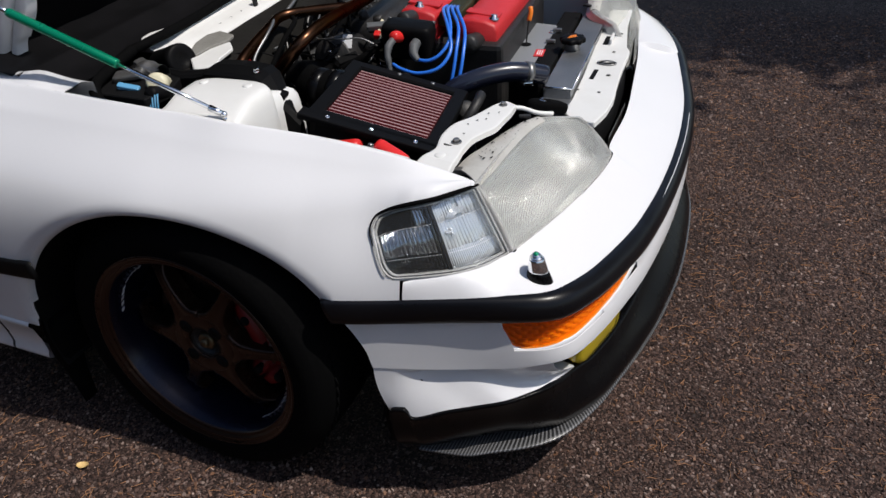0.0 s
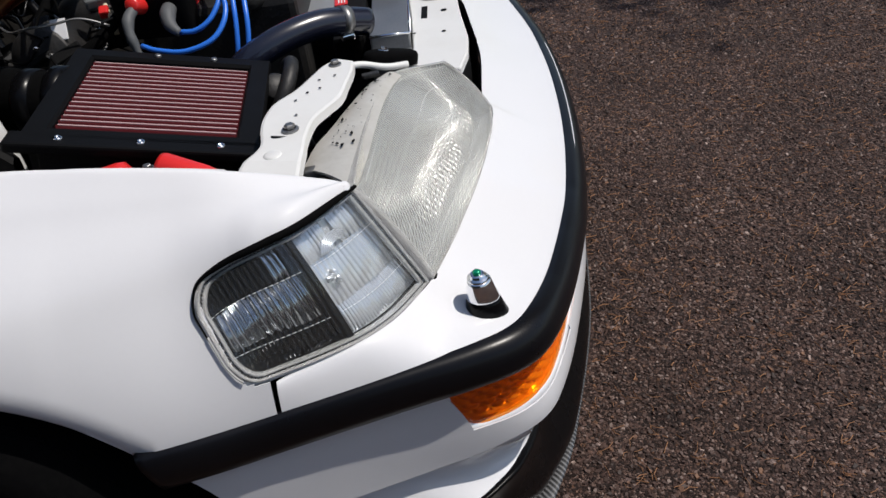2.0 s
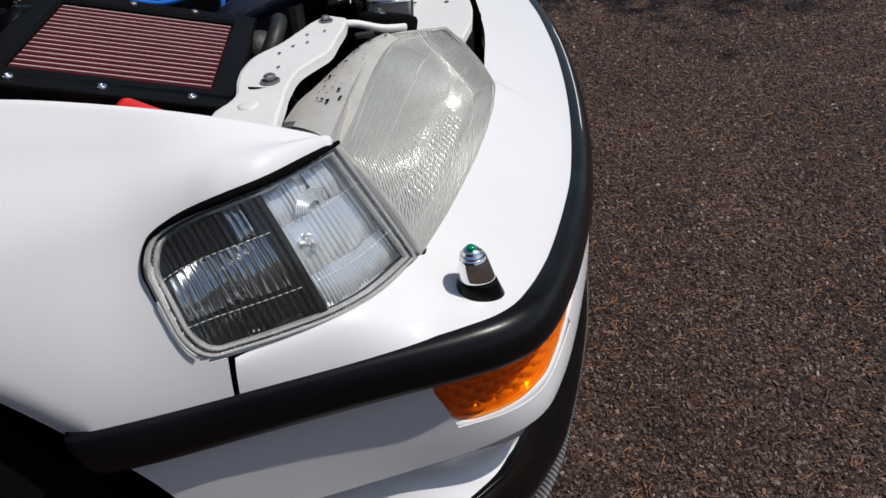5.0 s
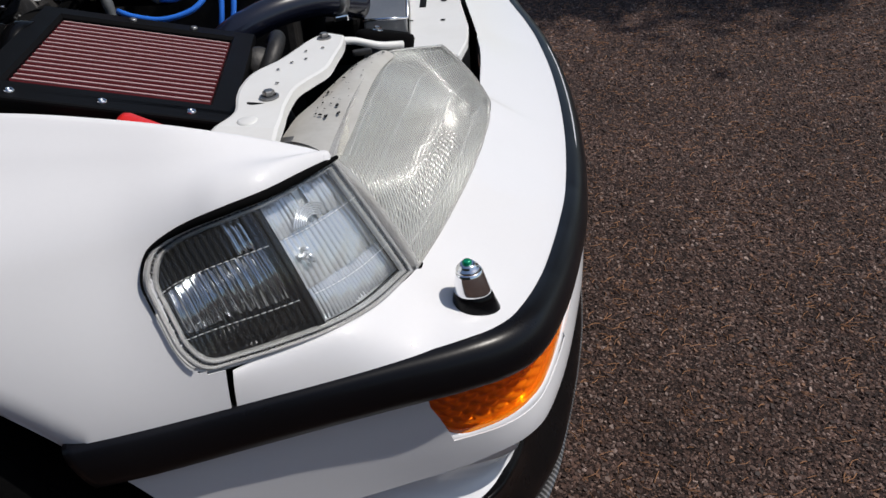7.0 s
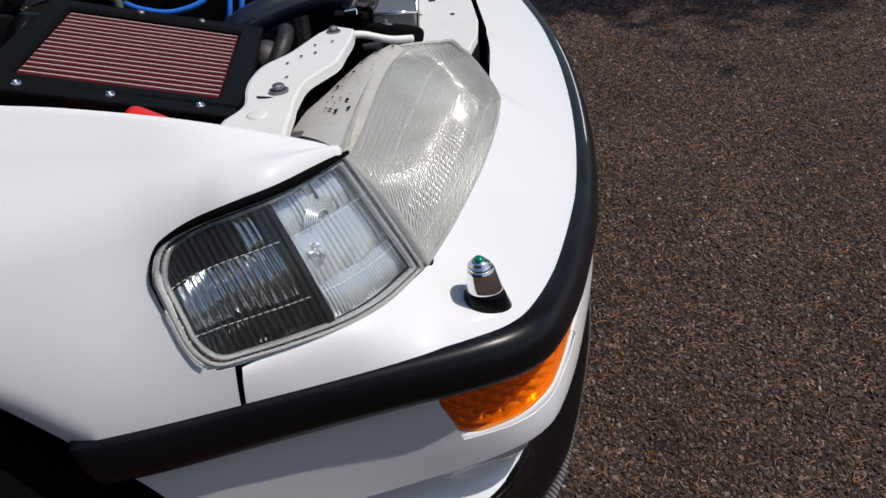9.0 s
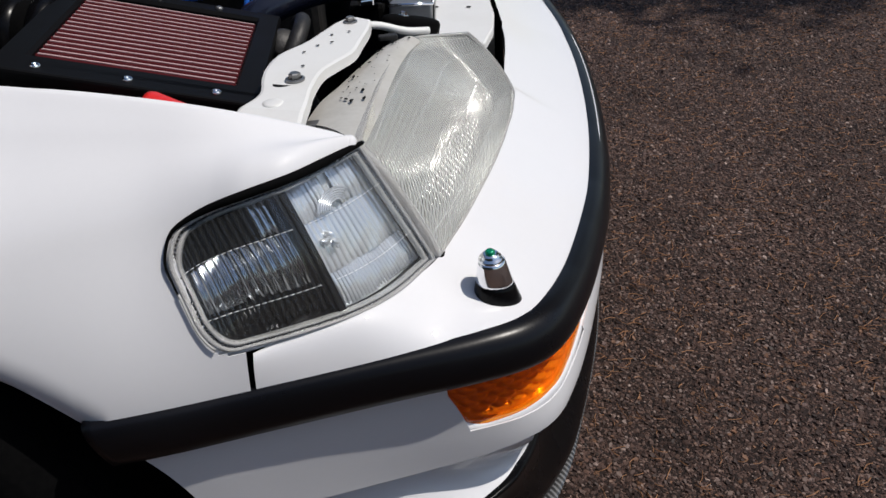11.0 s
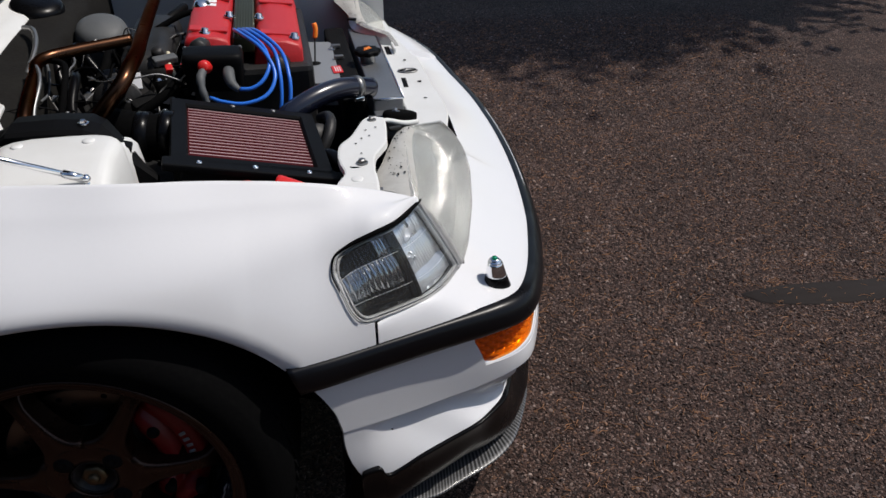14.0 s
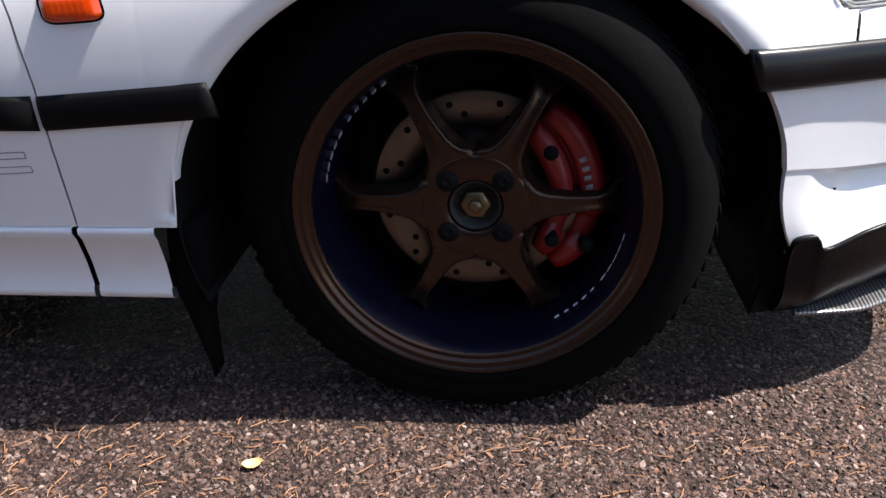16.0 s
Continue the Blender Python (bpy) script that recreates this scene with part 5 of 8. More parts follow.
        part("flutes", bm, nm, lamp, "dark upright flutes" if nm == "reflector_dark" else "chromed upright flutes, partly standing in for reflections")
    bright = []
    for i in range(split, 40):
        bright.append([tuple(np.array(p) - o * (0.001 + 0.009 * math.sin(j / 17 * math.pi) * math.sin((i - split) / 19 * math.pi) ** 0.7)) for j, p in enumerate(deep[i])])
    bm = bmesh.new()
    sheet(bm, bright)
    part("bright_reflector", bm, "reflector", lamp, "silver reflector bowl")
    for j0, j1, count, r, f0, f1, ph in ((0.3, 5.0, 26, 0.0011, 0.4, 18.6, 0.4), (5.0, 12.0, 15, 0.0018, 0.4, 18.6, 2.0), (12.0, 16.7, 9, 0.0013, 0.4, 8.6, 1.0), (12.0, 16.7, 6, 0.0022, 10.6, 18.6, 3.0)):
        bm = bmesh.new()
        ribbed(bm, bright, f0, f1, j0, j1, count, r, o, (), 0.0016, ph, 0.0024)
        part("flutes", bm, "reflector_bright", lamp, "fine bright flutes")
    bm = bmesh.new()
    wall = [[tuple(np.array(rows[split][j]) - o * 0.003) for j in range(18)], [deep[split][j] for j in range(18)]]
    sheet(bm, wall)
    thicken(part("lamp_divider", bm, "plastic", lamp, "dark dividing wall"), 0.006, 0)
    bm = bmesh.new()
    sheet(bm, [ring, ring_of(inset_rows(face, LAMP_OUT, 0.016, 0.06)), ring_of(inset_rows(face, LAMP_OUT, 0.05, 0.2))], close_v=True)
    sheet(bm, inset_rows(rows, LAMP_OUT, 0.05, 0.2))
    part("lamp_housing", bm, "reflector_mid", lamp)
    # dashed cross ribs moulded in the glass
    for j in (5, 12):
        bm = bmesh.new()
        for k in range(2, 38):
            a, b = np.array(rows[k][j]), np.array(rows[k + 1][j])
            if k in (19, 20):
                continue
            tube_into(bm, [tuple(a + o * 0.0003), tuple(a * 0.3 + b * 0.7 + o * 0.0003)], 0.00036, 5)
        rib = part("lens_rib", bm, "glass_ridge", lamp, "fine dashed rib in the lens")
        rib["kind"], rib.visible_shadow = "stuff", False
    c0 = np.array(bright[9][12])
    ex = np.array(bright[10][12]) - np.array(bright[8][12])
    ex /= np.linalg.norm(ex)
    ey = np.cross(o, ex)
    bm = bmesh.new()
    for k in range(6):
        r = 0.010 + 0.0026 * k
        tube_into(bm, [tuple(c0 + o * 0.0075 + ex * r * math.cos(w) + ey * 0.8 * r * math.sin(w)) for w in np.linspace(0.7, 3.0, 14)], 0.0009, 6)
    part("pressed_arcs", bm, "reflector_bright", lamp, "curved ridges above the bulb")
    bm = bmesh.new()
    rnd = random.Random(8)
    for k in range(16):
        p = np.array(bright[4][9]) + o * 0.006 + np.array([rnd.uniform(-0.006, 0.006) for _ in range(3)])
        box_into(bm, pose(*p, rnd.uniform(0, 90), rnd.uniform(0, 90), rnd.uniform(0, 90)), (0.007, 0.004, 0.003), 0.0006, 1)
    part("bulb", bm, "reflector_bright", lamp, "faceted clear bulb")


build_corner_lamp()

H_LOW = [(0.5495, 0.1925, 0.5080), (0.566, 0.25, 0.5070), (0.576, 0.30, 0.5020), (0.595, 0.40, 0.4955), (0.608, 0.50, 0.4890), (0.6135, 0.55, 0.4875), (0.6145, 0.606, 0.4890)]
H_TOP = [(0.484, 0.2085, 0.6110), (0.481, 0.30, 0.6085), (0.483, 0.40, 0.6055), (0.492, 0.500, 0.5985), (0.558, 0.557, 0.5860)]
HEAD_OUT = (0.85, -0.12, 0.55)


def build_headlight(mirror=None):
    head = new("headlight")
    head.parent = car
    head["label"] = "weathered clear headlight with fluted glass"
    rows = patch_rows(H_LOW, H_TOP, 44, 22, 0.017, HEAD_OUT)
    o = np.array(Vector(HEAD_OUT).normalized())
    # flutes moulded in the glass, in bands of their own width and slant
    R = np.array(rows)
    fine = []
    for u in np.linspace(0, 1, 481):
        f = u * 43
        k = min(42, int(f))
        col = R[k] * (1 - f + k) + R[k + 1] * (f - k)
        line = []
        for v in np.linspace(0, 1, 43):
            g = v * 21
            q = min(20, int(g))
            pt = col[q] * (1 - g + q) + col[q + 1] * (g - q)
            if v < 0.17:
                n, slant, amp = 62, 0.0, 0.0004 * float(np.clip((0.75 - u) / 0.2, 0, 1))
            elif v < 0.42:
                n, slant, amp = 40, 0.10, 0.0008 * (1.0 if u < 0.55 or 0.66 < u < 0.80 else 0.12)
            elif v < 0.68:
                n, slant, amp = 74, 0.22, 0.0005 * float(np.clip((0.66 - u) / 0.15, 0, 1))
            elif v < 0.90:
                n, slant, amp = 80, 0.10, 0.0004 * float(np.clip((0.50 - u) / 0.15, 0, 1))
            else:
                n, slant, amp = 40, 0.0, 0.0
            line.append(tuple(pt + o * amp * abs(math.sin(math.pi * n * (u + slant * v)))))
        fine.append(line)
    bm = bmesh.new()
    sheet(bm, fine)
    lens = part("headlight_lens", bm, "head_lens", head, "milky fluted glass lens")
    lens.visible_shadow = False
    ring = ring_of(rows)
    c = np.mean(ring, axis=0)
    bm = bmesh.new()
    sheet(bm, [[tuple(np.array(p) + (c - np.array(p)) * q + o * d) for p in ring] for q, d in ((-0.006, -0.008), (-0.006, 0.0), (0.004, 0.0025), (0.024, 0.0022), (0.030, 0.0))], close_v=True)
    part("lens_border", bm, "lens_rim", head)
    lines = []
    for v, a, b in ((0.17, 1, 40), (0.42, 1, 41), (0.68, 1, 42), (0.90, 3, 43)):
        g = v * 21
        q = int(g)
        lines.append([tuple(R[i][q] * (1 - g + q) + R[i][q + 1] * (g - q)) for i in range(a, b)])
    lines.append([rows[33][j] for j in range(14, 22)])
    for line in lines:
        bm = bmesh.new()
        tube_into(bm, [tuple(np.array(p) + o * 0.0003) for p in line], 0.0003, 6)
        part("lens_rib", bm, "glass_ridge", head, "raised line moulded in the glass").visible_shadow = False
    deep = inset_rows(rows, HEAD_OUT, 0.028, 0.05)
    bowl = []
    for i, r in enumerate(deep):
        bowl.append([tuple(np.array(p) - o * 0.034 * math.sin(i / 43 * math.pi) ** 0.8 * math.sin(j / 21 * math.pi) ** 0.8) for j, p in enumerate(r)])
    bm = bmesh.new()
    sheet(bm, bowl)
    sheet(bm, [ring, ring_of(deep)], close_v=True)
    part("headlight_bowl", bm, "bowl", head, "silver reflector bowl")
    # plate of the housing behind the lens
    bm = bmesh.new()
    back = [(0.424, 0.272, 0.600), (0.430, 0.318, 0.602), (0.440, 0.352, 0.602), (0.454, 0.408, 0.602), (0.470, 0.470, 0.600), (0.484, 0.505, 0.596)]
    front = [(0.488, 0.215, 0.605), (0.492, 0.28, 0.605), (0.493, 0.34, 0.604), (0.495, 0.40, 0.602), (0.500, 0.46, 0.598), (0.508, 0.505, 0.593)]
    a, b = curve_pts(back, 20), curve_pts(front, 20)
    sheet(bm, [[tuple(p * (1 - u) + q * u + np.array((0, 0, 0.006 * math.sin(u * 3.1)))) for u in np.linspace(0, 1, 8)] for p, q in zip(a, b)])
    thicken(part("housing_plate", bm, "housing", head, "scuffed grey headlight housing"), 0.003)
    rnd = random.Random(5)
    bm = bmesh.new()
    for _ in range(46):
        k, u = rnd.randrange(4, 19), rnd.uniform(0.12, 0.7)
        p = a[k] * (1 - u) + b[k] * u
        z = p[2] + 0.006 * math.sin(u * 3.1) + 0.0022
        r, w0 = rnd.choice((0.0006, 0.0008, 0.0012, 0.002)), rnd.uniform(0, 6)
        st = rnd.uniform(1, 2.6)
        bm.faces.new([bm.verts.new((p[0] + r * math.cos(w0 + q) * rnd.uniform(0.6, 1.2), p[1] + r * st * math.sin(w0 + q) * rnd.uniform(0.6, 1.2), z)) for q in np.linspace(0, 5.2, 6)])
    part("paint_scuffs", bm, "matte", head)["kind"] = "stuff"
    # dark foot clip at the wing end
    box("housing_clip", frame_at((0.447, 0.268, 0.600), (1, 0.25, 0), (-0.25, 1, 0)), (0.05, 0.012, 0.010), "steel", head, 0.002)
    box("housing_clip", frame_at((0.472, 0.492, 0.604), (1, 0.3, 0), (-0.3, 1, 0)), (0.022, 0.010, 0.006), "dark", head, 0.002)
    return head


headlight = build_headlight()
# dark wedge where both lamps meet the bumper
tube("lamp_corner_wedge", [(0.5445, 0.1930, 0.5075), (0.5500, 0.1945, 0.5065), (0.5535, 0.2020, 0.5070)], [0.0010, 0.0030, 0.0012], "rubber", car, n=8, seg=8)
# the other headlight, of which only the inner end is seen
far = copy_thing(headlight, Matrix(((0.96, 0.20, 0, -0.05), (-0.20, -0.96, 0, 1.66), (0, 0, 1, 0), (0, 0, 0, 1))))


def build_nozzle():
    """The chrome washer jet on a black foot."""
    jet = new("washer_jet")
    jet.parent = car
    jet["label"] = "chrome headlight washer jet on a black foot"
    # a cone that leans back: long oval base, small round top
    def ring(u, swell=1.0):
        cx, cy, z = 0.5985 - 0.0030 * u, 0.1745 - 0.0015 * u, 0.4665 + 0.0530 * u
        rx, ry = (0.0232 - 0.0108 * u) * swell, (0.0165 - 0.0045 * u) * swell
        out = []
        for w in np.linspace(0, 2 * math.pi, 36, endpoint=False):
            out.append((cx + rx * math.cos(w) * (1.24 - 0.24 * u if math.cos(w) > 0 else 0.86), cy + ry * math.sin(w) + 0.10 * rx * math.cos(w), z - 0.004 * (1 - u) * math.cos(w)))
        return out
    bm = bmesh.new()
    v = sheet(bm, [ring(0.0), ring(0.06, 1.02), ring(0.45), ring(0.565, 0.985), ring(0.575, 0.93)], close_v=True)
    bm.faces.new(v[-1])
    part("jet_foot", bm, "gloss", jet, "black plastic foot")
    bm = bmesh.new()
    v = sheet(bm, [ring(0.56, 0.95), ring(0.575, 0.99), ring(0.61), ring(0.75), ring(0.93), ring(0.985, 0.96), ring(1.0, 0.86)], close_v=True)
    bm.faces.new(v[-1])
    part("jet_body", bm, "chrome", jet, "chrome body")
    m2 = pose(0.5955, 0.1730, 0.5190, 2, -3, 0)
    lathe("jet_collar", [(0.0104, -0.002), (0.0106, 0.0016), (0.0098, 0.0030), (0.0080, 0.0036), (0.0076, 0.0058), (0.0064, 0.0070), (0.0050, 0.0072)], m2, "chrome", jet, 24, cap=True)
    lathe("jet_tip", [(0.0042, 0.0060), (0.0042, 0.0090), (0.0032, 0.0102), (0.0018, 0.0105), (0.0004, 0.0104)], m2, "green", jet, 16, "green plastic tip")


build_nozzle()


def build_marker():
    mk = new("side_marker")
    mk.parent = car
    mk["label"] = "small amber side repeater on the wing"
    bm = bmesh.new()
    rows, base = [], []
    for u in np.linspace(-1, 1, 17):
        r, q = [], []
        for v in np.linspace(-1, 1, 9):
            x, z = -0.4085 + 0.0335 * u * (1 - 0.10 * abs(v) ** 5) - 0.0025 * v, 0.5400 + 0.0148 * v * (1 - 0.20 * abs(u) ** 7) + 0.0016 * u
            d = 0.009 * (1 - abs(u) ** 8) * (1 - abs(v) ** 6)
            r.append((x, body_y(x, z) - 0.001 - d, z))
        rows.append(r)
    sheet(bm, rows)
    part("marker_lens", bm, "marker_lens", mk, "amber lens")
    bm = bmesh.new()
    sheet(bm, [[(x, y + 0.0085, z) for x, y, z in r] for r in rows])
    part("marker_back", bm, "amber_back", mk)
    ring = ring_of(rows)
    tube("marker_gasket", [(x, y + 0.0005, z) for x, y, z in ring] + [ring[0]], 0.0019, "rubber", mk, seg=6)


build_marker()

# ---------------------------------------------------------------- wheel


def build_wheel():
    wheel = new("front_wheel")
    wheel.parent = car
    wheel["label"] = "bronze six-spoke alloy wheel with a low-profile tyre"
    cx, cz = 0.0015, 0.2885
    # local z points out of the car's side; x forward after the turn
    m = Matrix.Translation((cx, 0.0, cz)) @ Matrix(((1, 0, 0, 0), (0, 0, -1, 0), (0, 1, 0, 0), (0, 0, 0, 1)))
    prof = [(0.211, -0.002), (0.2155, 0.004), (0.219, 0.0062), (0.225, 0.0085), (0.2265, 0.0070), (0.235, 0.0098), (0.250, 0.0070), (0.262, 0.0005), (0.265, -0.0020), (0.2745, -0.012), (0.2815, -0.023), (0.2855, -0.034), (0.2865, -0.05)]
    prof += [(0.287, -0.1), (0.2865, -0.15), (0.2815, -0.185), (0.26, -0.2), (0.215, -0.195)]
    bm = bmesh.new()
    lathe_into(bm, prof, m, 96)
    # tread blocks: grooves cut across the shoulder
    tyre = part("tyre", bm, "rubber", wheel, "black low-profile tyre")
    bm = bmesh.new()
    for k in range(72):
        a = k / 72 * 2 * math.pi
        mm = m @ Matrix.Rotation(a, 4, 'Z') @ pose(0.2796, 0, -0.040, 0, 24, 12)
        box_into(bm, mm, (0.004, 0.017, 0.03), 0.001, 1)
    part("tread", bm, "rubber", wheel)["kind"] = "stuff"
    bm = bmesh.new()
    lathe_into(bm, [(0.2130, -0.010), (0.2155, -0.002), (0.2155, 0.0035), (0.2132, 0.0058), (0.2110, 0.0054), (0.2092, 0.0016), (0.2055, 0.0006), (0.2038, 0.0016), (0.2020, 0.0010), (0.2005, -0.0042), (0.1975, -0.0050), (0.1962, -0.0042), (0.1945, -0.0052), (0.1930, -0.0085)], m, 96)
    part("rim_lip", bm, "rim", wheel, "bronze outer rim lip")
    bm = bmesh.new()
    lathe_into(bm, [(0.1930, -0.0085), (0.190, -0.014), (0.1845, -0.030), (0.178, -0.055), (0.174, -0.07), (0.172, -0.12), (0.175, -0.17)], m, 96)
    part("rim_barrel", bm, "barrel", wheel, "dark blue-black rim barrel")
    # six spokes with scooped windows between them
    bm = bmesh.new()
    for k in range(6):
        a0 = radians(60 * k)
        rows = []
        for r, w, h in ((0.050, 0.0280, -0.0335), (0.058, 0.0320, -0.0325), (0.063, 0.0320, -0.0320), (0.067, 0.0270, -0.0318), (0.072, 0.0220, -0.0318), (0.079, 0.0178, -0.0325), (0.090, 0.0146, -0.034), (0.106, 0.0122, -0.0365), (0.126, 0.0105, -0.040), (0.145, 0.0102, -0.0445), (0.158, 0.0125, -0.050), (0.169, 0.0190, -0.058), (0.1785, 0.0330, -0.070)):
            sec = []
            for u, dz in ((-1.22, -0.034), (-1.08, -0.007), (-0.95, -0.001), (-0.7, 0.0), (-0.35, -0.0015), (0, -0.002), (0.35, -0.0015), (0.7, 0.0), (0.95, -0.001), (1.08, -0.007), (1.22, -0.034)):
                p = Matrix.Rotation(a0, 4, 'Z') @ Vector((r, u * w, h + dz))
                sec.append(tuple(m @ p))
            rows.append(sec)
        sheet(bm, rows)
    part("spokes", bm, "rim", wheel, "bronze spokes")
    bm = bmesh.new()
    lathe_into(bm, [(0.0335, -0.045), (0.0335, -0.036), (0.0350, -0.0335), (0.044, -0.0330), (0.062, -0.0325), (0.0645, -0.0335), (0.0660, -0.036), (0.0680, -0.0335), (0.0700, -0.05)], m, 64)
    part("wheel_centre", bm, "rim", wheel, "bronze wheel centre")
    for k in range(4):
        a = radians(45 + 90 * k)
        mm = m @ Matrix.Translation((0.047 * math.cos(a), 0.047 * math.sin(a), 0))
        # flat black disc puts the shade of a deep hole into colour
        lathe("lug_hole_disc", [(0.0135, -0.0325), (0.0132, -0.0318), (0.0005, -0.0318)], mm, "matte", wheel, 20)
        lathe("lug_nut", [(0.0088, -0.040), (0.0088, -0.0312), (0.0072, -0.0304), (0.0045, -0.0303), (0.004, -0.0312)], mm, "matte", wheel, 6, "dark wheel nut", cap=True)
    lathe("hub_ring", [(0.0335, -0.046), (0.0320, -0.040), (0.0300, -0.0385), (0.0280, -0.0400), (0.0270, -0.047), (0.0005, -0.048)], m, "dark", wheel, 40)
    lathe("bore_ring", [(0.0318, -0.0375), (0.0310, -0.0360), (0.0300, -0.0375)], m, "dark", wheel, 40)
    bm = bmesh.new()
    lathe_into(bm, [(0.0005, -0.030), (0.0070, -0.030), (0.0085, -0.034), (0.0095, -0.047)], m, 24)
    lathe_into(bm, [(0.0095, -0.037), (0.0170, -0.038), (0.0190, -0.040), (0.0190, -0.048)], m, 6)
    part("axle_nut", bm, "brass", wheel, "dull brass-coloured axle nut")
    # lettering on the barrel: plain bars
    for start, n, flip in ((168, 10, 1), (-12, 10, 1)):
        bm = bmesh.new()
        for k in range(n):
            a = radians(start - k * 4.6 - (2.5 if k > 4 else 0))
            big = k <= 4
            hgt, wid = (0.0160, 0.0086) if big else (0.0115, 0.0068)
            mm = m @ Matrix.Rotation(a, 4, 'Z') @ pose(0.1826, 0, -0.0345, 0, 74, 0)
            box_into(bm, mm, (hgt, wid, 0.0008), 0.0003, 1)
        part("rim_marking", bm, "white_text", wheel, "white marking on the rim barrel")
    # brake
    bm = bmesh.new()
    lathe_into(bm, [(0.062, -0.088), (0.064, -0.080), (0.128, -0.080), (0.1315, -0.0815), (0.1315, -0.10)], m, 80)
    disc = part("brake_disc", bm, "disc", wheel, "drilled steel brake disc")
    bm = bmesh.new()
    for k in range(12):
        for q, r in enumerate((0.085, 0.102, 0.117)):
            a = radians(k * 30 + q * 8)
            lathe_into(bm, [(0.0044, -0.0797), (0.0002, -0.0797)], m @ Matrix.Translation((r * math.cos(a), r * math.sin(a), 0)), 10)
    part("disc_drilling", bm, "matte", wheel)["kind"] = "stuff"
    lathe("disc_bell", [(0.064, -0.082), (0.0635, -0.066), (0.058, -0.063), (0.03, -0.063)], m, "steel", wheel, 48)
    bm = bmesh.new()
    rows = []
    for a in np.linspace(-44, 52, 30):
        e = 1 - (abs(a - 4) / 48) ** 6
        sec = []
        for r, h in ((0.088, -0.078), (0.090, -0.060), (0.100, -0.056), (0.117, -0.056), (0.120, -0.074), (0.126, -0.074), (0.129, -0.057), (0.150, -0.060), (0.158, -0.070), (0.158, -0.11)):
            rr = 0.118 + (r - 0.118) * (0.72 + 0.28 * e)
            hh = -0.078 + (h + 0.078) * (0.55 + 0.45 * e)
            if abs(a + 17) < 9:
                hh -= 0.018
            sec.append(tuple(m @ Vector((rr * math.cos(radians(a)), rr * math.sin(radians(a)), hh))))
        rows.append(sec)
    v = sheet(bm, rows)
    bm.faces.new(v[0])
    bm.faces.new(v[-1])
    caliper = part("brake_caliper", bm, "caliper", wheel, "red brake caliper")
    for a, r in ((-30, 0.108), (0, 0.108), (34, 0.108), (-24, 0.150)):
        lathe("caliper_bolt", [(0.0005, -0.050), (0.007, -0.050), (0.009, -0.053), (0.009, -0.07)], m @ Matrix.Rotation(radians(a), 4, 'Z') @ Matrix.Translation((r, 0, 0)), "matte", wheel, 12)
    bm = bmesh.new()
    for k in range(5):
        a = radians(22 - k * 5)
        mm = m @ Matrix.Rotation(a, 4, 'Z') @ pose(0.1375, 0, -0.0565, 0, 8, 0)
        box_into(bm, mm, (0.009, 0.006, 0.0008), 0.0003, 1)
    part("caliper_marking", bm, "decal", wheel, "pale marking on the caliper")
    bm = bmesh.new()
    lathe_into(bm, [(0.0005, -0.12), (0.16, -0.12), (0.17, -0.2)], m, 32)
    part("backing_plate", bm, "matte", wheel)


build_wheel()
# the three other wheels carry the car and stay in shade
def plain_wheel(x, y, name):
    w = new(name)
    w.parent = car
    mm = Matrix.Translation((x, y, 0.288)) @ Matrix(((1, 0, 0, 0), (0, 0, -1, 0), (0, 1, 0, 0), (0, 0, 0, 1)))
    lathe("tyre", [(0.207, 0.0), (0.235, 0.010), (0.265, 0.003), (0.284, -0.02), (0.287, -0.1), (0.284, -0.18), (0.26, -0.2), (0.2, -0.19)], mm, "rubber", w, 48)
    lathe("rim", [(0.207, 0.0), (0.19, -0.005), (0.175, -0.05), (0.06, -0.03), (0.0005, -0.03)], mm, "rim", w, 40)


plain_wheel(0.10, 1.50, "front_wheel")
plain_wheel(-2.29, -0.02, "rear_wheel")
plain_wheel(-2.20, 1.46, "rear_wheel")

# ---------------------------------------------------------------- engine bay
LAT = Vector((-0.085, 1.0, 0)).normalized()
FWD = Vector((1.0, 0.085, 0)).normalized()


def flat_plate(name, outline, z, thick, material, parent, label="", bevel=0.001, tilt=0.0):
    """A sheet with the given outline in plan; tilt lifts it along x."""
    bm = bmesh.new()
    top = [bm.verts.new((x, y, z + tilt * x)) for x, y in outline]
    f = bm.faces.new(top)
    r = bmesh.ops.extrude_face_region(bm, geom=[f])
    for v in r["geom"]:
        if isinstance(v, bmesh.types.BMVert):
            v.co.z -= thick
    if bevel:
        bmesh.ops.bevel(bm, geom=list(bm.edges), offset=bevel, segments=1, affect='EDGES')
    return part(name, bm, material, parent, label, False)


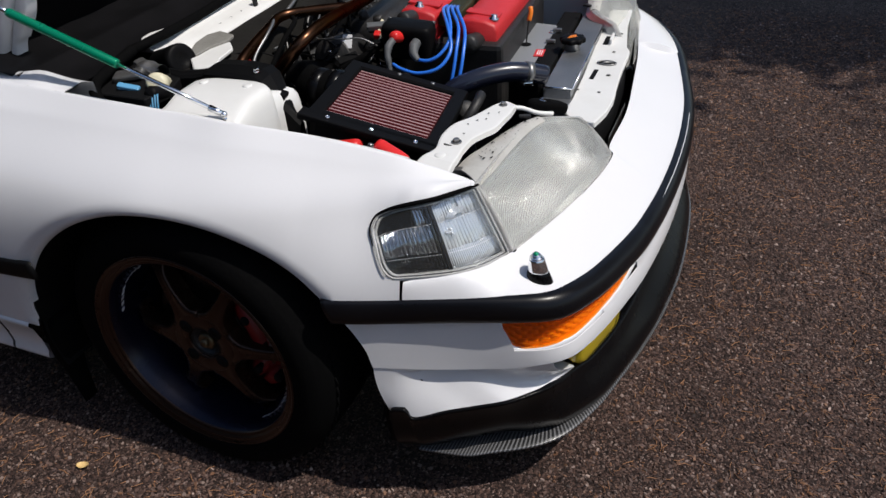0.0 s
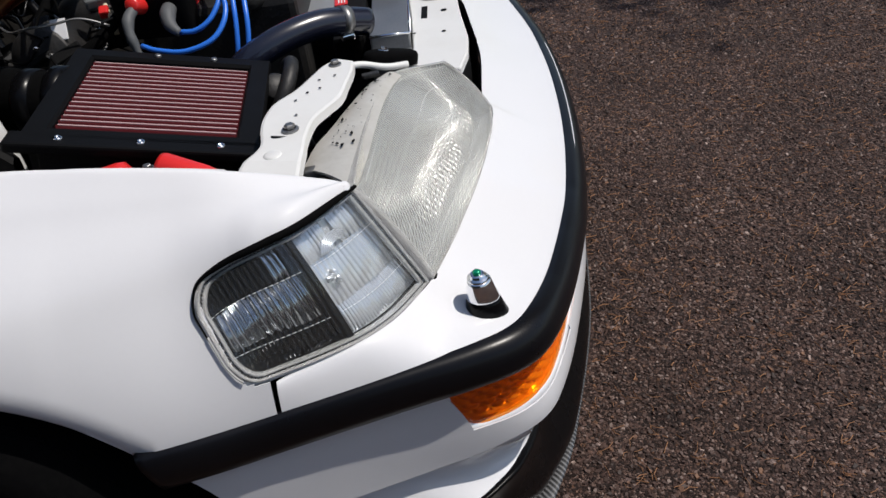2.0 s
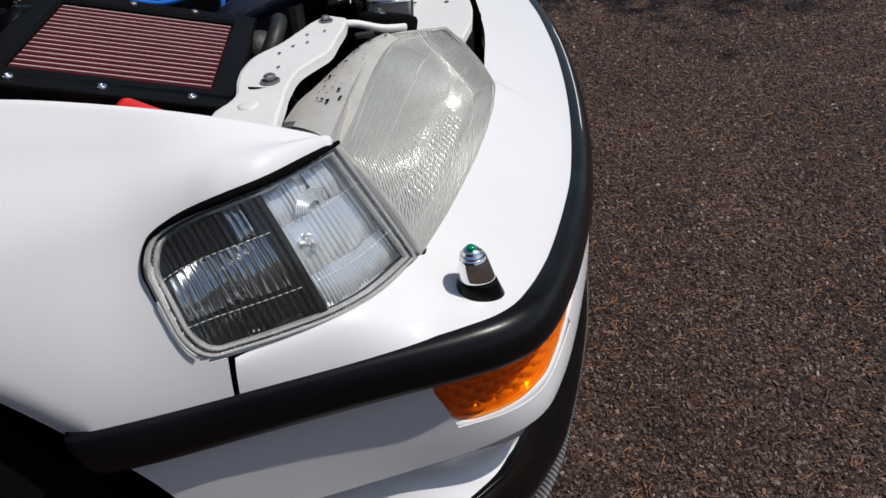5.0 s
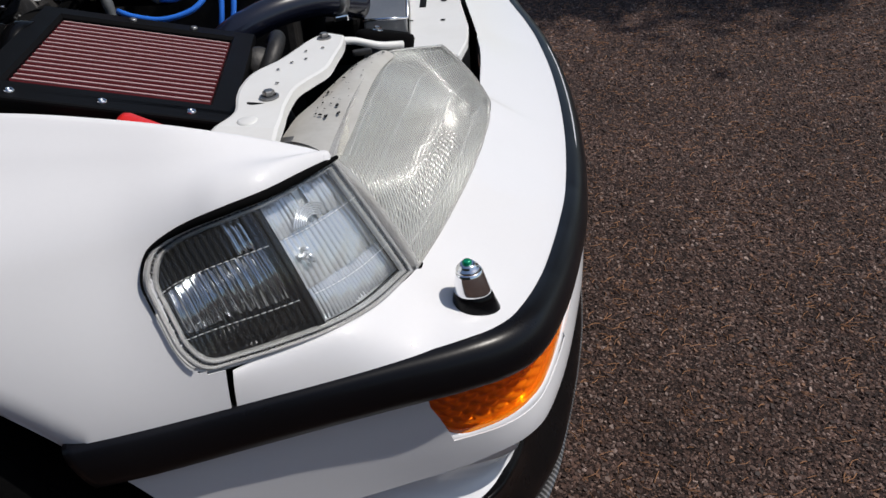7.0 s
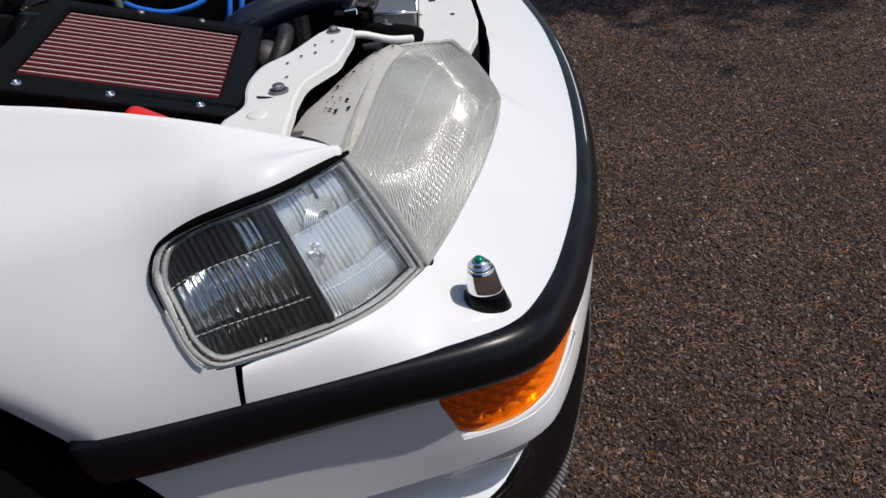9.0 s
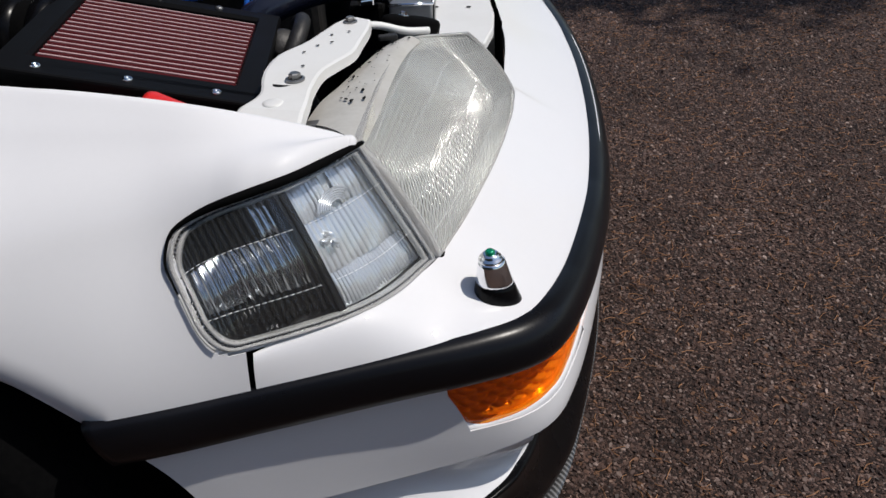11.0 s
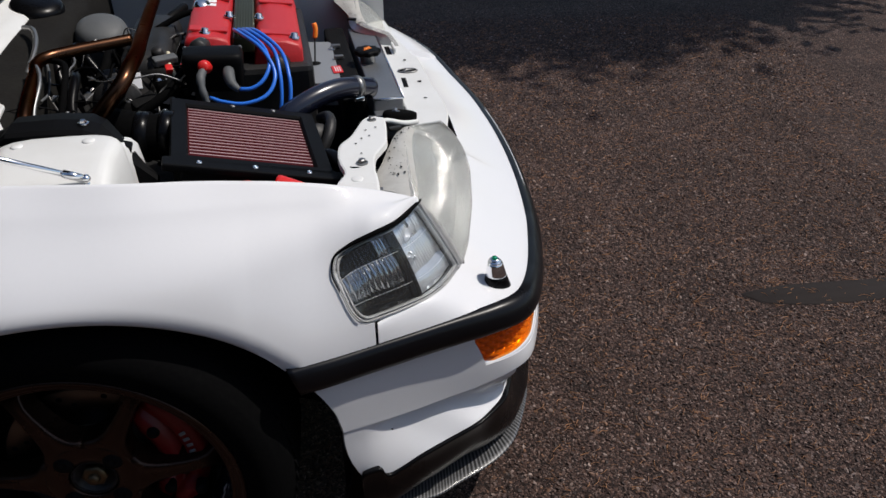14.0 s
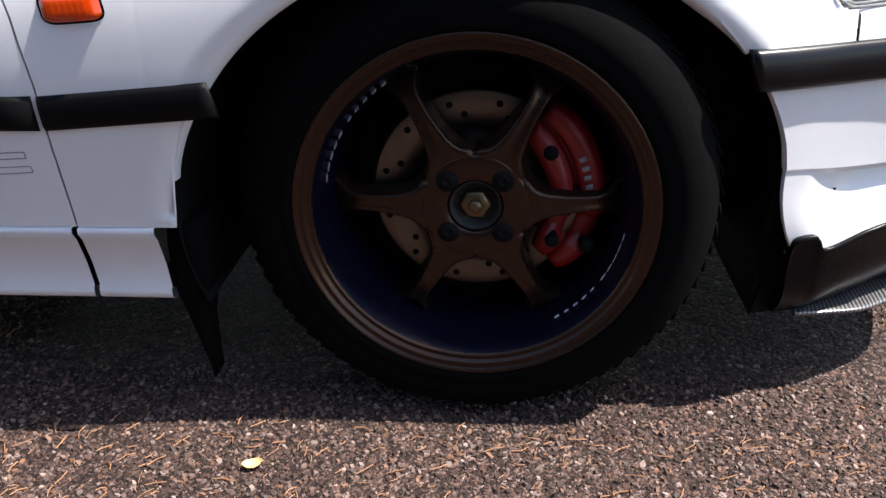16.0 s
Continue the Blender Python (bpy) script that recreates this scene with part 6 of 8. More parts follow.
def build_bay_shell():
    # white strut tower and inner wing
    rows = []
    xs = [-0.100, -0.097, -0.093, -0.086, -0.074, -0.05, 0.0, 0.035, 0.050, 0.060, 0.067, 0.072, 0.076, 0.079, 0.082, 0.084]
    tops = [0.64, 0.678, 0.692, 0.6990, 0.7015, 0.7030, 0.7045, 0.7055, 0.7055, 0.7050, 0.7035, 0.700, 0.692, 0.675, 0.640, 0.55]
    ins = [0.262, 0.272, 0.280, 0.286, 0.291, 0.296, 0.297, 0.295, 0.291, 0.287, 0.283, 0.279, 0.275, 0.270, 0.264, 0.25]
    for x, t, i in zip(xs, tops, ins):
        prof = [(0.125, min(t, 0.690) - 0.034), (0.150, min(t, 0.695) - 0.016), (0.185, t - 0.012), (0.215, t - 0.002), (i - 0.016, t), (i - 0.007, t - 0.002), (i - 0.002, t - 0.008), (i, t - 0.02), (i + 0.006, t - 0.06), (i + 0.010, t - 0.18), (i + 0.010, t - 0.30)]
        rows.append([(x, y, z) for y, z in prof])
    bm = bmesh.new()
    sheet(bm, rows)
    # lower shoulder on its inner side
    shoulder = []
    for x, t in ((-0.03, 0.60), (-0.025, 0.652), (-0.01, 0.664), (0.02, 0.668), (0.05, 0.668), (0.064, 0.666), (0.072, 0.658), (0.076, 0.63), (0.078, 0.56)):
        t += 0.010
        shoulder.append([(x, 0.276, t + 0.012), (x, 0.300, t + 0.006), (x, 0.318, t + 0.001), (x, 0.345, t - 0.003), (x, 0.354, t - 0.008), (x, 0.358, t - 0.02), (x, 0.362, t - 0.10)])
    sheet(bm, shoulder)
    tower = part("strut_tower", bm, "bay", car, "off-white painted strut tower")
    thicken(tower, 0.0015, 1)
    for x, y, z in ((-0.062, 0.264, 0.7022), (0.034, 0.264, 0.7055)):
        lathe("tower_plug", [(0.0085, -0.001), (0.009, 0.001), (0.0075, 0.0028), (0.003, 0.0034), (0.0004, 0.0034)], upright(x, y, z), "bay", tower, 20)
    bolt(frame_at((0.045, 0.330, 0.6795), (0, 0, 1), (1, 0.3, 0)), 0.004, tower)
    # inner wing ahead of the tower, and the gutter under the wing edge
    bm = bmesh.new()
    rows = []
    for x in np.linspace(-0.45, 0.37, 30):
        ey, ez = at_x(x, EDGE_Y), at_x(x, EDGE_Z)
        rows.append([(x, ey - 0.001, ez - 0.010), (x, ey + 0.012, ez - 0.022), (x, ey + 0.034, ez - 0.024), (x, ey + 0.040, ez - 0.030), (x, ey + 0.042, max(0.602, ez - 0.10))])
    sheet(bm, rows, keep=lambda i, j: j < 2 or not (-0.16 < rows[i][0][0] < 0.17))
    thicken(part("inner_wing", bm, "bay", car, "off-white inner wing"), 0.0015, 1)
    # dark floor and walls deep in the bay
    bm = bmesh.new()
    sheet(bm, [[(x, y, 0.30) for y in np.linspace(0.27, 1.45, 6)] for x in np.linspace(-0.5, 0.57, 6)])
    # lower black sheet added to stop sunlight coming through under the nose
    sheet(bm, [[(x, y, 0.132) for y in (float(np.interp(x, [0.352, 0.46, 0.54, 0.62, 0.66], [0.075, 0.110, 0.165, 0.215, 0.29])), 0.5, 1.0, 1.40)] for x in (0.352, 0.40, 0.46, 0.54, 0.60, 0.66)])
    part("bay_light_stop", bm, "matte", car, "black bay floor with a sheet added to stop light")
    bm = bmesh.new()
    sheet(bm, [[(x, 1.42 - 0.1 * x, z) for z in (0.3, 0.5, 0.70)] for x in np.linspace(-0.4, 0.5, 6)])
    thicken(part("inner_wing", bm, "bay", car), 0.002)
    bm = bmesh.new()
    sheet(bm, [[(x, 1.40, 0.70), (x, 1.50, 0.71), (x, 1.60, 0.60), (x, 1.63, 0.45), (x, 1.62, 0.3)] for x in np.linspace(-1.4, 0.42, 10)])
    thicken(part("front_wing", bm, "paint", car, "white front wing"), 0.002)
    # bulkhead
    bm = bmesh.new()
    sheet(bm, [[(-0.10 - 0.085 * y, y, 0.32), (-0.10 - 0.085 * y, y, 0.60), (-0.104 - 0.085 * y + 0.004 * math.sin(40 * y), y, 0.655), (-0.115 - 0.085 * y, y, 0.668), (-0.155 - 0.085 * y, y, 0.674 + 0.003 * math.sin(31 * y)), (-0.205 - 0.085 * y, y, 0.676)] for y in np.linspace(0.34, 1.45, 60)])
    part("bulkhead", bm, "bulkhead", car, "dark insulated bulkhead")
    # white scuttle flange with its holes and hook
    rows = []
    for y in np.linspace(0.40, 1.42, 40):
        x0 = -0.198 - 0.085 * y - 0.03 * math.exp(-((y - 0.44) / 0.05) ** 2)
        rows.append([(x0 + 0.002, y, 0.655), (x0, y, 0.676), (x0 - 0.008, y, 0.683), (x0 - 0.03, y, 0.688), (x0 - 0.055, y, 0.694), (x0 - 0.066, y, 0.700), (x0 - 0.070, y, 0.710), (x0 - 0.076, y, 0.710), (x0 - 0.080, y, 0.69)])
    bm = bmesh.new()
    sheet(bm, rows)
    scuttle = part("scuttle_panel", bm, "bay", car, "off-white scuttle panel")
    thicken(scuttle, 0.0015, 1)
    for k in range(5):
        y = 0.60 + 0.045 * k
        lathe("hole", [(0.003, 0.0008), (0.0002, 0.0008)], upright(-0.198 - 0.085 * y - 0.028, y, 0.6885), "matte", scuttle, 10)
    box("bonnet_hook", pose(-0.279, 0.74, 0.698, 0, -8, 0), (0.005, 0.014, 0.024), "dark", scuttle, 0.0015)
    # grey plate stands in for the shaded notch at the scuttle corner
    flat_plate("scuttle_shade_plate", [(-0.224, 0.426), (-0.245, 0.470), (-0.253, 0.519), (-0.239, 0.549), (-0.193, 0.535), (-0.183, 0.502), (-0.196, 0.457), (-0.195, 0.412), (-0.207, 0.403)], 0.692, 0.008, "notch_shade", car, "grey plate painted as the shaded notch of the scuttle", 0.002)
    flat_plate("scuttle_corner", [(-0.200, 0.396), (-0.207, 0.421), (-0.206, 0.467), (-0.182, 0.505), (-0.152, 0.472), (-0.142, 0.414), (-0.120, 0.372), (-0.136, 0.359), (-0.160, 0.353)], 0.687, 0.008, "bay", car, "off-white corner panel", 0.002)
    # rubber weather strip and black cowl behind it
    tube("weather_strip", [(-0.262 - 0.085 * y, y, 0.716 + 0.004 * math.sin(9 * y)) for y in np.linspace(0.34, 1.42, 30)], 0.010, "rubber", car, label="black rubber weather strip")
    tube("weather_strip", [(-0.291, 0.34, 0.716), (-0.284, 0.30, 0.712), (-0.278, 0.25, 0.705), (-0.268, 0.205, 0.695), (-0.245, 0.185, 0.680), (-0.22, 0.185, 0.66)], 0.011, "rubber", car, n=16)
    rows = []
    for y in np.linspace(0.14, 1.45, 30):
        off = -0.085 * y
        rows.append([(-0.268 + off, y, 0.705), (-0.30 + off, y, 0.706), (-0.335 + off, y, 0.712), (-0.36 + off, y, 0.728), (-0.368 + off, y, 0.731), (-0.376 + off, y, 0.727), (-0.42 + off, y, 0.735), (-0.52 + off, y, 0.765), (-0.66 + off, y, 0.815)])
    bm = bmesh.new()
    sheet(bm, rows)
    part("cowl", bm, "lining", car, "black plastic cowl below the windscreen")
    # black sheet added to darken the gap between cowl and wing
    bm = bmesh.new()
    sheet(bm, [[(x, 0.10, 0.62), (x, 0.12, 0.60), (x, 0.30, 0.60), (x, 0.60, 0.60)] for x in np.linspace(-0.95, -0.25, 6)])
    part("cowl_gap_floor", bm, "matte", car)
    # white wing rail between cowl and wing edge
    bm = bmesh.new()
    sheet(bm, [[(x, at_x(x, EDGE_Y) - 0.002, at_x(x, EDGE_Z) - 0.004), (x, 0.160, at_x(x, EDGE_Z) - 0.002 + 0.012 * math.exp(-((x + 0.33) / 0.05) ** 2)), (x, 0.185, 0.715), (x, 0.19, 0.66)] for x in np.linspace(-0.80, -0.245, 30)])
    part("wing_rail", bm, "paint", car)


build_bay_shell()


def build_bonnet():
    bon = new("bonnet")
    bon.parent = car
    bon["label"] = "raised white bonnet with a black underside"
    a = radians(60.0)
    d = Vector((math.cos(a), 0, math.sin(a)))
    nrm = Vector((math.sin(a), 0, -math.cos(a)))
    base = Vector((-0.517, 0, 0.694))

    def at(u, y, off):
        p = base + d * u + nrm * off
        return (p.x - 0.085 * (y - 0.205), y, p.z)
    us = np.linspace(-0.10, 0.82, 16)
    ys = np.linspace(0.190, 1.40, 24)
    bm = bmesh.new()
    sheet(bm, [[at(u, y, -0.014 * math.sin((y - 0.190) / 1.21 * math.pi)) for y in ys] for u in us])
    edge = [at(u, 0.190, 0) for u in us]
    sheet(bm, [edge, [at(u, 0.189, 0.012) for u in us], [at(u, 0.197, 0.020) for u in us], [at(u, 0.235, 0.020) for u in us], [at(u, 0.241, 0.010) for u in us]])
    sheet(bm, [[at(-0.10, y, 0) for y in ys], [at(-0.104, y, 0.012) for y in ys], [at(-0.10, y, 0.02) for y in ys], [at(0.04, y, 0.02) for y in ys]])
    part("bonnet_skin", bm, "paint", bon, "white bonnet skin and rim")
    bm = bmesh.new()
    rows = []
    for u in np.linspace(0.03, 0.80, 30):
        rows.append([at(u, y, 0.014 + 0.006 * math.exp(-((u - 0.17 - 0.18 * (y - 0.2)) / 0.012) ** 2) + 0.003 * math.sin(14 * y + 9 * u)) for y in np.linspace(0.235, 1.38, 40)])
    sheet(bm, rows)
    part("bonnet_lining", bm, "lining", bon, "black bonnet underside with a pressed crease")
    bm = bmesh.new()
    rows = []
    for u in np.linspace(-0.12, 0.30, 50):
        wv = 0.004 * math.sin(u * 46) * (u > 0.05) + (0.006 if u > 0.11 else 0.0)
        rows.append([at(u, 0.219, 0.022), at(u, 0.209, 0.024), at(u, 0.207, 0.027), at(u, 0.207, 0.038 + wv), at(u, 0.211, 0.041 + wv), at(u, 0.235, 0.041 + wv)])
    sheet(bm, rows)
    hinge = part("hinge", bm, "paint", bon, "white pressed bonnet hinge")
    lathe("hole", [(0.003, 0.0008), (0.0003, 0.0008)], frame_at(at(0.05, 0.2065, 0.036), (1, 0, 0), (0, 0, 1)), "matte", bon, 10)
    # gas strut
    st = new("gas_strut")
    st.parent = car
    st["label"] = "green anodised gas strut with a chrome rod"
    p0, p1 = Vector((0.053, 0.166, 0.696)), Vector((-0.878, 0.104, 1.055))
    w = (p1 - p0).normalized()
    tube("strut_rod", [p0, p0 + w * 0.24], 0.0040, "chrome", st, label="polished chrome rod")
    bm = bmesh.new()
    tube_into(bm, [p0 + w * 0.206, p0 + w * 0.208, p0 + w * 0.30, p0 + w * 0.42, p0 + w * 0.425], [0.0074, 0.0083, 0.0083, 0.0083, 0.0074], 18, True)
    part("strut_cylinder", bm, "green", st, "green anodised cylinder")
    tube("strut_end", [p0 + w * 0.42, p0 + w * 0.462], 0.0045, "chrome", st)
    bm = bmesh.new()
    bmesh.ops.create_icosphere(bm, subdivisions=2, radius=0.0064, matrix=Matrix.Translation(p0))
    tube_into(bm, [p0 + w * 0.004, p0 + w * 0.028], 0.0055, 12)
    tube_into(bm, [p0, p0 - Vector((0, 0, 0.022))], 0.0042, 10)
    part("ball_end", bm, "chrome", st, "chrome ball joint")


build_bonnet()


def build_screen():
    bm = bmesh.new()
    sheet(bm, [[(-0.60 - 0.62 * u - 0.06 * math.sin(v * math.pi) * 0, 0.16 + 1.26 * v + (0.06 - 0.12 * v) * u, 0.79 + 0.40 * u) for v in np.linspace(0, 1, 10)] for u in np.linspace(0, 1, 10)])
    part("windscreen", bm, "glass", car, "dark tinted windscreen")
    tube("pillar", [(-0.58, 0.13, 0.775), (-0.9, 0.16, 0.98), (-1.25, 0.20, 1.2)], 0.022, "paint", car, n=12, label="white windscreen pillar")
    bm = bmesh.new()
    tube_into(bm, [(-0.60, 0.22, 0.805), (-0.66, 0.5, 0.845), (-0.70, 0.8, 0.87)], 0.006, 8)
    tube_into(bm, [(-0.55, 0.30, 0.79), (-0.60, 0.42, 0.825)], 0.008, 8)
    part("wiper", bm, "matte", car, "black wiper arm")


build_screen()


def build_air_box():
    ab = new("air_box")
    ab.parent = car
    ab["label"] = "black air box with an exposed red pleated filter"
    c = Vector((0.2285, 0.432, 0.6285))
    m = frame_at(c, (0.185, 0.030, -0.046), (-0.024, 0.2015, 0.0))
    W, D = 0.192, 0.203

    def ring(w, d, z, sh=0.0):
        return [tuple(m @ Vector((sx * w / 2, sy * d / 2 + sh, z))) for sx, sy in ((-1, -1), (1, -1), (1, 1), (-1, 1))]
    bm = bmesh.new()
    sheet(bm, [ring(W - 0.004, D - 0.004, -0.028), ring(W, D, 0.000), ring(W + 0.006, D + 0.006, 0.004), ring(W + 0.050, D + 0.044, 0.004), ring(W + 0.054, D + 0.048, 0.000), ring(W + 0.054, D + 0.048, -0.016)], close_v=True)
    box_into(bm, m @ pose(0.0, -D / 2 - 0.026, -0.002), (W + 0.076, 0.030, 0.012), 0.003)
    part("box_lid", bm, "plastic", ab, "black plastic lid frame", False)
    bm = bmesh.new()
    sheet(bm, [ring(W + 0.040, D + 0.040, -0.012), ring(W + 0.034, D + 0.036, -0.06), ring(W + 0.02, D + 0.02, -0.16)], close_v=True)
    box_into(bm, m @ pose(0.0, -D / 2 - 0.021, -0.05), (W + 0.020, 0.012, 0.08), 0.003)
    part("box_body", bm, "matte", ab, "black plastic box body", False)
    # pleats run along the car; each fold is a ridge under a wire line
    n = 17
    for k in range(n):
        y0 = -D / 2 + D * k / n
        y1 = y0 + D / n
        mid = (y0 + y1) / 2
        bm = bmesh.new()
        h = W / 2
        rows = []
        for x in (-h, h):
            rows.append([tuple(m @ Vector((x, y, z))) for y, z in ((y0, -0.020), (mid - 0.0022, -0.004), (mid - 0.001, -0.0025), (mid + 0.001, -0.0025), (mid + 0.0022, -0.004), (y1, -0.020))])
        sheet(bm, rows)
        part("pleat", bm, "pleat", ab, "" if k else "dark red cotton pleat")
        bm = bmesh.new()
        box_into(bm, m @ pose(0, mid, -0.0019), (W - 0.004, 0.0023, 0.0010), 0, 0)
        part("pleat_wire", bm, "mesh", ab, "" if k else "pinkish wire mesh on the fold", False)
    for x in (-0.082, 0.0, 0.082):
        mm = m @ pose(x, -D / 2 - 0.026, 0.004)
        lathe("screw", [(0.0048, 0), (0.0048, 0.0015), (0.0036, 0.0026), (0.0022, 0.0028), (0.0018, 0.0012), (0.0003, 0.001)], mm, "chrome", ab, 14, "small bright screw")
    for x in (-0.02, 0.05):
        mm = m @ pose(x, D / 2 + 0.012, 0.004)
        lathe("screw", [(0.0044, 0), (0.0044, 0.002), (0.003, 0.003), (0.0003, 0.003)], mm, "steel", ab, 10)
    # red caps below the lid
    for (x, y, z, tx) in ((0.228, 0.262, 0.613, 8), (0.310, 0.262, 0.611, -12)):
        mm = pose(x, y, z, 0, 80 if tx > 0 else 108, tx) @ Matrix.Diagonal((0.95, 0.95, 0.55 if tx > 0 else 0.8, 1))
        lathe("red_cap", [(0.0005, -0.04), (0.015, -0.04), (0.0165, -0.034), (0.0165, 0.02), (0.0150, 0.034), (0.010, 0.040), (0.0005, 0.041)], mm, "redrub", car, 24, "red plastic battery terminal cap")
    bolt(pose(0.270, 0.262, 0.622), 0.0045, car)
    # inlet elbow behind the box, with its clamp
    tube("intake_hose", [(0.112, 0.466, 0.615), (0.09, 0.462, 0.620), (0.05, 0.465, 0.626), (0.0, 0.49, 0.625), (-0.04, 0.56, 0.60), (-0.04, 0.66, 0.56)], 0.038, "rubber", car, n=30, seg=28, label="ribbed black intake hose")
    bm = bmesh.new()
    for k, x in enumerate((0.055, 0.094)):
        tube_into(bm, [(x - 0.011, 0.4635, 0.6250), (x - 0.009, 0.4635, 0.6248), (x + 0.009, 0.4635, 0.6222), (x + 0.011, 0.4635, 0.6220)], [0.0395, 0.0418, 0.0418, 0.0395], 32)
    part("hose_clamp", bm, "gloss", car, "glossy black hose coupler band")


build_air_box()


def build_bracket():
    left = [(0.367, 0.225), (0.372, 0.250), (0.384, 0.282), (0.377, 0.318), (0.374, 0.350), (0.378, 0.385), (0.396, 0.420), (0.407, 0.455), (0.418, 0.490), (0.432, 0.506)]
    right = [(0.432, 0.215), (0.4315, 0.245), (0.430, 0.27), (0.428, 0.293), (0.430, 0.334), (0.440, 0.362), (0.451, 0.390), (0.453, 0.430), (0.4545, 0.466), (0.452, 0.495)]
    a, b = curve_pts(left, 40), curve_pts(right, 40)
    bm = bmesh.new()
    rows = []
    for p, q in zip(a, b):
        y = (p[1] + q[1]) / 2
        z = 0.6255 - 0.003 * abs(y - 0.33) / 0.15 - 0.012 * max(0, (0.25 - y) / 0.05)
        row = [(p[0] - 0.0005, p[1], z - 0.009), (p[0], p[1], z - 0.0005)]
        for u in np.linspace(0.04, 0.96, 8):
            row.append((p[0] * (1 - u) + q[0] * u, p[1] * (1 - u) + q[1] * u, z))
        row += [(q[0], q[1], z - 0.0005), (q[0] + 0.0005, q[1], z - 0.009)]
        rows.append(row)
    sheet(bm, rows)
    br = part("lamp_bracket", bm, "bay", car, "off-white lamp panel bracket", False)
    thicken(br, 0.0015, 1)
    for x, y, z, r in ((0.410, 0.311, 0.6270, 0.0058), (0.432, 0.486, 0.6240, 0.0050)):
        bolt(upright(x, y, z, 0, 0, 20), r, br, "steel")
        lathe("slot", [(r * 2.1, 0.0006), (0.0003, 0.0006)], upright(x - 0.006, y - 0.004, z - 0.0012, 0, 0, 35) @ Matrix.Diagonal((1.25, 0.75, 1, 1)), "matte", br, 16)
    lathe("plug", [(0.0105, 0), (0.0105, 0.0018), (0.007, 0.003), (0.0004, 0.003)], upright(0.401, 0.262, 0.6235), "bay", br, 20, "cream plug")
    for x, y in ((0.402, 0.385), (0.412, 0.405), (0.425, 0.415), (0.420, 0.44), (0.41, 0.345), (0.437, 0.45)):
        lathe("hole", [(0.0019, 0.0009), (0.0003, 0.0009)], upright(x, y, 0.6275 - 0.02 * abs(y - 0.33)), "matte", br, 10)
    # thin return rail towards the radiator panel
    tube("bracket_rail", [(0.447, 0.495, 0.617), (0.462, 0.508, 0.612), (0.49, 0.515, 0.603), (0.515, 0.53, 0.598)], 0.0045, "bay", car, n=12, seg=8)


build_bracket()


def build_radiator():
    # slam panel
    out = [(0.507, 0.635), (0.506, 0.70), (0.495, 0.83), (0.474, 1.02), (0.458, 1.16), (0.445, 1.30), (0.500, 1.32), (0.518, 1.18), (0.548, 1.035), (0.560, 1.01), (0.572, 0.86), (0.576, 0.82), (0.588, 0.72), (0.588, 0.66), (0.578, 0.60), (0.53, 0.605)]
    sp = flat_plate("slam_panel", out, 0.557, 0.014, "bay", car, "off-white radiator slam panel", 0.002)
    z = 0.5578
    flat_plate("slot", [(0.512, 0.815), (0.522, 0.815), (0.520, 0.872), (0.510, 0.872)], z, 0.002, "matte", sp, "", 0)
    flat_plate("slot", [(0.489, 1.035), (0.501, 1.035), (0.497, 1.095), (0.485, 1.095)], z, 0.002, "matte", sp, "", 0)
    for x, y, r in ((0.551, 0.748, 0.0035), (0.505, 0.750, 0.003), (0.548, 0.845, 0.005), (0.527, 0.99, 0.004), (0.515, 1.12, 0.005)):
        lathe("hole", [(r, 0.0003), (0.0003, 0.0003)], upright(x, y, z), "matte", sp, 12)
    lathe("hole", [(0.022, 0.0003), (0.0003, 0.0003)], upright(0.528, 0.915, z) @ Matrix.Diagonal((1.0, 0.62, 1, 1)), "matte", sp, 24)
    bm = bmesh.new()
    tube_into(bm, [(0.528 + 0.021 * math.cos(w), 0.915 + 0.013 * math.sin(w), z + 0.001) for w in np.linspace(0, 6.28, 24)], 0.0018, 6)
    tube_into(bm, [(0.515, 0.905, z), (0.525, 0.912, z + 0.003), (0.542, 0.922, z + 0.001)], 0.003, 8)
    part("latch_loop", bm, "steel", sp, "steel latch loop")
    box("panel_stay", frame_at((0.506, 1.06, 0.566), LAT, (-1, 0, 0)), (0.05, 0.006, 0.012), "bay", car, 0.002)
    bm = bmesh.new()
    sheet(bm, [[(0.578, 0.60, 0.550), (0.580, 0.60, 0.45), (0.575, 0.60, 0.34)], [(0.588, 0.70, 0.550), (0.590, 0.70, 0.45), (0.58, 0.7, 0.34)], [(0.57, 0.90, 0.55), (0.575, 0.9, 0.45), (0.57, 0.9, 0.34)], [(0.50, 1.3, 0.55), (0.505, 1.3, 0.45), (0.5, 1.3, 0.34)]])
    part("panel_front", bm, "matte", car)
    # dark lining in the gap behind the bumper
    bm = bmesh.new()
    sheet(bm, [[(0.602, 0.64, 0.518), (0.594, 0.64, 0.47), (0.585, 0.64, 0.42)], [(0.598, 0.80, 0.518), (0.590, 0.80, 0.47), (0.58, 0.8, 0.42)], [(0.576, 0.98, 0.518), (0.568, 0.98, 0.47), (0.56, 0.98, 0.42)], [(0.505, 1.36, 0.516), (0.50, 1.36, 0.47), (0.49, 1.36, 0.42)]])
    part("bumper_lining", bm, "gloss", car, "black bumper reinforcement in the gap")
    # radiator: aluminium tank, stepped near end, welded seams
    rad = new("radiator")
    rad.parent = car
    rad["label"] = "bare aluminium half-width radiator"
    c0 = Vector((0.476, 0.668, 0.0))
    m = frame_at((c0.x, c0.y, 0.575), LAT, (-1, -0.085, 0))
    bm = bmesh.new()
    box_into(bm, m @ pose(0.285, 0, -0.03), (0.50, 0.060, 0.06), 0.003)
    part("radiator_tank", bm, "alu", rad, "aluminium tank", False)
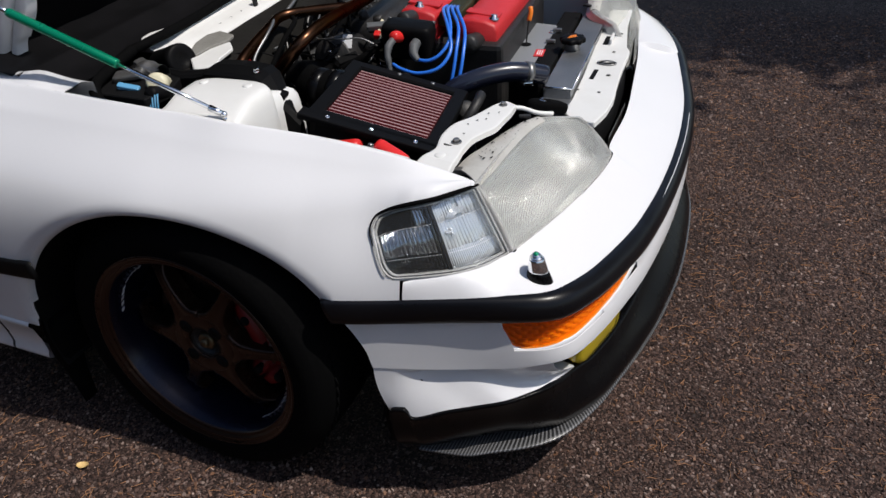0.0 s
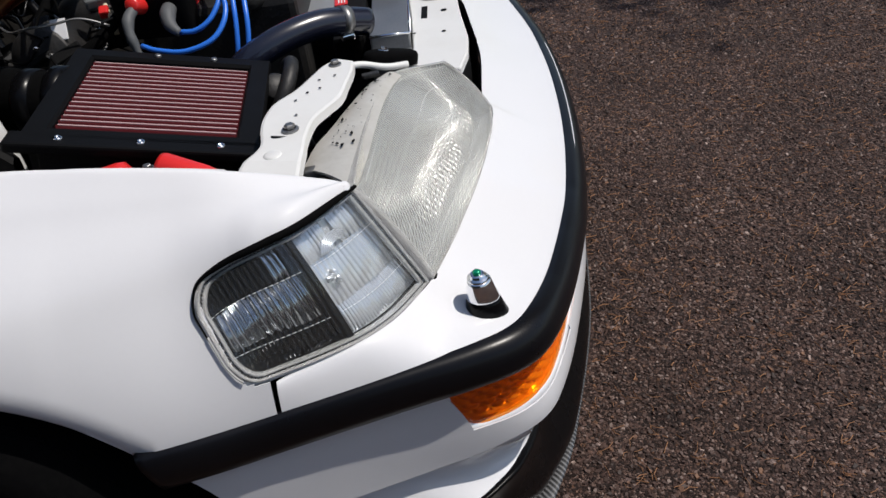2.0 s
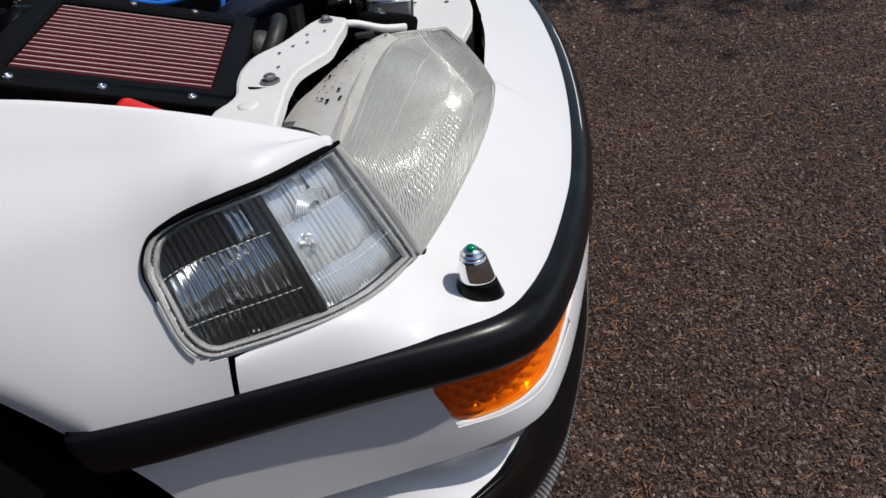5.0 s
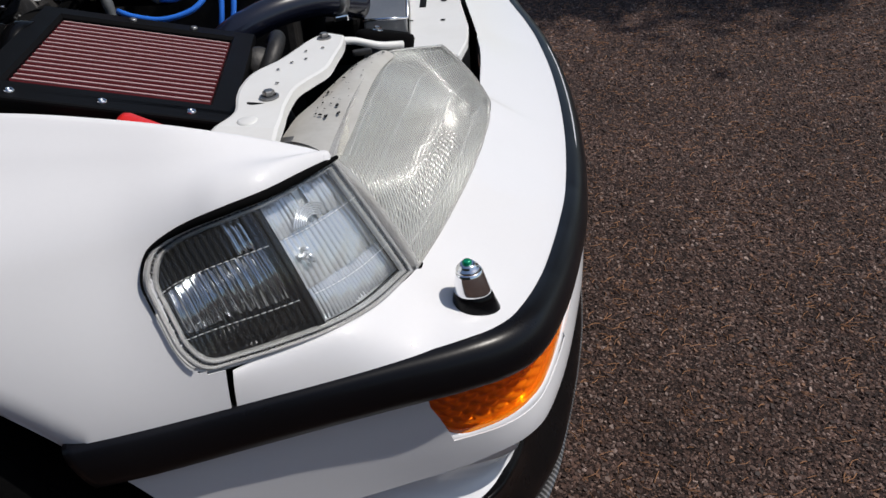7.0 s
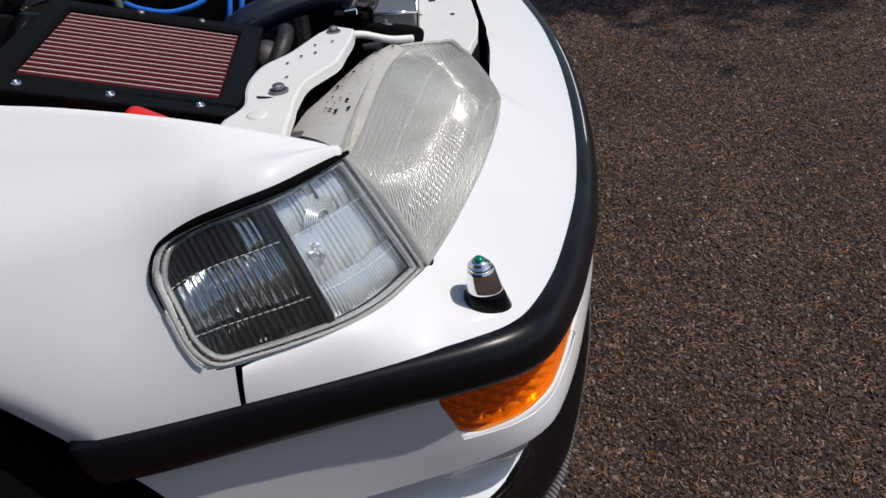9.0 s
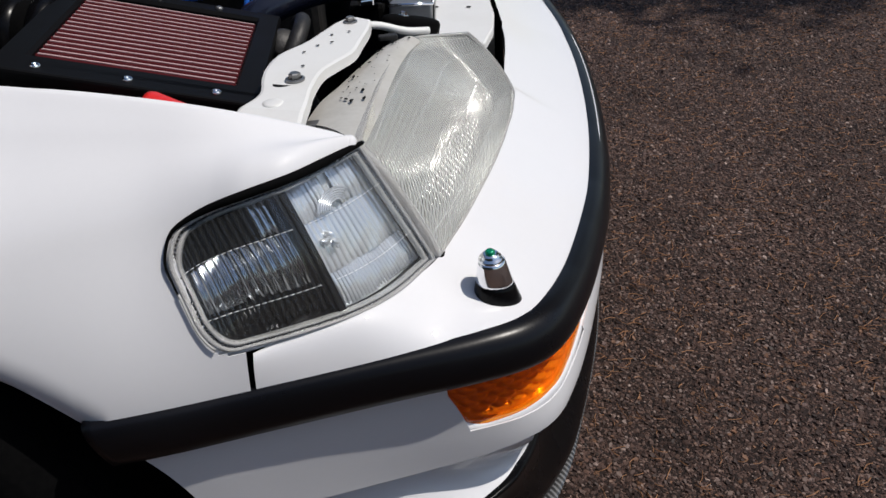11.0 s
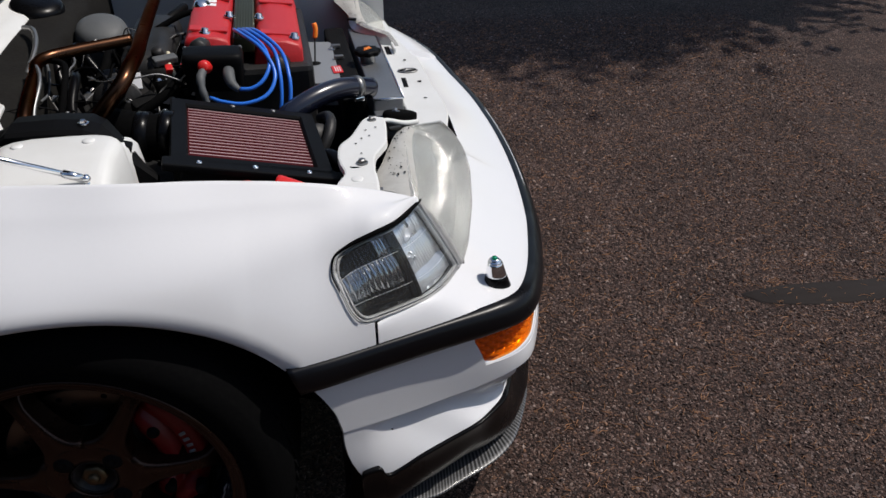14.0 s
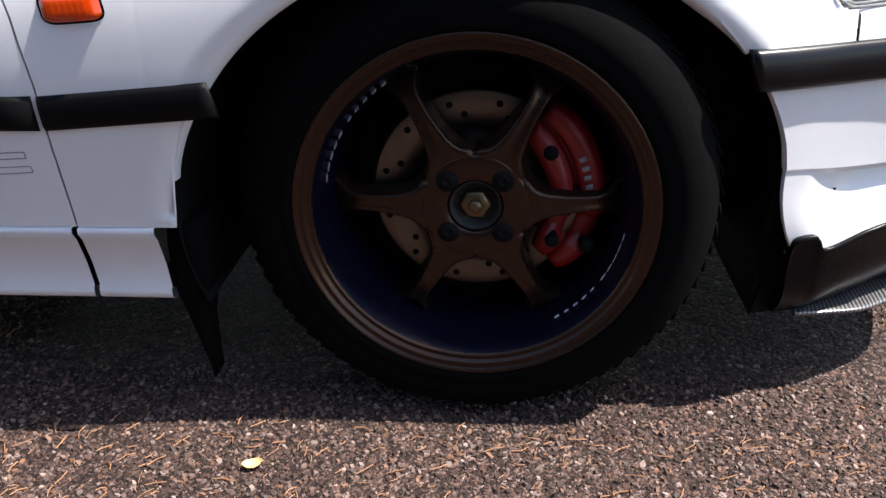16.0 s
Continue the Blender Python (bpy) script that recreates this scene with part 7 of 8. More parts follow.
    box("tank_step", m @ pose(0.028, 0, -0.047), (0.048, 0.062, 0.05), "alu", rad, 0.003)
    bm = bmesh.new()
    tube_into(bm, [m @ Vector((0.036, -0.031, 0.001)), m @ Vector((0.036, 0.031, 0.001))], 0.0022, 8)
    tube_into(bm, [m @ Vector((0.004, -0.031, -0.022)), m @ Vector((0.004, 0.031, -0.022))], 0.002, 8)
    tube_into(bm, [m @ Vector((0.04, -0.031, 0.0)), m @ Vector((0.53, -0.031, 0.0))], 0.002, 8)
    part("weld_bead", bm, "chrome", rad, "bright weld bead")
    bm = bmesh.new()
    for k in range(24):
        box_into(bm, m @ pose(0.30, 0.02 - 0.0, -0.07 - 0.008 * k), (0.5, 0.05, 0.003), 0, 0)
    part("radiator_fins", bm, "dark", rad, "", False)
    mm = m @ pose(0.272, 0.012, 0.0)
    lathe("filler_neck", [(0.017, -0.002), (0.017, 0.014), (0.020, 0.016), (0.020, 0.019)], mm, "alu", rad, 28, cap=True)
    bm = bmesh.new()
    rows = []
    for h, r in ((0.018, 0.0265), (0.020, 0.0285), (0.026, 0.0285), (0.029, 0.026), (0.030, 0.018), (0.0305, 0.0004)):
        rows.append([tuple(mm @ Vector(((r + (0.0022 * math.cos(8 * w) if 0.02 < r else 0)) * math.cos(w), (r + (0.0022 * math.cos(8 * w) if 0.02 < r else 0)) * math.sin(w), h))) for w in np.linspace(0, 2 * math.pi, 48, endpoint=False)])
    sheet(bm, rows, close_v=True)
    part("radiator_cap", bm, "plastic", rad, "black radiator cap")
    bm = bmesh.new()
    for k in range(3):
        box_into(bm, mm @ pose(-0.006 + 0.006 * k, 0, 0.0308, 0, 0, 35), (0.003, 0.022 - 0.003 * k, 0.0006), 0, 0)
    part("cap_marking", bm, "orange", rad, "red-orange marking on the cap", False)
    # rubber mount
    bm = bmesh.new()
    rows = []
    mm = frame_at((0.488, 0.588, 0.590), (0.62, 0.78, -0.32), (-0.78, 0.62, 0))
    for h, s in ((-0.012, 1.0), (0.0, 1.0), (0.004, 0.94), (0.006, 0.8), (0.006, 0.02)):
        rows.append([tuple(mm @ Vector((s * 0.048 * math.copysign(abs(math.cos(w)) ** 0.8, math.cos(w)), s * 0.021 * math.sin(w), h))) for w in np.linspace(0, 2 * math.pi, 32, endpoint=False)])
    sheet(bm, rows, close_v=True)
    part("radiator_mount", bm, "rubber", car, "black rubber radiator mount")
    bolt(mm @ pose(-0.016, 0, 0.006), 0.0045, car, "chrome")
    # fan shroud
    box("fan_shroud", frame_at((0.385, 0.98, 0.535), LAT, (-1, -0.085, 0)), (0.50, 0.05, 0.07), "matte", car, 0.008, "black fan shroud")
    for y in (0.98, 1.06):
        box("shroud_clip", frame_at((0.383 - 0.085 * (y - 0.9), y, 0.575), LAT, (-1, -0.085, 0)), (0.012, 0.022, 0.008), "steel", car, 0.002)
    # top hose
    tube("radiator_hose", [(0.245, 0.600, 0.560), (0.285, 0.612, 0.592), (0.330, 0.640, 0.609), (0.375, 0.675, 0.612), (0.412, 0.705, 0.603), (0.440, 0.728, 0.592)], 0.0205, "hose", car, n=40, seg=24, label="glossy blue-black radiator hose")
    tube("hose_clip", [(0.404, 0.699, 0.6060), (0.415, 0.708, 0.6025)], 0.0218, "steel", car, seg=28, label="steel hose clamp")
    box("clip_screw", frame_at((0.414, 0.690, 0.585), (1, 0.5, 0), (-0.5, 1, 0)), (0.020, 0.012, 0.009), "chrome", car, 0.002)


build_radiator()


def build_engine():
    eng = new("engine")
    eng.parent = car
    eng["label"] = "engine with a red cam cover and dark ancillaries"
    # cam cover, two red banks with a vented olive-grey cover between them
    ox, oy, oz = 0.195, 0.785, 0.680
    m = frame_at((ox, oy, oz), LAT, (-1, -0.085, 0.12))
    L = 0.50

    def bank(y0, y1):
        bm = bmesh.new()
        rows = []
        for x, s in ((0.0, 0.94), (0.005, 0.985), (0.012, 1.0), (L * 0.5, 1.0), (L, 1.0)):
            c, h = (y0 + y1) / 2, (y1 - y0) / 2
            z0 = -0.005 if x < 0.004 else 0.0
            rows.append([tuple(m @ Vector((x, c + h * u * s, z + z0))) for u, z in ((-1.06, -0.055), (-1.0, -0.03), (-0.96, -0.012), (-0.8, -0.002), (-0.3, 0.003), (0.3, 0.003), (0.8, -0.002), (0.96, -0.012), (1.0, -0.03), (1.06, -0.055))])
        v = sheet(bm, rows)
        bm.faces.new(v[0])
        cover = part("cam_cover", bm, "red", eng, "red crackle-painted cam cover")
        c, h = (y0 + y1) / 2, (y1 - y0) / 2
        for x in (0.055, 0.30):
            box("cover_step", m @ pose(x, c, 0.0036), (0.030, 2 * h * 0.80, 0.005), "red", cover, 0.002)
        box("cover_flange", m @ pose(L / 2 + 0.002, c, -0.056), (L + 0.012, 2 * h * 1.16, 0.008), "red", cover, 0.002)
    bank(-0.118, -0.0225)
    bank(0.0225, 0.115)
    bm = bmesh.new()
    box_into(bm, m @ pose(L / 2 + 0.01, 0.0, -0.012), (L, 0.043, 0.03), 0.004)
    part("plug_cover", bm, "olive", eng, "olive-green ribbed plug cover")
    for k in range(7):
        box("cover_rib", m @ pose(L / 2 + 0.01, -0.0165 + 0.0055 * k, 0.0045), (L, 0.0022, 0.004), "olive", eng, 0.001)
    for x, y in ((0.03, -0.10), (0.03, 0.075), (0.16, 0.031), (0.16, -0.031)):
        mm = m @ pose(x, y, 0.002)
        lathe("cover_nut", [(0.011, 0), (0.011, 0.003), (0.007, 0.004), (0.007, 0.010), (0.0004, 0.011)], mm, "chrome", eng, 16)
    bm = bmesh.new()
    for k in range(4):
        box_into(bm, m @ pose(0.24 + 0.03 * k, 0.075, 0.004), (0.02, 0.03, 0.0012), 0.0005, 1)
    part("cover_marking", bm, "white_text", eng, "pale raised marking")
    lathe("cam_sensor", [(0.0005, 0.03), (0.016, 0.03), (0.020, 0.022), (0.020, -0.03)], frame_at((0.262, 0.765, 0.634), (1, 0, 0), (0, 0.2, 1)), "dark", eng, 24)
    lathe("cam_plug", [(0.0005, 0.02), (0.014, 0.02), (0.017, 0.014), (0.017, -0.03)], frame_at((0.115, 0.745, 0.682), (1, 0, 0), (0, 0.2, 1)), "dark", eng, 20)
    # block and head, dark
    box("engine_block", frame_at((0.19, 0.98, 0.50), LAT, (-1, -0.085, 0)), (0.44, 0.24, 0.26), "dark", eng, 0.012, "dark grimy engine block")
    box("gearbox", frame_at((0.14, 0.60, 0.44), LAT, (-1, -0.085, 0)), (0.26, 0.26, 0.20), "dark", eng, 0.03)
    # ignition housing with its caps
    mm = frame_at((0.146, 0.690, 0.668), (1, 0.07, -0.04), (-0.07, 1, 0.1))
    bm = bmesh.new()
    rows = []
    for h, sx, sy in ((-0.045, 0.92, 0.9), (0.008, 1.0, 1.0), (0.018, 0.985, 0.97), (0.024, 0.94, 0.90), (0.026, 0.82, 0.7), (0.026, 0.02, 0.02)):
        rows.append([tuple(mm @ Vector((sx * 0.056 * math.copysign(abs(math.cos(w)) ** 0.35, math.cos(w)), sy * 0.030 * math.copysign(abs(math.sin(w)) ** 0.35, math.sin(w)), h))) for w in np.linspace(0, 2 * math.pi, 48, endpoint=False)])
    sheet(bm, rows, close_v=True)
    part("ignition_housing", bm, "plastic", eng, "black ignition housing")
    for x in (-0.05, 0.05):
        bolt(mm @ pose(x, 0.02, 0.022), 0.003, eng)
    lathe("lead_cap", [(0.0005, 0.014), (0.008, 0.014), (0.0108, 0.010), (0.0115, 0.002), (0.0125, 0.000), (0.0125, -0.016)], frame_at((0.136, 0.648, 0.676), (1, 0, 0), (0, 0.35, 1)), "redrub", eng, 24, "red rubber cap")
    tube("lead_boot", [(0.135, 0.640, 0.673), (0.131, 0.622, 0.664), (0.133, 0.609, 0.648), (0.139, 0.603, 0.625), (0.143, 0.600, 0.605)], [0.0075, 0.0078, 0.0085, 0.0066, 0.0072, 0.0058, 0.0062, 0.005], "boot", eng, n=24, label="grey rubber lead boot")
    tube("lead_boot", [(0.176, 0.662, 0.662), (0.178, 0.645, 0.658), (0.183, 0.632, 0.648), (0.196, 0.624, 0.638)], [0.0105, 0.0112, 0.009, 0.0052], "boot", eng, n=20)
    leads = ([(0.170, 0.85, 0.684), (0.192, 0.775, 0.698), (0.238, 0.69, 0.692), (0.262, 0.645, 0.660), (0.248, 0.612, 0.632), (0.208, 0.597, 0.6215), (0.168, 0.599, 0.626), (0.145, 0.607, 0.632)],
             [(0.179, 0.85, 0.684), (0.203, 0.775, 0.699), (0.240, 0.700, 0.694), (0.252, 0.662, 0.672), (0.240, 0.636, 0.650), (0.218, 0.626, 0.639), (0.196, 0.626, 0.639)],
             [(0.188, 0.85, 0.684), (0.214, 0.775, 0.700), (0.258, 0.70, 0.688), (0.270, 0.655, 0.655), (0.270, 0.632, 0.615), (0.264, 0.624, 0.585)],
             [(0.196, 0.85, 0.684), (0.226, 0.775, 0.700), (0.272, 0.70, 0.684), (0.287, 0.650, 0.650), (0.286, 0.628, 0.612), (0.276, 0.620, 0.585)])
    for l in leads:
        tube("plug_lead", l, 0.0037, "blue", eng, n=50, seg=10, label="bright blue ignition lead")
    # heat shield over the exhaust
    sh = flat_plate("heat_shield", [(0.284, 0.838), (0.300, 0.832), (0.375, 0.825), (0.392, 0.835), (0.362, 1.100), (0.350, 1.112), (0.265, 1.120), (0.256, 1.108)], 0.570, 0.003, "grey", eng, "dull grey heat shield", 0.001)
    for x, y in ((0.305, 0.885), (0.297, 1.02), (0.36, 1.05)):
        bolt(upright(x, y, 0.570), 0.0055, eng, "chrome")
    lathe("dipstick_hole", [(0.014, 0.0006), (0.0003, 0.0006)], upright(0.322, 0.955, 0.570), "matte", eng, 20)
    tube("dipstick", [(0.322, 0.955, 0.56), (0.325, 0.96, 0.60), (0.327, 0.965, 0.630)], 0.0018, "dark", eng, n=8, seg=8)
    tube("dipstick_grip", [(0.327, 0.965, 0.625), (0.330, 0.970, 0.643), (0.327, 0.975, 0.655)], 0.0055, "orange", eng, n=10, seg=10, label="orange dipstick grip")
    box("shield_badge", pose(0.372, 0.905, 0.5715, 0, 0, 8), (0.022, 0.045, 0.002), "redrub", eng, 0.0006, "red badge with pale marks")
    bm = bmesh.new()
    for k in range(3):
        box_into(bm, pose(0.368 + 0.005 * k, 0.905, 0.5728, 0, 0, 8), (0.002, 0.03, 0.0006), 0, 0)
    part("badge_marks", bm, "white_text", eng, "", False)
    # tubular brace in bronze
    br = new("strut_brace")
    br.parent = car
    br["label"] = "bronze tubular strut brace"
    tube("brace_tube", [(-0.118, 0.425, 0.645), (-0.121, 0.455, 0.668), (-0.130, 0.52, 0.682), (-0.142, 0.60, 0.692), (-0.150, 0.640, 0.696), (-0.140, 0.672, 0.698), (-0.10, 0.702, 0.699), (-0.01, 0.755, 0.700)], 0.0108, "bronze", br, n=60, seg=20)
    tube("brace_tube", [(-0.030, 0.405, 0.630), (-0.006, 0.409, 0.668), (0.030, 0.412, 0.708), (0.052, 0.424, 0.733), (0.056, 0.470, 0.743), (0.052, 0.540, 0.742), (0.036, 0.640, 0.732), (0.019, 0.741, 0.719), (-0.002, 0.900, 0.709), (-0.022, 1.060, 0.699)], 0.0122, "bronze", br, n=40, seg=20)
    # black rail along the tower
    bm = bmesh.new()
    rows = []
    for x, y0, y1, z in ((-0.215, 0.318, 0.345, 0.690), (-0.160, 0.300, 0.336, 0.692), (-0.12, 0.302, 0.346, 0.696), (-0.100, 0.302, 0.352, 0.700), (-0.092, 0.302, 0.376, 0.706), (-0.03, 0.303, 0.380, 0.708), (0.015, 0.302, 0.376, 0.706), (0.035, 0.298, 0.366, 0.700), (0.06, 0.294, 0.344, 0.678), (0.085, 0.299, 0.322, 0.650), (0.105, 0.301, 0.316, 0.628)):
        rows.append([(x, y0, z - 0.06), (x, y0, z - 0.006), (x, y0 + 0.006, z - 0.001), (x, (y0 + y1) / 2, z + 0.002), (x, y1 - 0.006, z - 0.001), (x, y1, z - 0.006), (x, y1, z - 0.06)])
    v = sheet(bm, rows)
    part("bay_rail", bm, "plastic", car, "black plastic rail along the tower", False)
    bolt(upright(0.012, 0.325, 0.7075), 0.005, car, "chrome")
    box("rail_clip", pose(0.062, 0.315, 0.672, 0, 18, 8), (0.026, 0.024, 0.014), "plastic", car, 0.003)
    # clutch and brake cylinders in the rear corner
    mm = frame_at((-0.225, 0.360, 0.686), (0.55, 0.8, 0.0), (0.1, -0.1, 1))
    lathe("reservoir", [(0.0005, 0.033), (0.012, 0.033), (0.013, 0.034), (0.027, 0.034), (0.031, 0.0325), (0.033, 0.029), (0.033, 0.012), (0.0315, 0.010), (0.0315, -0.045)], frame_at((-0.236, 0.388, 0.680), (0.25, 1, 0), (-0.35, 0.0, 1)), "plastic", car, 40, "black round reservoir")
    lathe("connector", [(0.0005, 0.024), (0.013, 0.024), (0.019, 0.021), (0.020, 0.006), (0.0188, 0.004), (0.0188, -0.016), (0.016, -0.022), (0.0005, -0.022)], frame_at((-0.165, 0.262, 0.690), (1, 0.5, 0.0), (-0.25, 0.4, 1)), "cream", car, 24, "cream plastic connector")
    lathe("connector_plug", [(0.0005, 0.02), (0.010, 0.02), (0.014, 0.014), (0.014, -0.02)], frame_at((-0.150, 0.232, 0.684), (1, 0, 0), (-0.1, 0.4, 1)), "plastic", car, 20)
    bm = bmesh.new()
    for k in range(4):
        tube_into(bm, [(-0.152 + 0.006 * k, 0.218, 0.690), (-0.146 + 0.006 * k, 0.208, 0.680), (-0.142 + 0.006 * k, 0.198, 0.655)], 0.0016, 6, True, 8)
    part("connector_wires", bm, "bluefluid", car, "pale blue wires")
    box("wiper_bracket", pose(-0.225, 0.300, 0.703, 8, 10, -20), (0.060, 0.022, 0.012), "steel", car, 0.004)
    lathe("wiper_motor", [(0.0005, 0.03), (0.016, 0.03), (0.021, 0.024), (0.021, 0.004), (0.017, 0.0), (0.017, -0.03)], frame_at((-0.212, 0.300, 0.694), (0, 0.3, 1), (0.2, 1, -0.3)), "steel", car, 20, "grey cast wiper motor")
    box("wiper_bracket", pose(-0.240, 0.265, 0.698, 8, -6, 24), (0.055, 0.030, 0.012), "steel", car, 0.004, "grey cast wiper linkage")
    box("blue_cover", pose(-0.207, 0.226, 0.692, 22, 12, 18), (0.042, 0.012, 0.010), "bluefluid", car, 0.003, "pale blue plastic piece")
    flat_plate("scuttle_dark_plate", [(-0.30, 0.195), (-0.145, 0.195), (-0.135, 0.26), (-0.16, 0.33), (-0.30, 0.34)], 0.688, 0.02, "matte", car, "black plate beside the scuttle", 0.002)
    # pipes, cables and brackets between bulkhead and engine
    rnd = random.Random(11)
    for k in range(26):
        x0, y0 = rnd.uniform(-0.14, 0.06), rnd.uniform(0.46, 0.95)
        pts = [(x0, y0, rnd.uniform(0.50, 0.60))]
        a = rnd.uniform(0.2, 2.6)
        for _ in range(4):
            a += rnd.uniform(-0.7, 0.7)
            px, py, pz = pts[-1]
            pts.append((min(0.10, max(-0.17, px + 0.06 * math.cos(a))), py + 0.07 * math.sin(a), min(0.655, max(0.46, pz + rnd.uniform(-0.03, 0.05)))))
        tube("engine_hose", pts, rnd.choice((0.004, 0.005, 0.006, 0.009, 0.011)), rnd.choice(("rubber", "rubber", "matte", "plastic", "dark", "gloss")), eng, n=24, seg=10)
    for k in range(34):
        x0, y0, z0 = rnd.uniform(-0.15, 0.10), rnd.uniform(0.48, 0.92), rnd.uniform(0.60, 0.655)
        pts, a = [(x0, y0, z0)], rnd.uniform(0, 6.28)
        for _ in range(5):
            a += rnd.uniform(-1.0, 1.0)
            px, py, pz = pts[-1]
            pts.append((min(0.10, max(-0.17, px + 0.035 * math.cos(a))), min(0.95, max(0.44, py + 0.04 * math.sin(a))), min(0.668, max(0.55, pz + rnd.uniform(-0.03, 0.03)))))
        tube("wire", pts, rnd.choice((0.0014, 0.0018, 0.0024)), rnd.choice(("rubber", "matte", "gloss", "gloss", "boot", "steel", "redrub" if k % 9 == 0 else "matte")), eng, n=30, seg=6)
    for k in range(44):
        p = (rnd.uniform(-0.13, 0.10), rnd.uniform(0.48, 1.0), rnd.uniform(0.52, 0.635))
        box("engine_fitting", pose(*p, rnd.uniform(-30, 30), rnd.uniform(-30, 30), rnd.uniform(0, 90)), (rnd.uniform(0.015, 0.05), rnd.uniform(0.012, 0.035), rnd.uniform(0.01, 0.03)), rnd.choice(("dark", "dark", "plastic", "matte", "steel")), eng, 0.003)
    for k in range(46):
        p = (rnd.uniform(-0.12, 0.11), rnd.uniform(0.5, 0.95), rnd.uniform(0.58, 0.65))
        bolt(pose(*p, rnd.uniform(-50, 50), rnd.uniform(-50, 50), rnd.uniform(0, 90)), rnd.uniform(0.0025, 0.0055), eng, rnd.choice(("chrome", "steel", "alu")), "engine_bolt")
    # throttle side: plenum, wiring plug, pale sticker
    box("intake_plenum", frame_at((-0.015, 0.93, 0.615), LAT, (-1, -0.085, 0)), (0.34, 0.10, 0.09), "dark", eng, 0.03, "dark cast intake plenum", True)
    lathe("throttle_body", [(0.045, 0.05), (0.048, 0.046), (0.048, -0.05)], frame_at((-0.03, 0.70, 0.60), (1, 0, 0), (0, 0.2, 1)), "dark", eng, 32, "", True)
    tube("cable_white", [(0.055, 0.745, 0.675), (0.060, 0.715, 0.660), (0.070, 0.70, 0.645), (0.075, 0.69, 0.625)], 0.0038, "cream", eng, n=16, seg=8)
    box("red_plug", pose(0.06, 0.706, 0.655, 20, 0, 15), (0.014, 0.018, 0.012), "redrub", eng, 0.003, "red wiring plug")
    box("wiring_plug", pose(0.052, 0.722, 0.668, 12, 0, 30), (0.045, 0.020, 0.014), "boot", eng, 0.003)
    box("pale_tag", pose(0.004, 0.668, 0.648, 60, 0, 10), (0.022, 0.030, 0.003), "white_text", eng, 0.001, "torn pale paper tag")
    box("red_plug", pose(-0.115, 0.470, 0.655, 20, 10, 60), (0.012, 0.03, 0.012), "redrub", eng, 0.003)
    tube("vacuum_pipe", [(-0.16, 0.64, 0.70), (-0.135, 0.60, 0.70), (-0.12, 0.55, 0.69), (-0.122, 0.50, 0.66), (-0.118, 0.47, 0.62)], 0.0035, "alu", eng, n=24, seg=10)
    tube("vacuum_pipe", [(-0.14, 0.68, 0.69), (-0.10, 0.63, 0.695), (-0.085, 0.56, 0.68), (-0.085, 0.50, 0.64)], 0.0055, "rubber", eng, n=24, seg=10)
    for x, y in ((-0.02, 0.80), (0.03, 0.78), (-0.06, 0.86)):
        lathe("injector_cap", [(0.0005, 0.02), (0.010, 0.02), (0.012, 0.014), (0.012, -0.02)], pose(x, y, 0.655, 20, -10, 0), "dark", eng, 16)
    lathe("intake_canister", [(0.0005, 0.060), (0.035, 0.058), (0.050, 0.048), (0.056, 0.030), (0.057, -0.04)], pose(-0.130, 0.985, 0.620, 20, 8, 0), "boot", eng, 36, "dusty grey intake canister")
    lathe("servo_drum", [(0.0005, 0.045), (0.030, 0.045), (0.050, 0.040), (0.056, 0.030), (0.058, -0.02), (0.050, -0.05)], pose(-0.285, 1.075, 0.660, 12, 10, 0), "gloss", eng, 40, "glossy black round servo drum")
    tube("breather_hose", [(0.075, 1.010, 0.682), (0.040, 1.000, 0.676), (-0.01, 0.975, 0.655), (-0.05, 0.93, 0.640), (-0.08, 0.87, 0.620)], 0.0065, "rubber", eng, n=30, seg=14, label="black breather hose")
    lathe("breather_cap", [(0.0005, 0.016), (0.012, 0.016), (0.018, 0.010), (0.020, 0.0), (0.020, -0.02)], pose(0.085, 1.02, 0.685, 30, 20, 0), "chrome", eng, 24, "polished breather cap")
    tube("braided_pipe", [(-0.255, 0.90, 0.69), (-0.215, 0.84, 0.70), (-0.190, 0.76, 0.69), (-0.185, 0.66, 0.66), (-0.18, 0.58, 0.62)], 0.0048, "steel", eng, n=36, seg=10, label="grey braided pipe")
    # thermostat neck ahead of the filter
    lathe("thermostat_neck", [(0.0005, 0.018), (0.016, 0.018), (0.020, 0.012), (0.020, -0.03)], pose(0.335, 0.535, 0.578, 40, 40, 0), "dark", eng, 20, "dull cast neck")
    tube("heater_pipe", [(0.34, 0.50, 0.56), (0.355, 0.515, 0.585), (0.36, 0.54, 0.60), (0.355, 0.57, 0.60), (0.34, 0.60, 0.585)], 0.010, "dark", eng, n=18, seg=12)
    tube("coolant_hose", [(0.335, 0.46, 0.56), (0.352, 0.46, 0.57), (0.372, 0.44, 0.565), (0.39, 0.42, 0.54)], 0.016, "gloss", eng, n=18, seg=14)


build_engine()


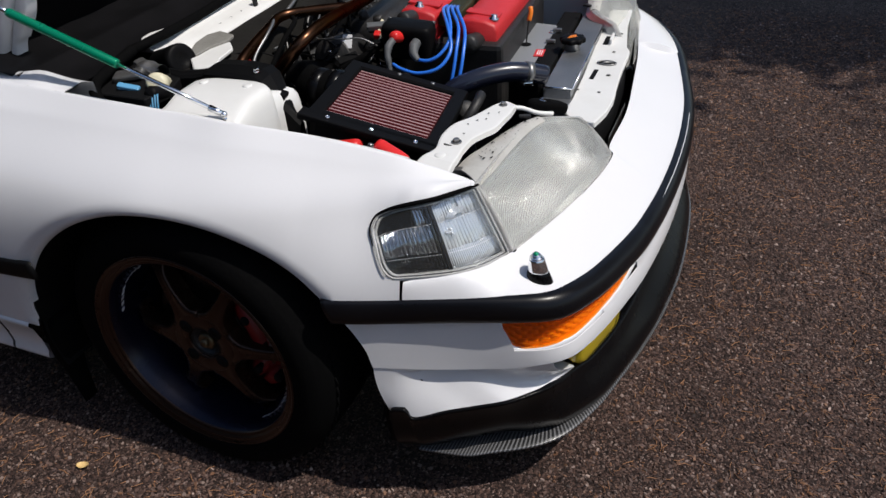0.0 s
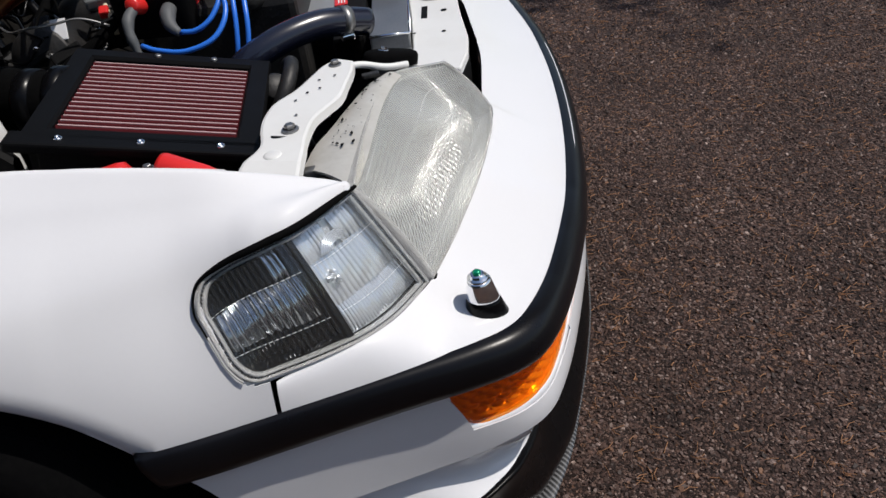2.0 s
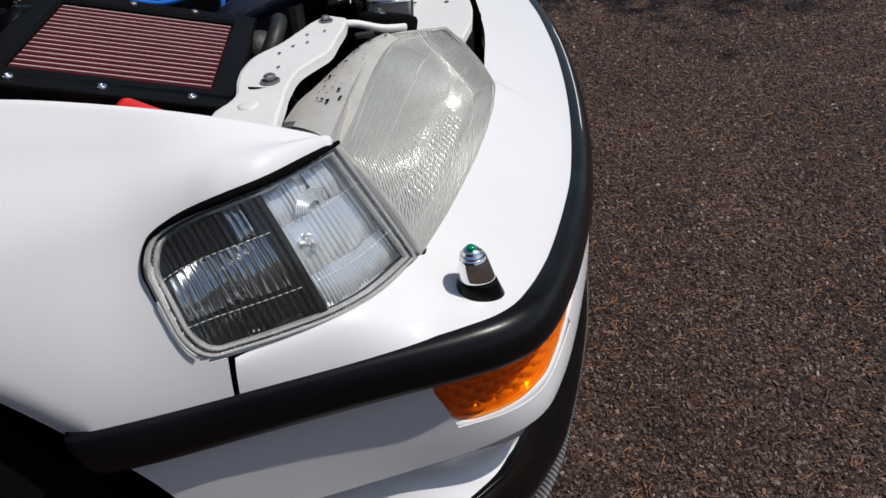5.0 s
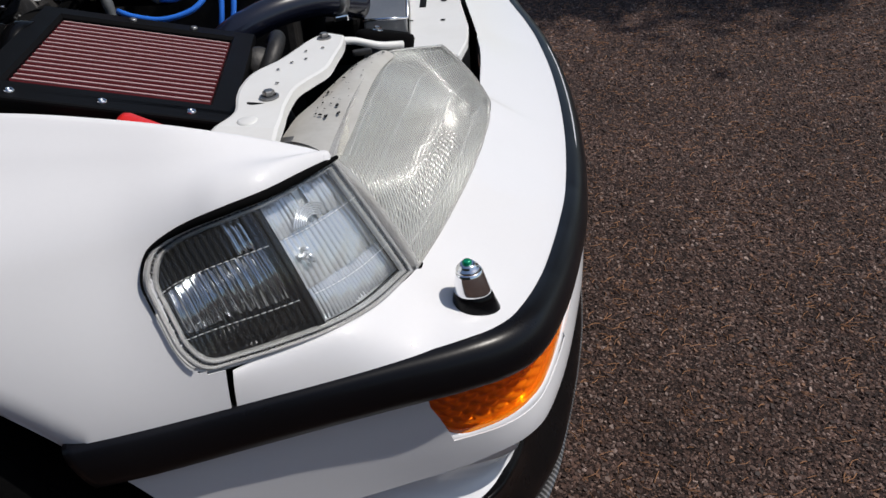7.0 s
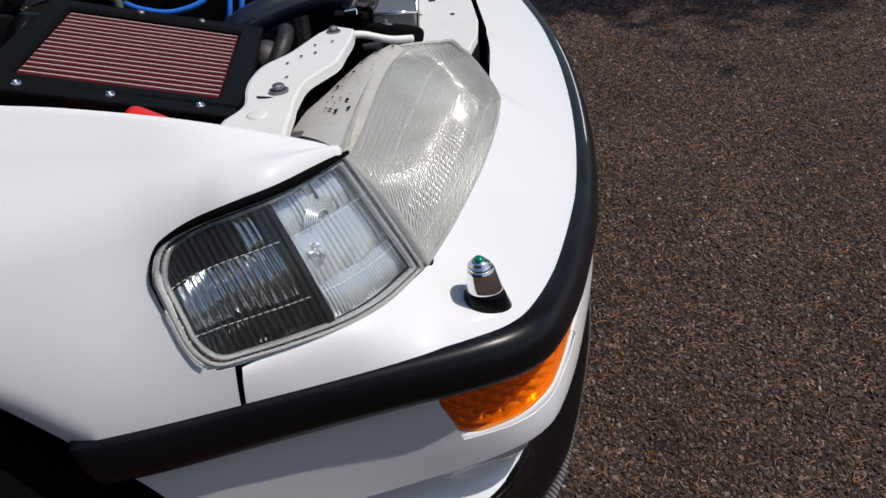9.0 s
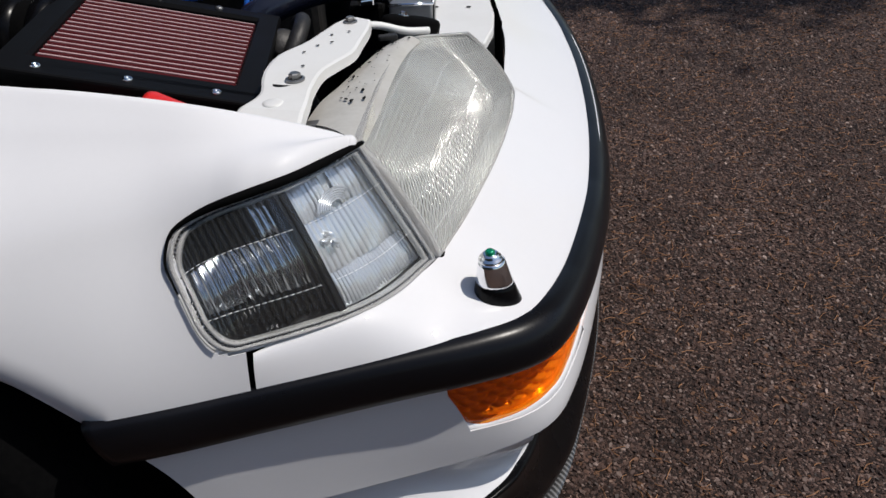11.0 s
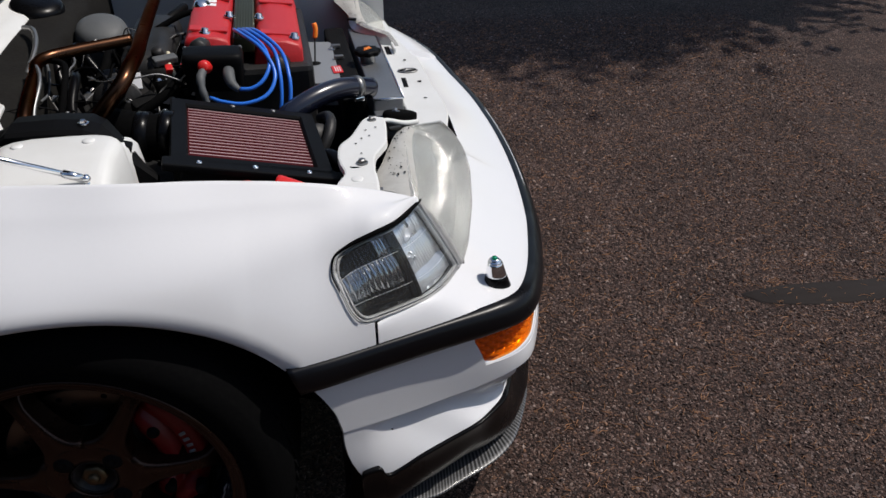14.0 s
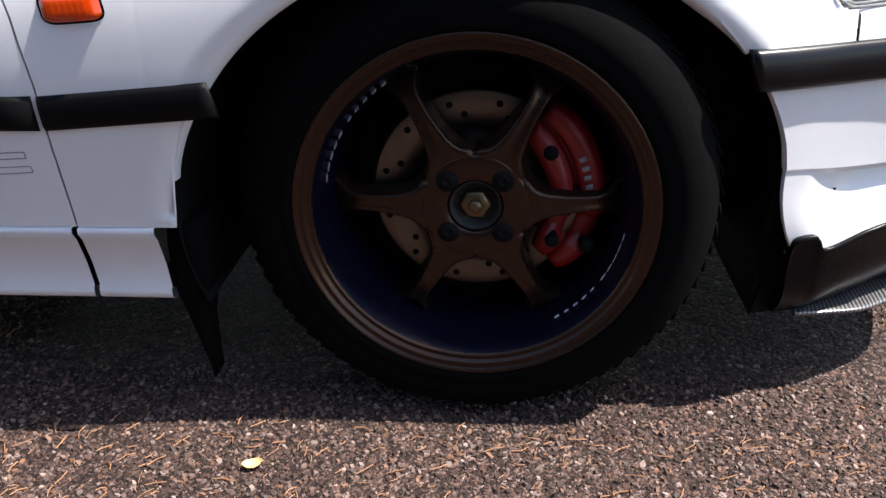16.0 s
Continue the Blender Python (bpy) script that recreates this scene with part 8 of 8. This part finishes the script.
# ---------------------------------------------------------------- tree whose shade lies across the road
def build_tree():
    tree = thing("tree", "tall broadleaf tree with a dense green crown beside the road", "tree")
    base = Vector((4.3, 4.95, 0))
    tube("trunk", [base, base + Vector((0.05, 0, 1.5)), base + Vector((-0.1, 0.1, 3.2)), base + Vector((0.1, -0.1, 5.4))], [0.24, 0.18, 0.13, 0.05], "bark", tree, n=16, seg=12)
    rnd = random.Random(9)
    limbs = []
    for k in range(11):
        a, h = k * 2.4, 2.2 + 0.3 * k
        l = rnd.uniform(1.6, 2.6)
        p = base + Vector((0, 0, h))
        q = p + Vector((l * math.cos(a), l * math.sin(a), rnd.uniform(0.4, 1.1)))
        limbs.append((p, q))
        tube("limb", [p, (p + q) / 2 + Vector((0, 0, 0.15)), q], [0.08, 0.05, 0.015], "bark", tree, n=8, seg=7)
    verts, faces = [], []
    for _ in range(64000):
        p, q = limbs[rnd.randrange(len(limbs))]
        u = rnd.random() ** 0.6
        c = p.lerp(q, u) + Vector((rnd.gauss(0, 0.31), rnd.gauss(0, 0.31), rnd.gauss(0, 0.30)))
        s = rnd.uniform(0.04, 0.085)
        ax = Vector((rnd.gauss(0, 1), rnd.gauss(0, 1), rnd.gauss(0, 0.5))).normalized()
        bx = ax.cross(Vector((rnd.gauss(0, 1), rnd.gauss(0, 1), rnd.gauss(0, 1)))).normalized()
        i = len(verts)
        verts += [tuple(c - ax * s), tuple(c + bx * s * 0.5), tuple(c + ax * s), tuple(c - bx * s * 0.5)]
        faces.append((i, i + 1, i + 2, i + 3))
    me = bpy.data.meshes.new("crown")
    me.from_pydata(verts, [], faces)
    me.materials.append(M["leaf"])
    ob = new("crown", me)
    ob.parent = tree


build_tree()


# ---------------------------------------------------------------- the rest of the shell, plain
def build_shell():
    bm = bmesh.new()
    rows = []
    for x, zt, yi in ((-1.38, 0.77, 0.145), (-1.7, 0.79, 0.15), (-2.1, 0.80, 0.16), (-2.5, 0.80, 0.17), (-2.85, 0.78, 0.22), (-2.98, 0.70, 0.30)):
        rows.append([(x, yi, zt), (x, yi - 0.07, zt - 0.03), (x, yi - 0.165, 0.60), (x, yi - 0.19, 0.47), (x, yi - 0.175, 0.30), (x, yi - 0.12, 0.19)])
    near = rows
    sheet(bm, near)
    far_side = [[(x, 1.54 - y, z) for x, y, z in r] for r in near]
    sheet(bm, far_side)
    sheet(bm, [near[-1], far_side[-1]])
    sheet(bm, [[r[0] for r in near[3:]], [r[0] for r in far_side[3:]]])
    thicken(part("rear_body", bm, "paint", car, "plain white rear body"), 0.002)
    bm = bmesh.new()
    roof = [(-1.22, 1.20), (-1.5, 1.245), (-1.9, 1.24), (-2.3, 1.15), (-2.62, 0.99), (-2.8, 0.80)]
    sheet(bm, [[(x, 0.20 + 1.14 * v, z + 0.02 * math.sin(v * math.pi)) for v in np.linspace(0, 1, 9)] for x, z in roof])
    thicken(part("roof", bm, "paint", car, "white roof"), 0.003)
    for f in (lambda y: y, lambda y: 1.54 - y):
        bm = bmesh.new()
        sheet(bm, [[(-0.62 - 0.6 * u, f(0.15 + 0.05 * u), 0.775 + 0.41 * u), (-0.7 - 0.62 * u, f(0.15 + 0.05 * u), 0.770 + 0.41 * u)] for u in np.linspace(0, 1, 5)])
        sheet(bm, [[(x, f(0.152), 0.765), (x, f(0.20), z)] for x, z in ((-0.66, 0.80), (-1.22, 1.19), (-1.5, 1.235), (-1.9, 1.23), (-2.3, 1.14), (-2.62, 0.98), (-2.8, 0.80))])
        part("side_glass", bm, "glass", car, "dark side glass")


build_shell()
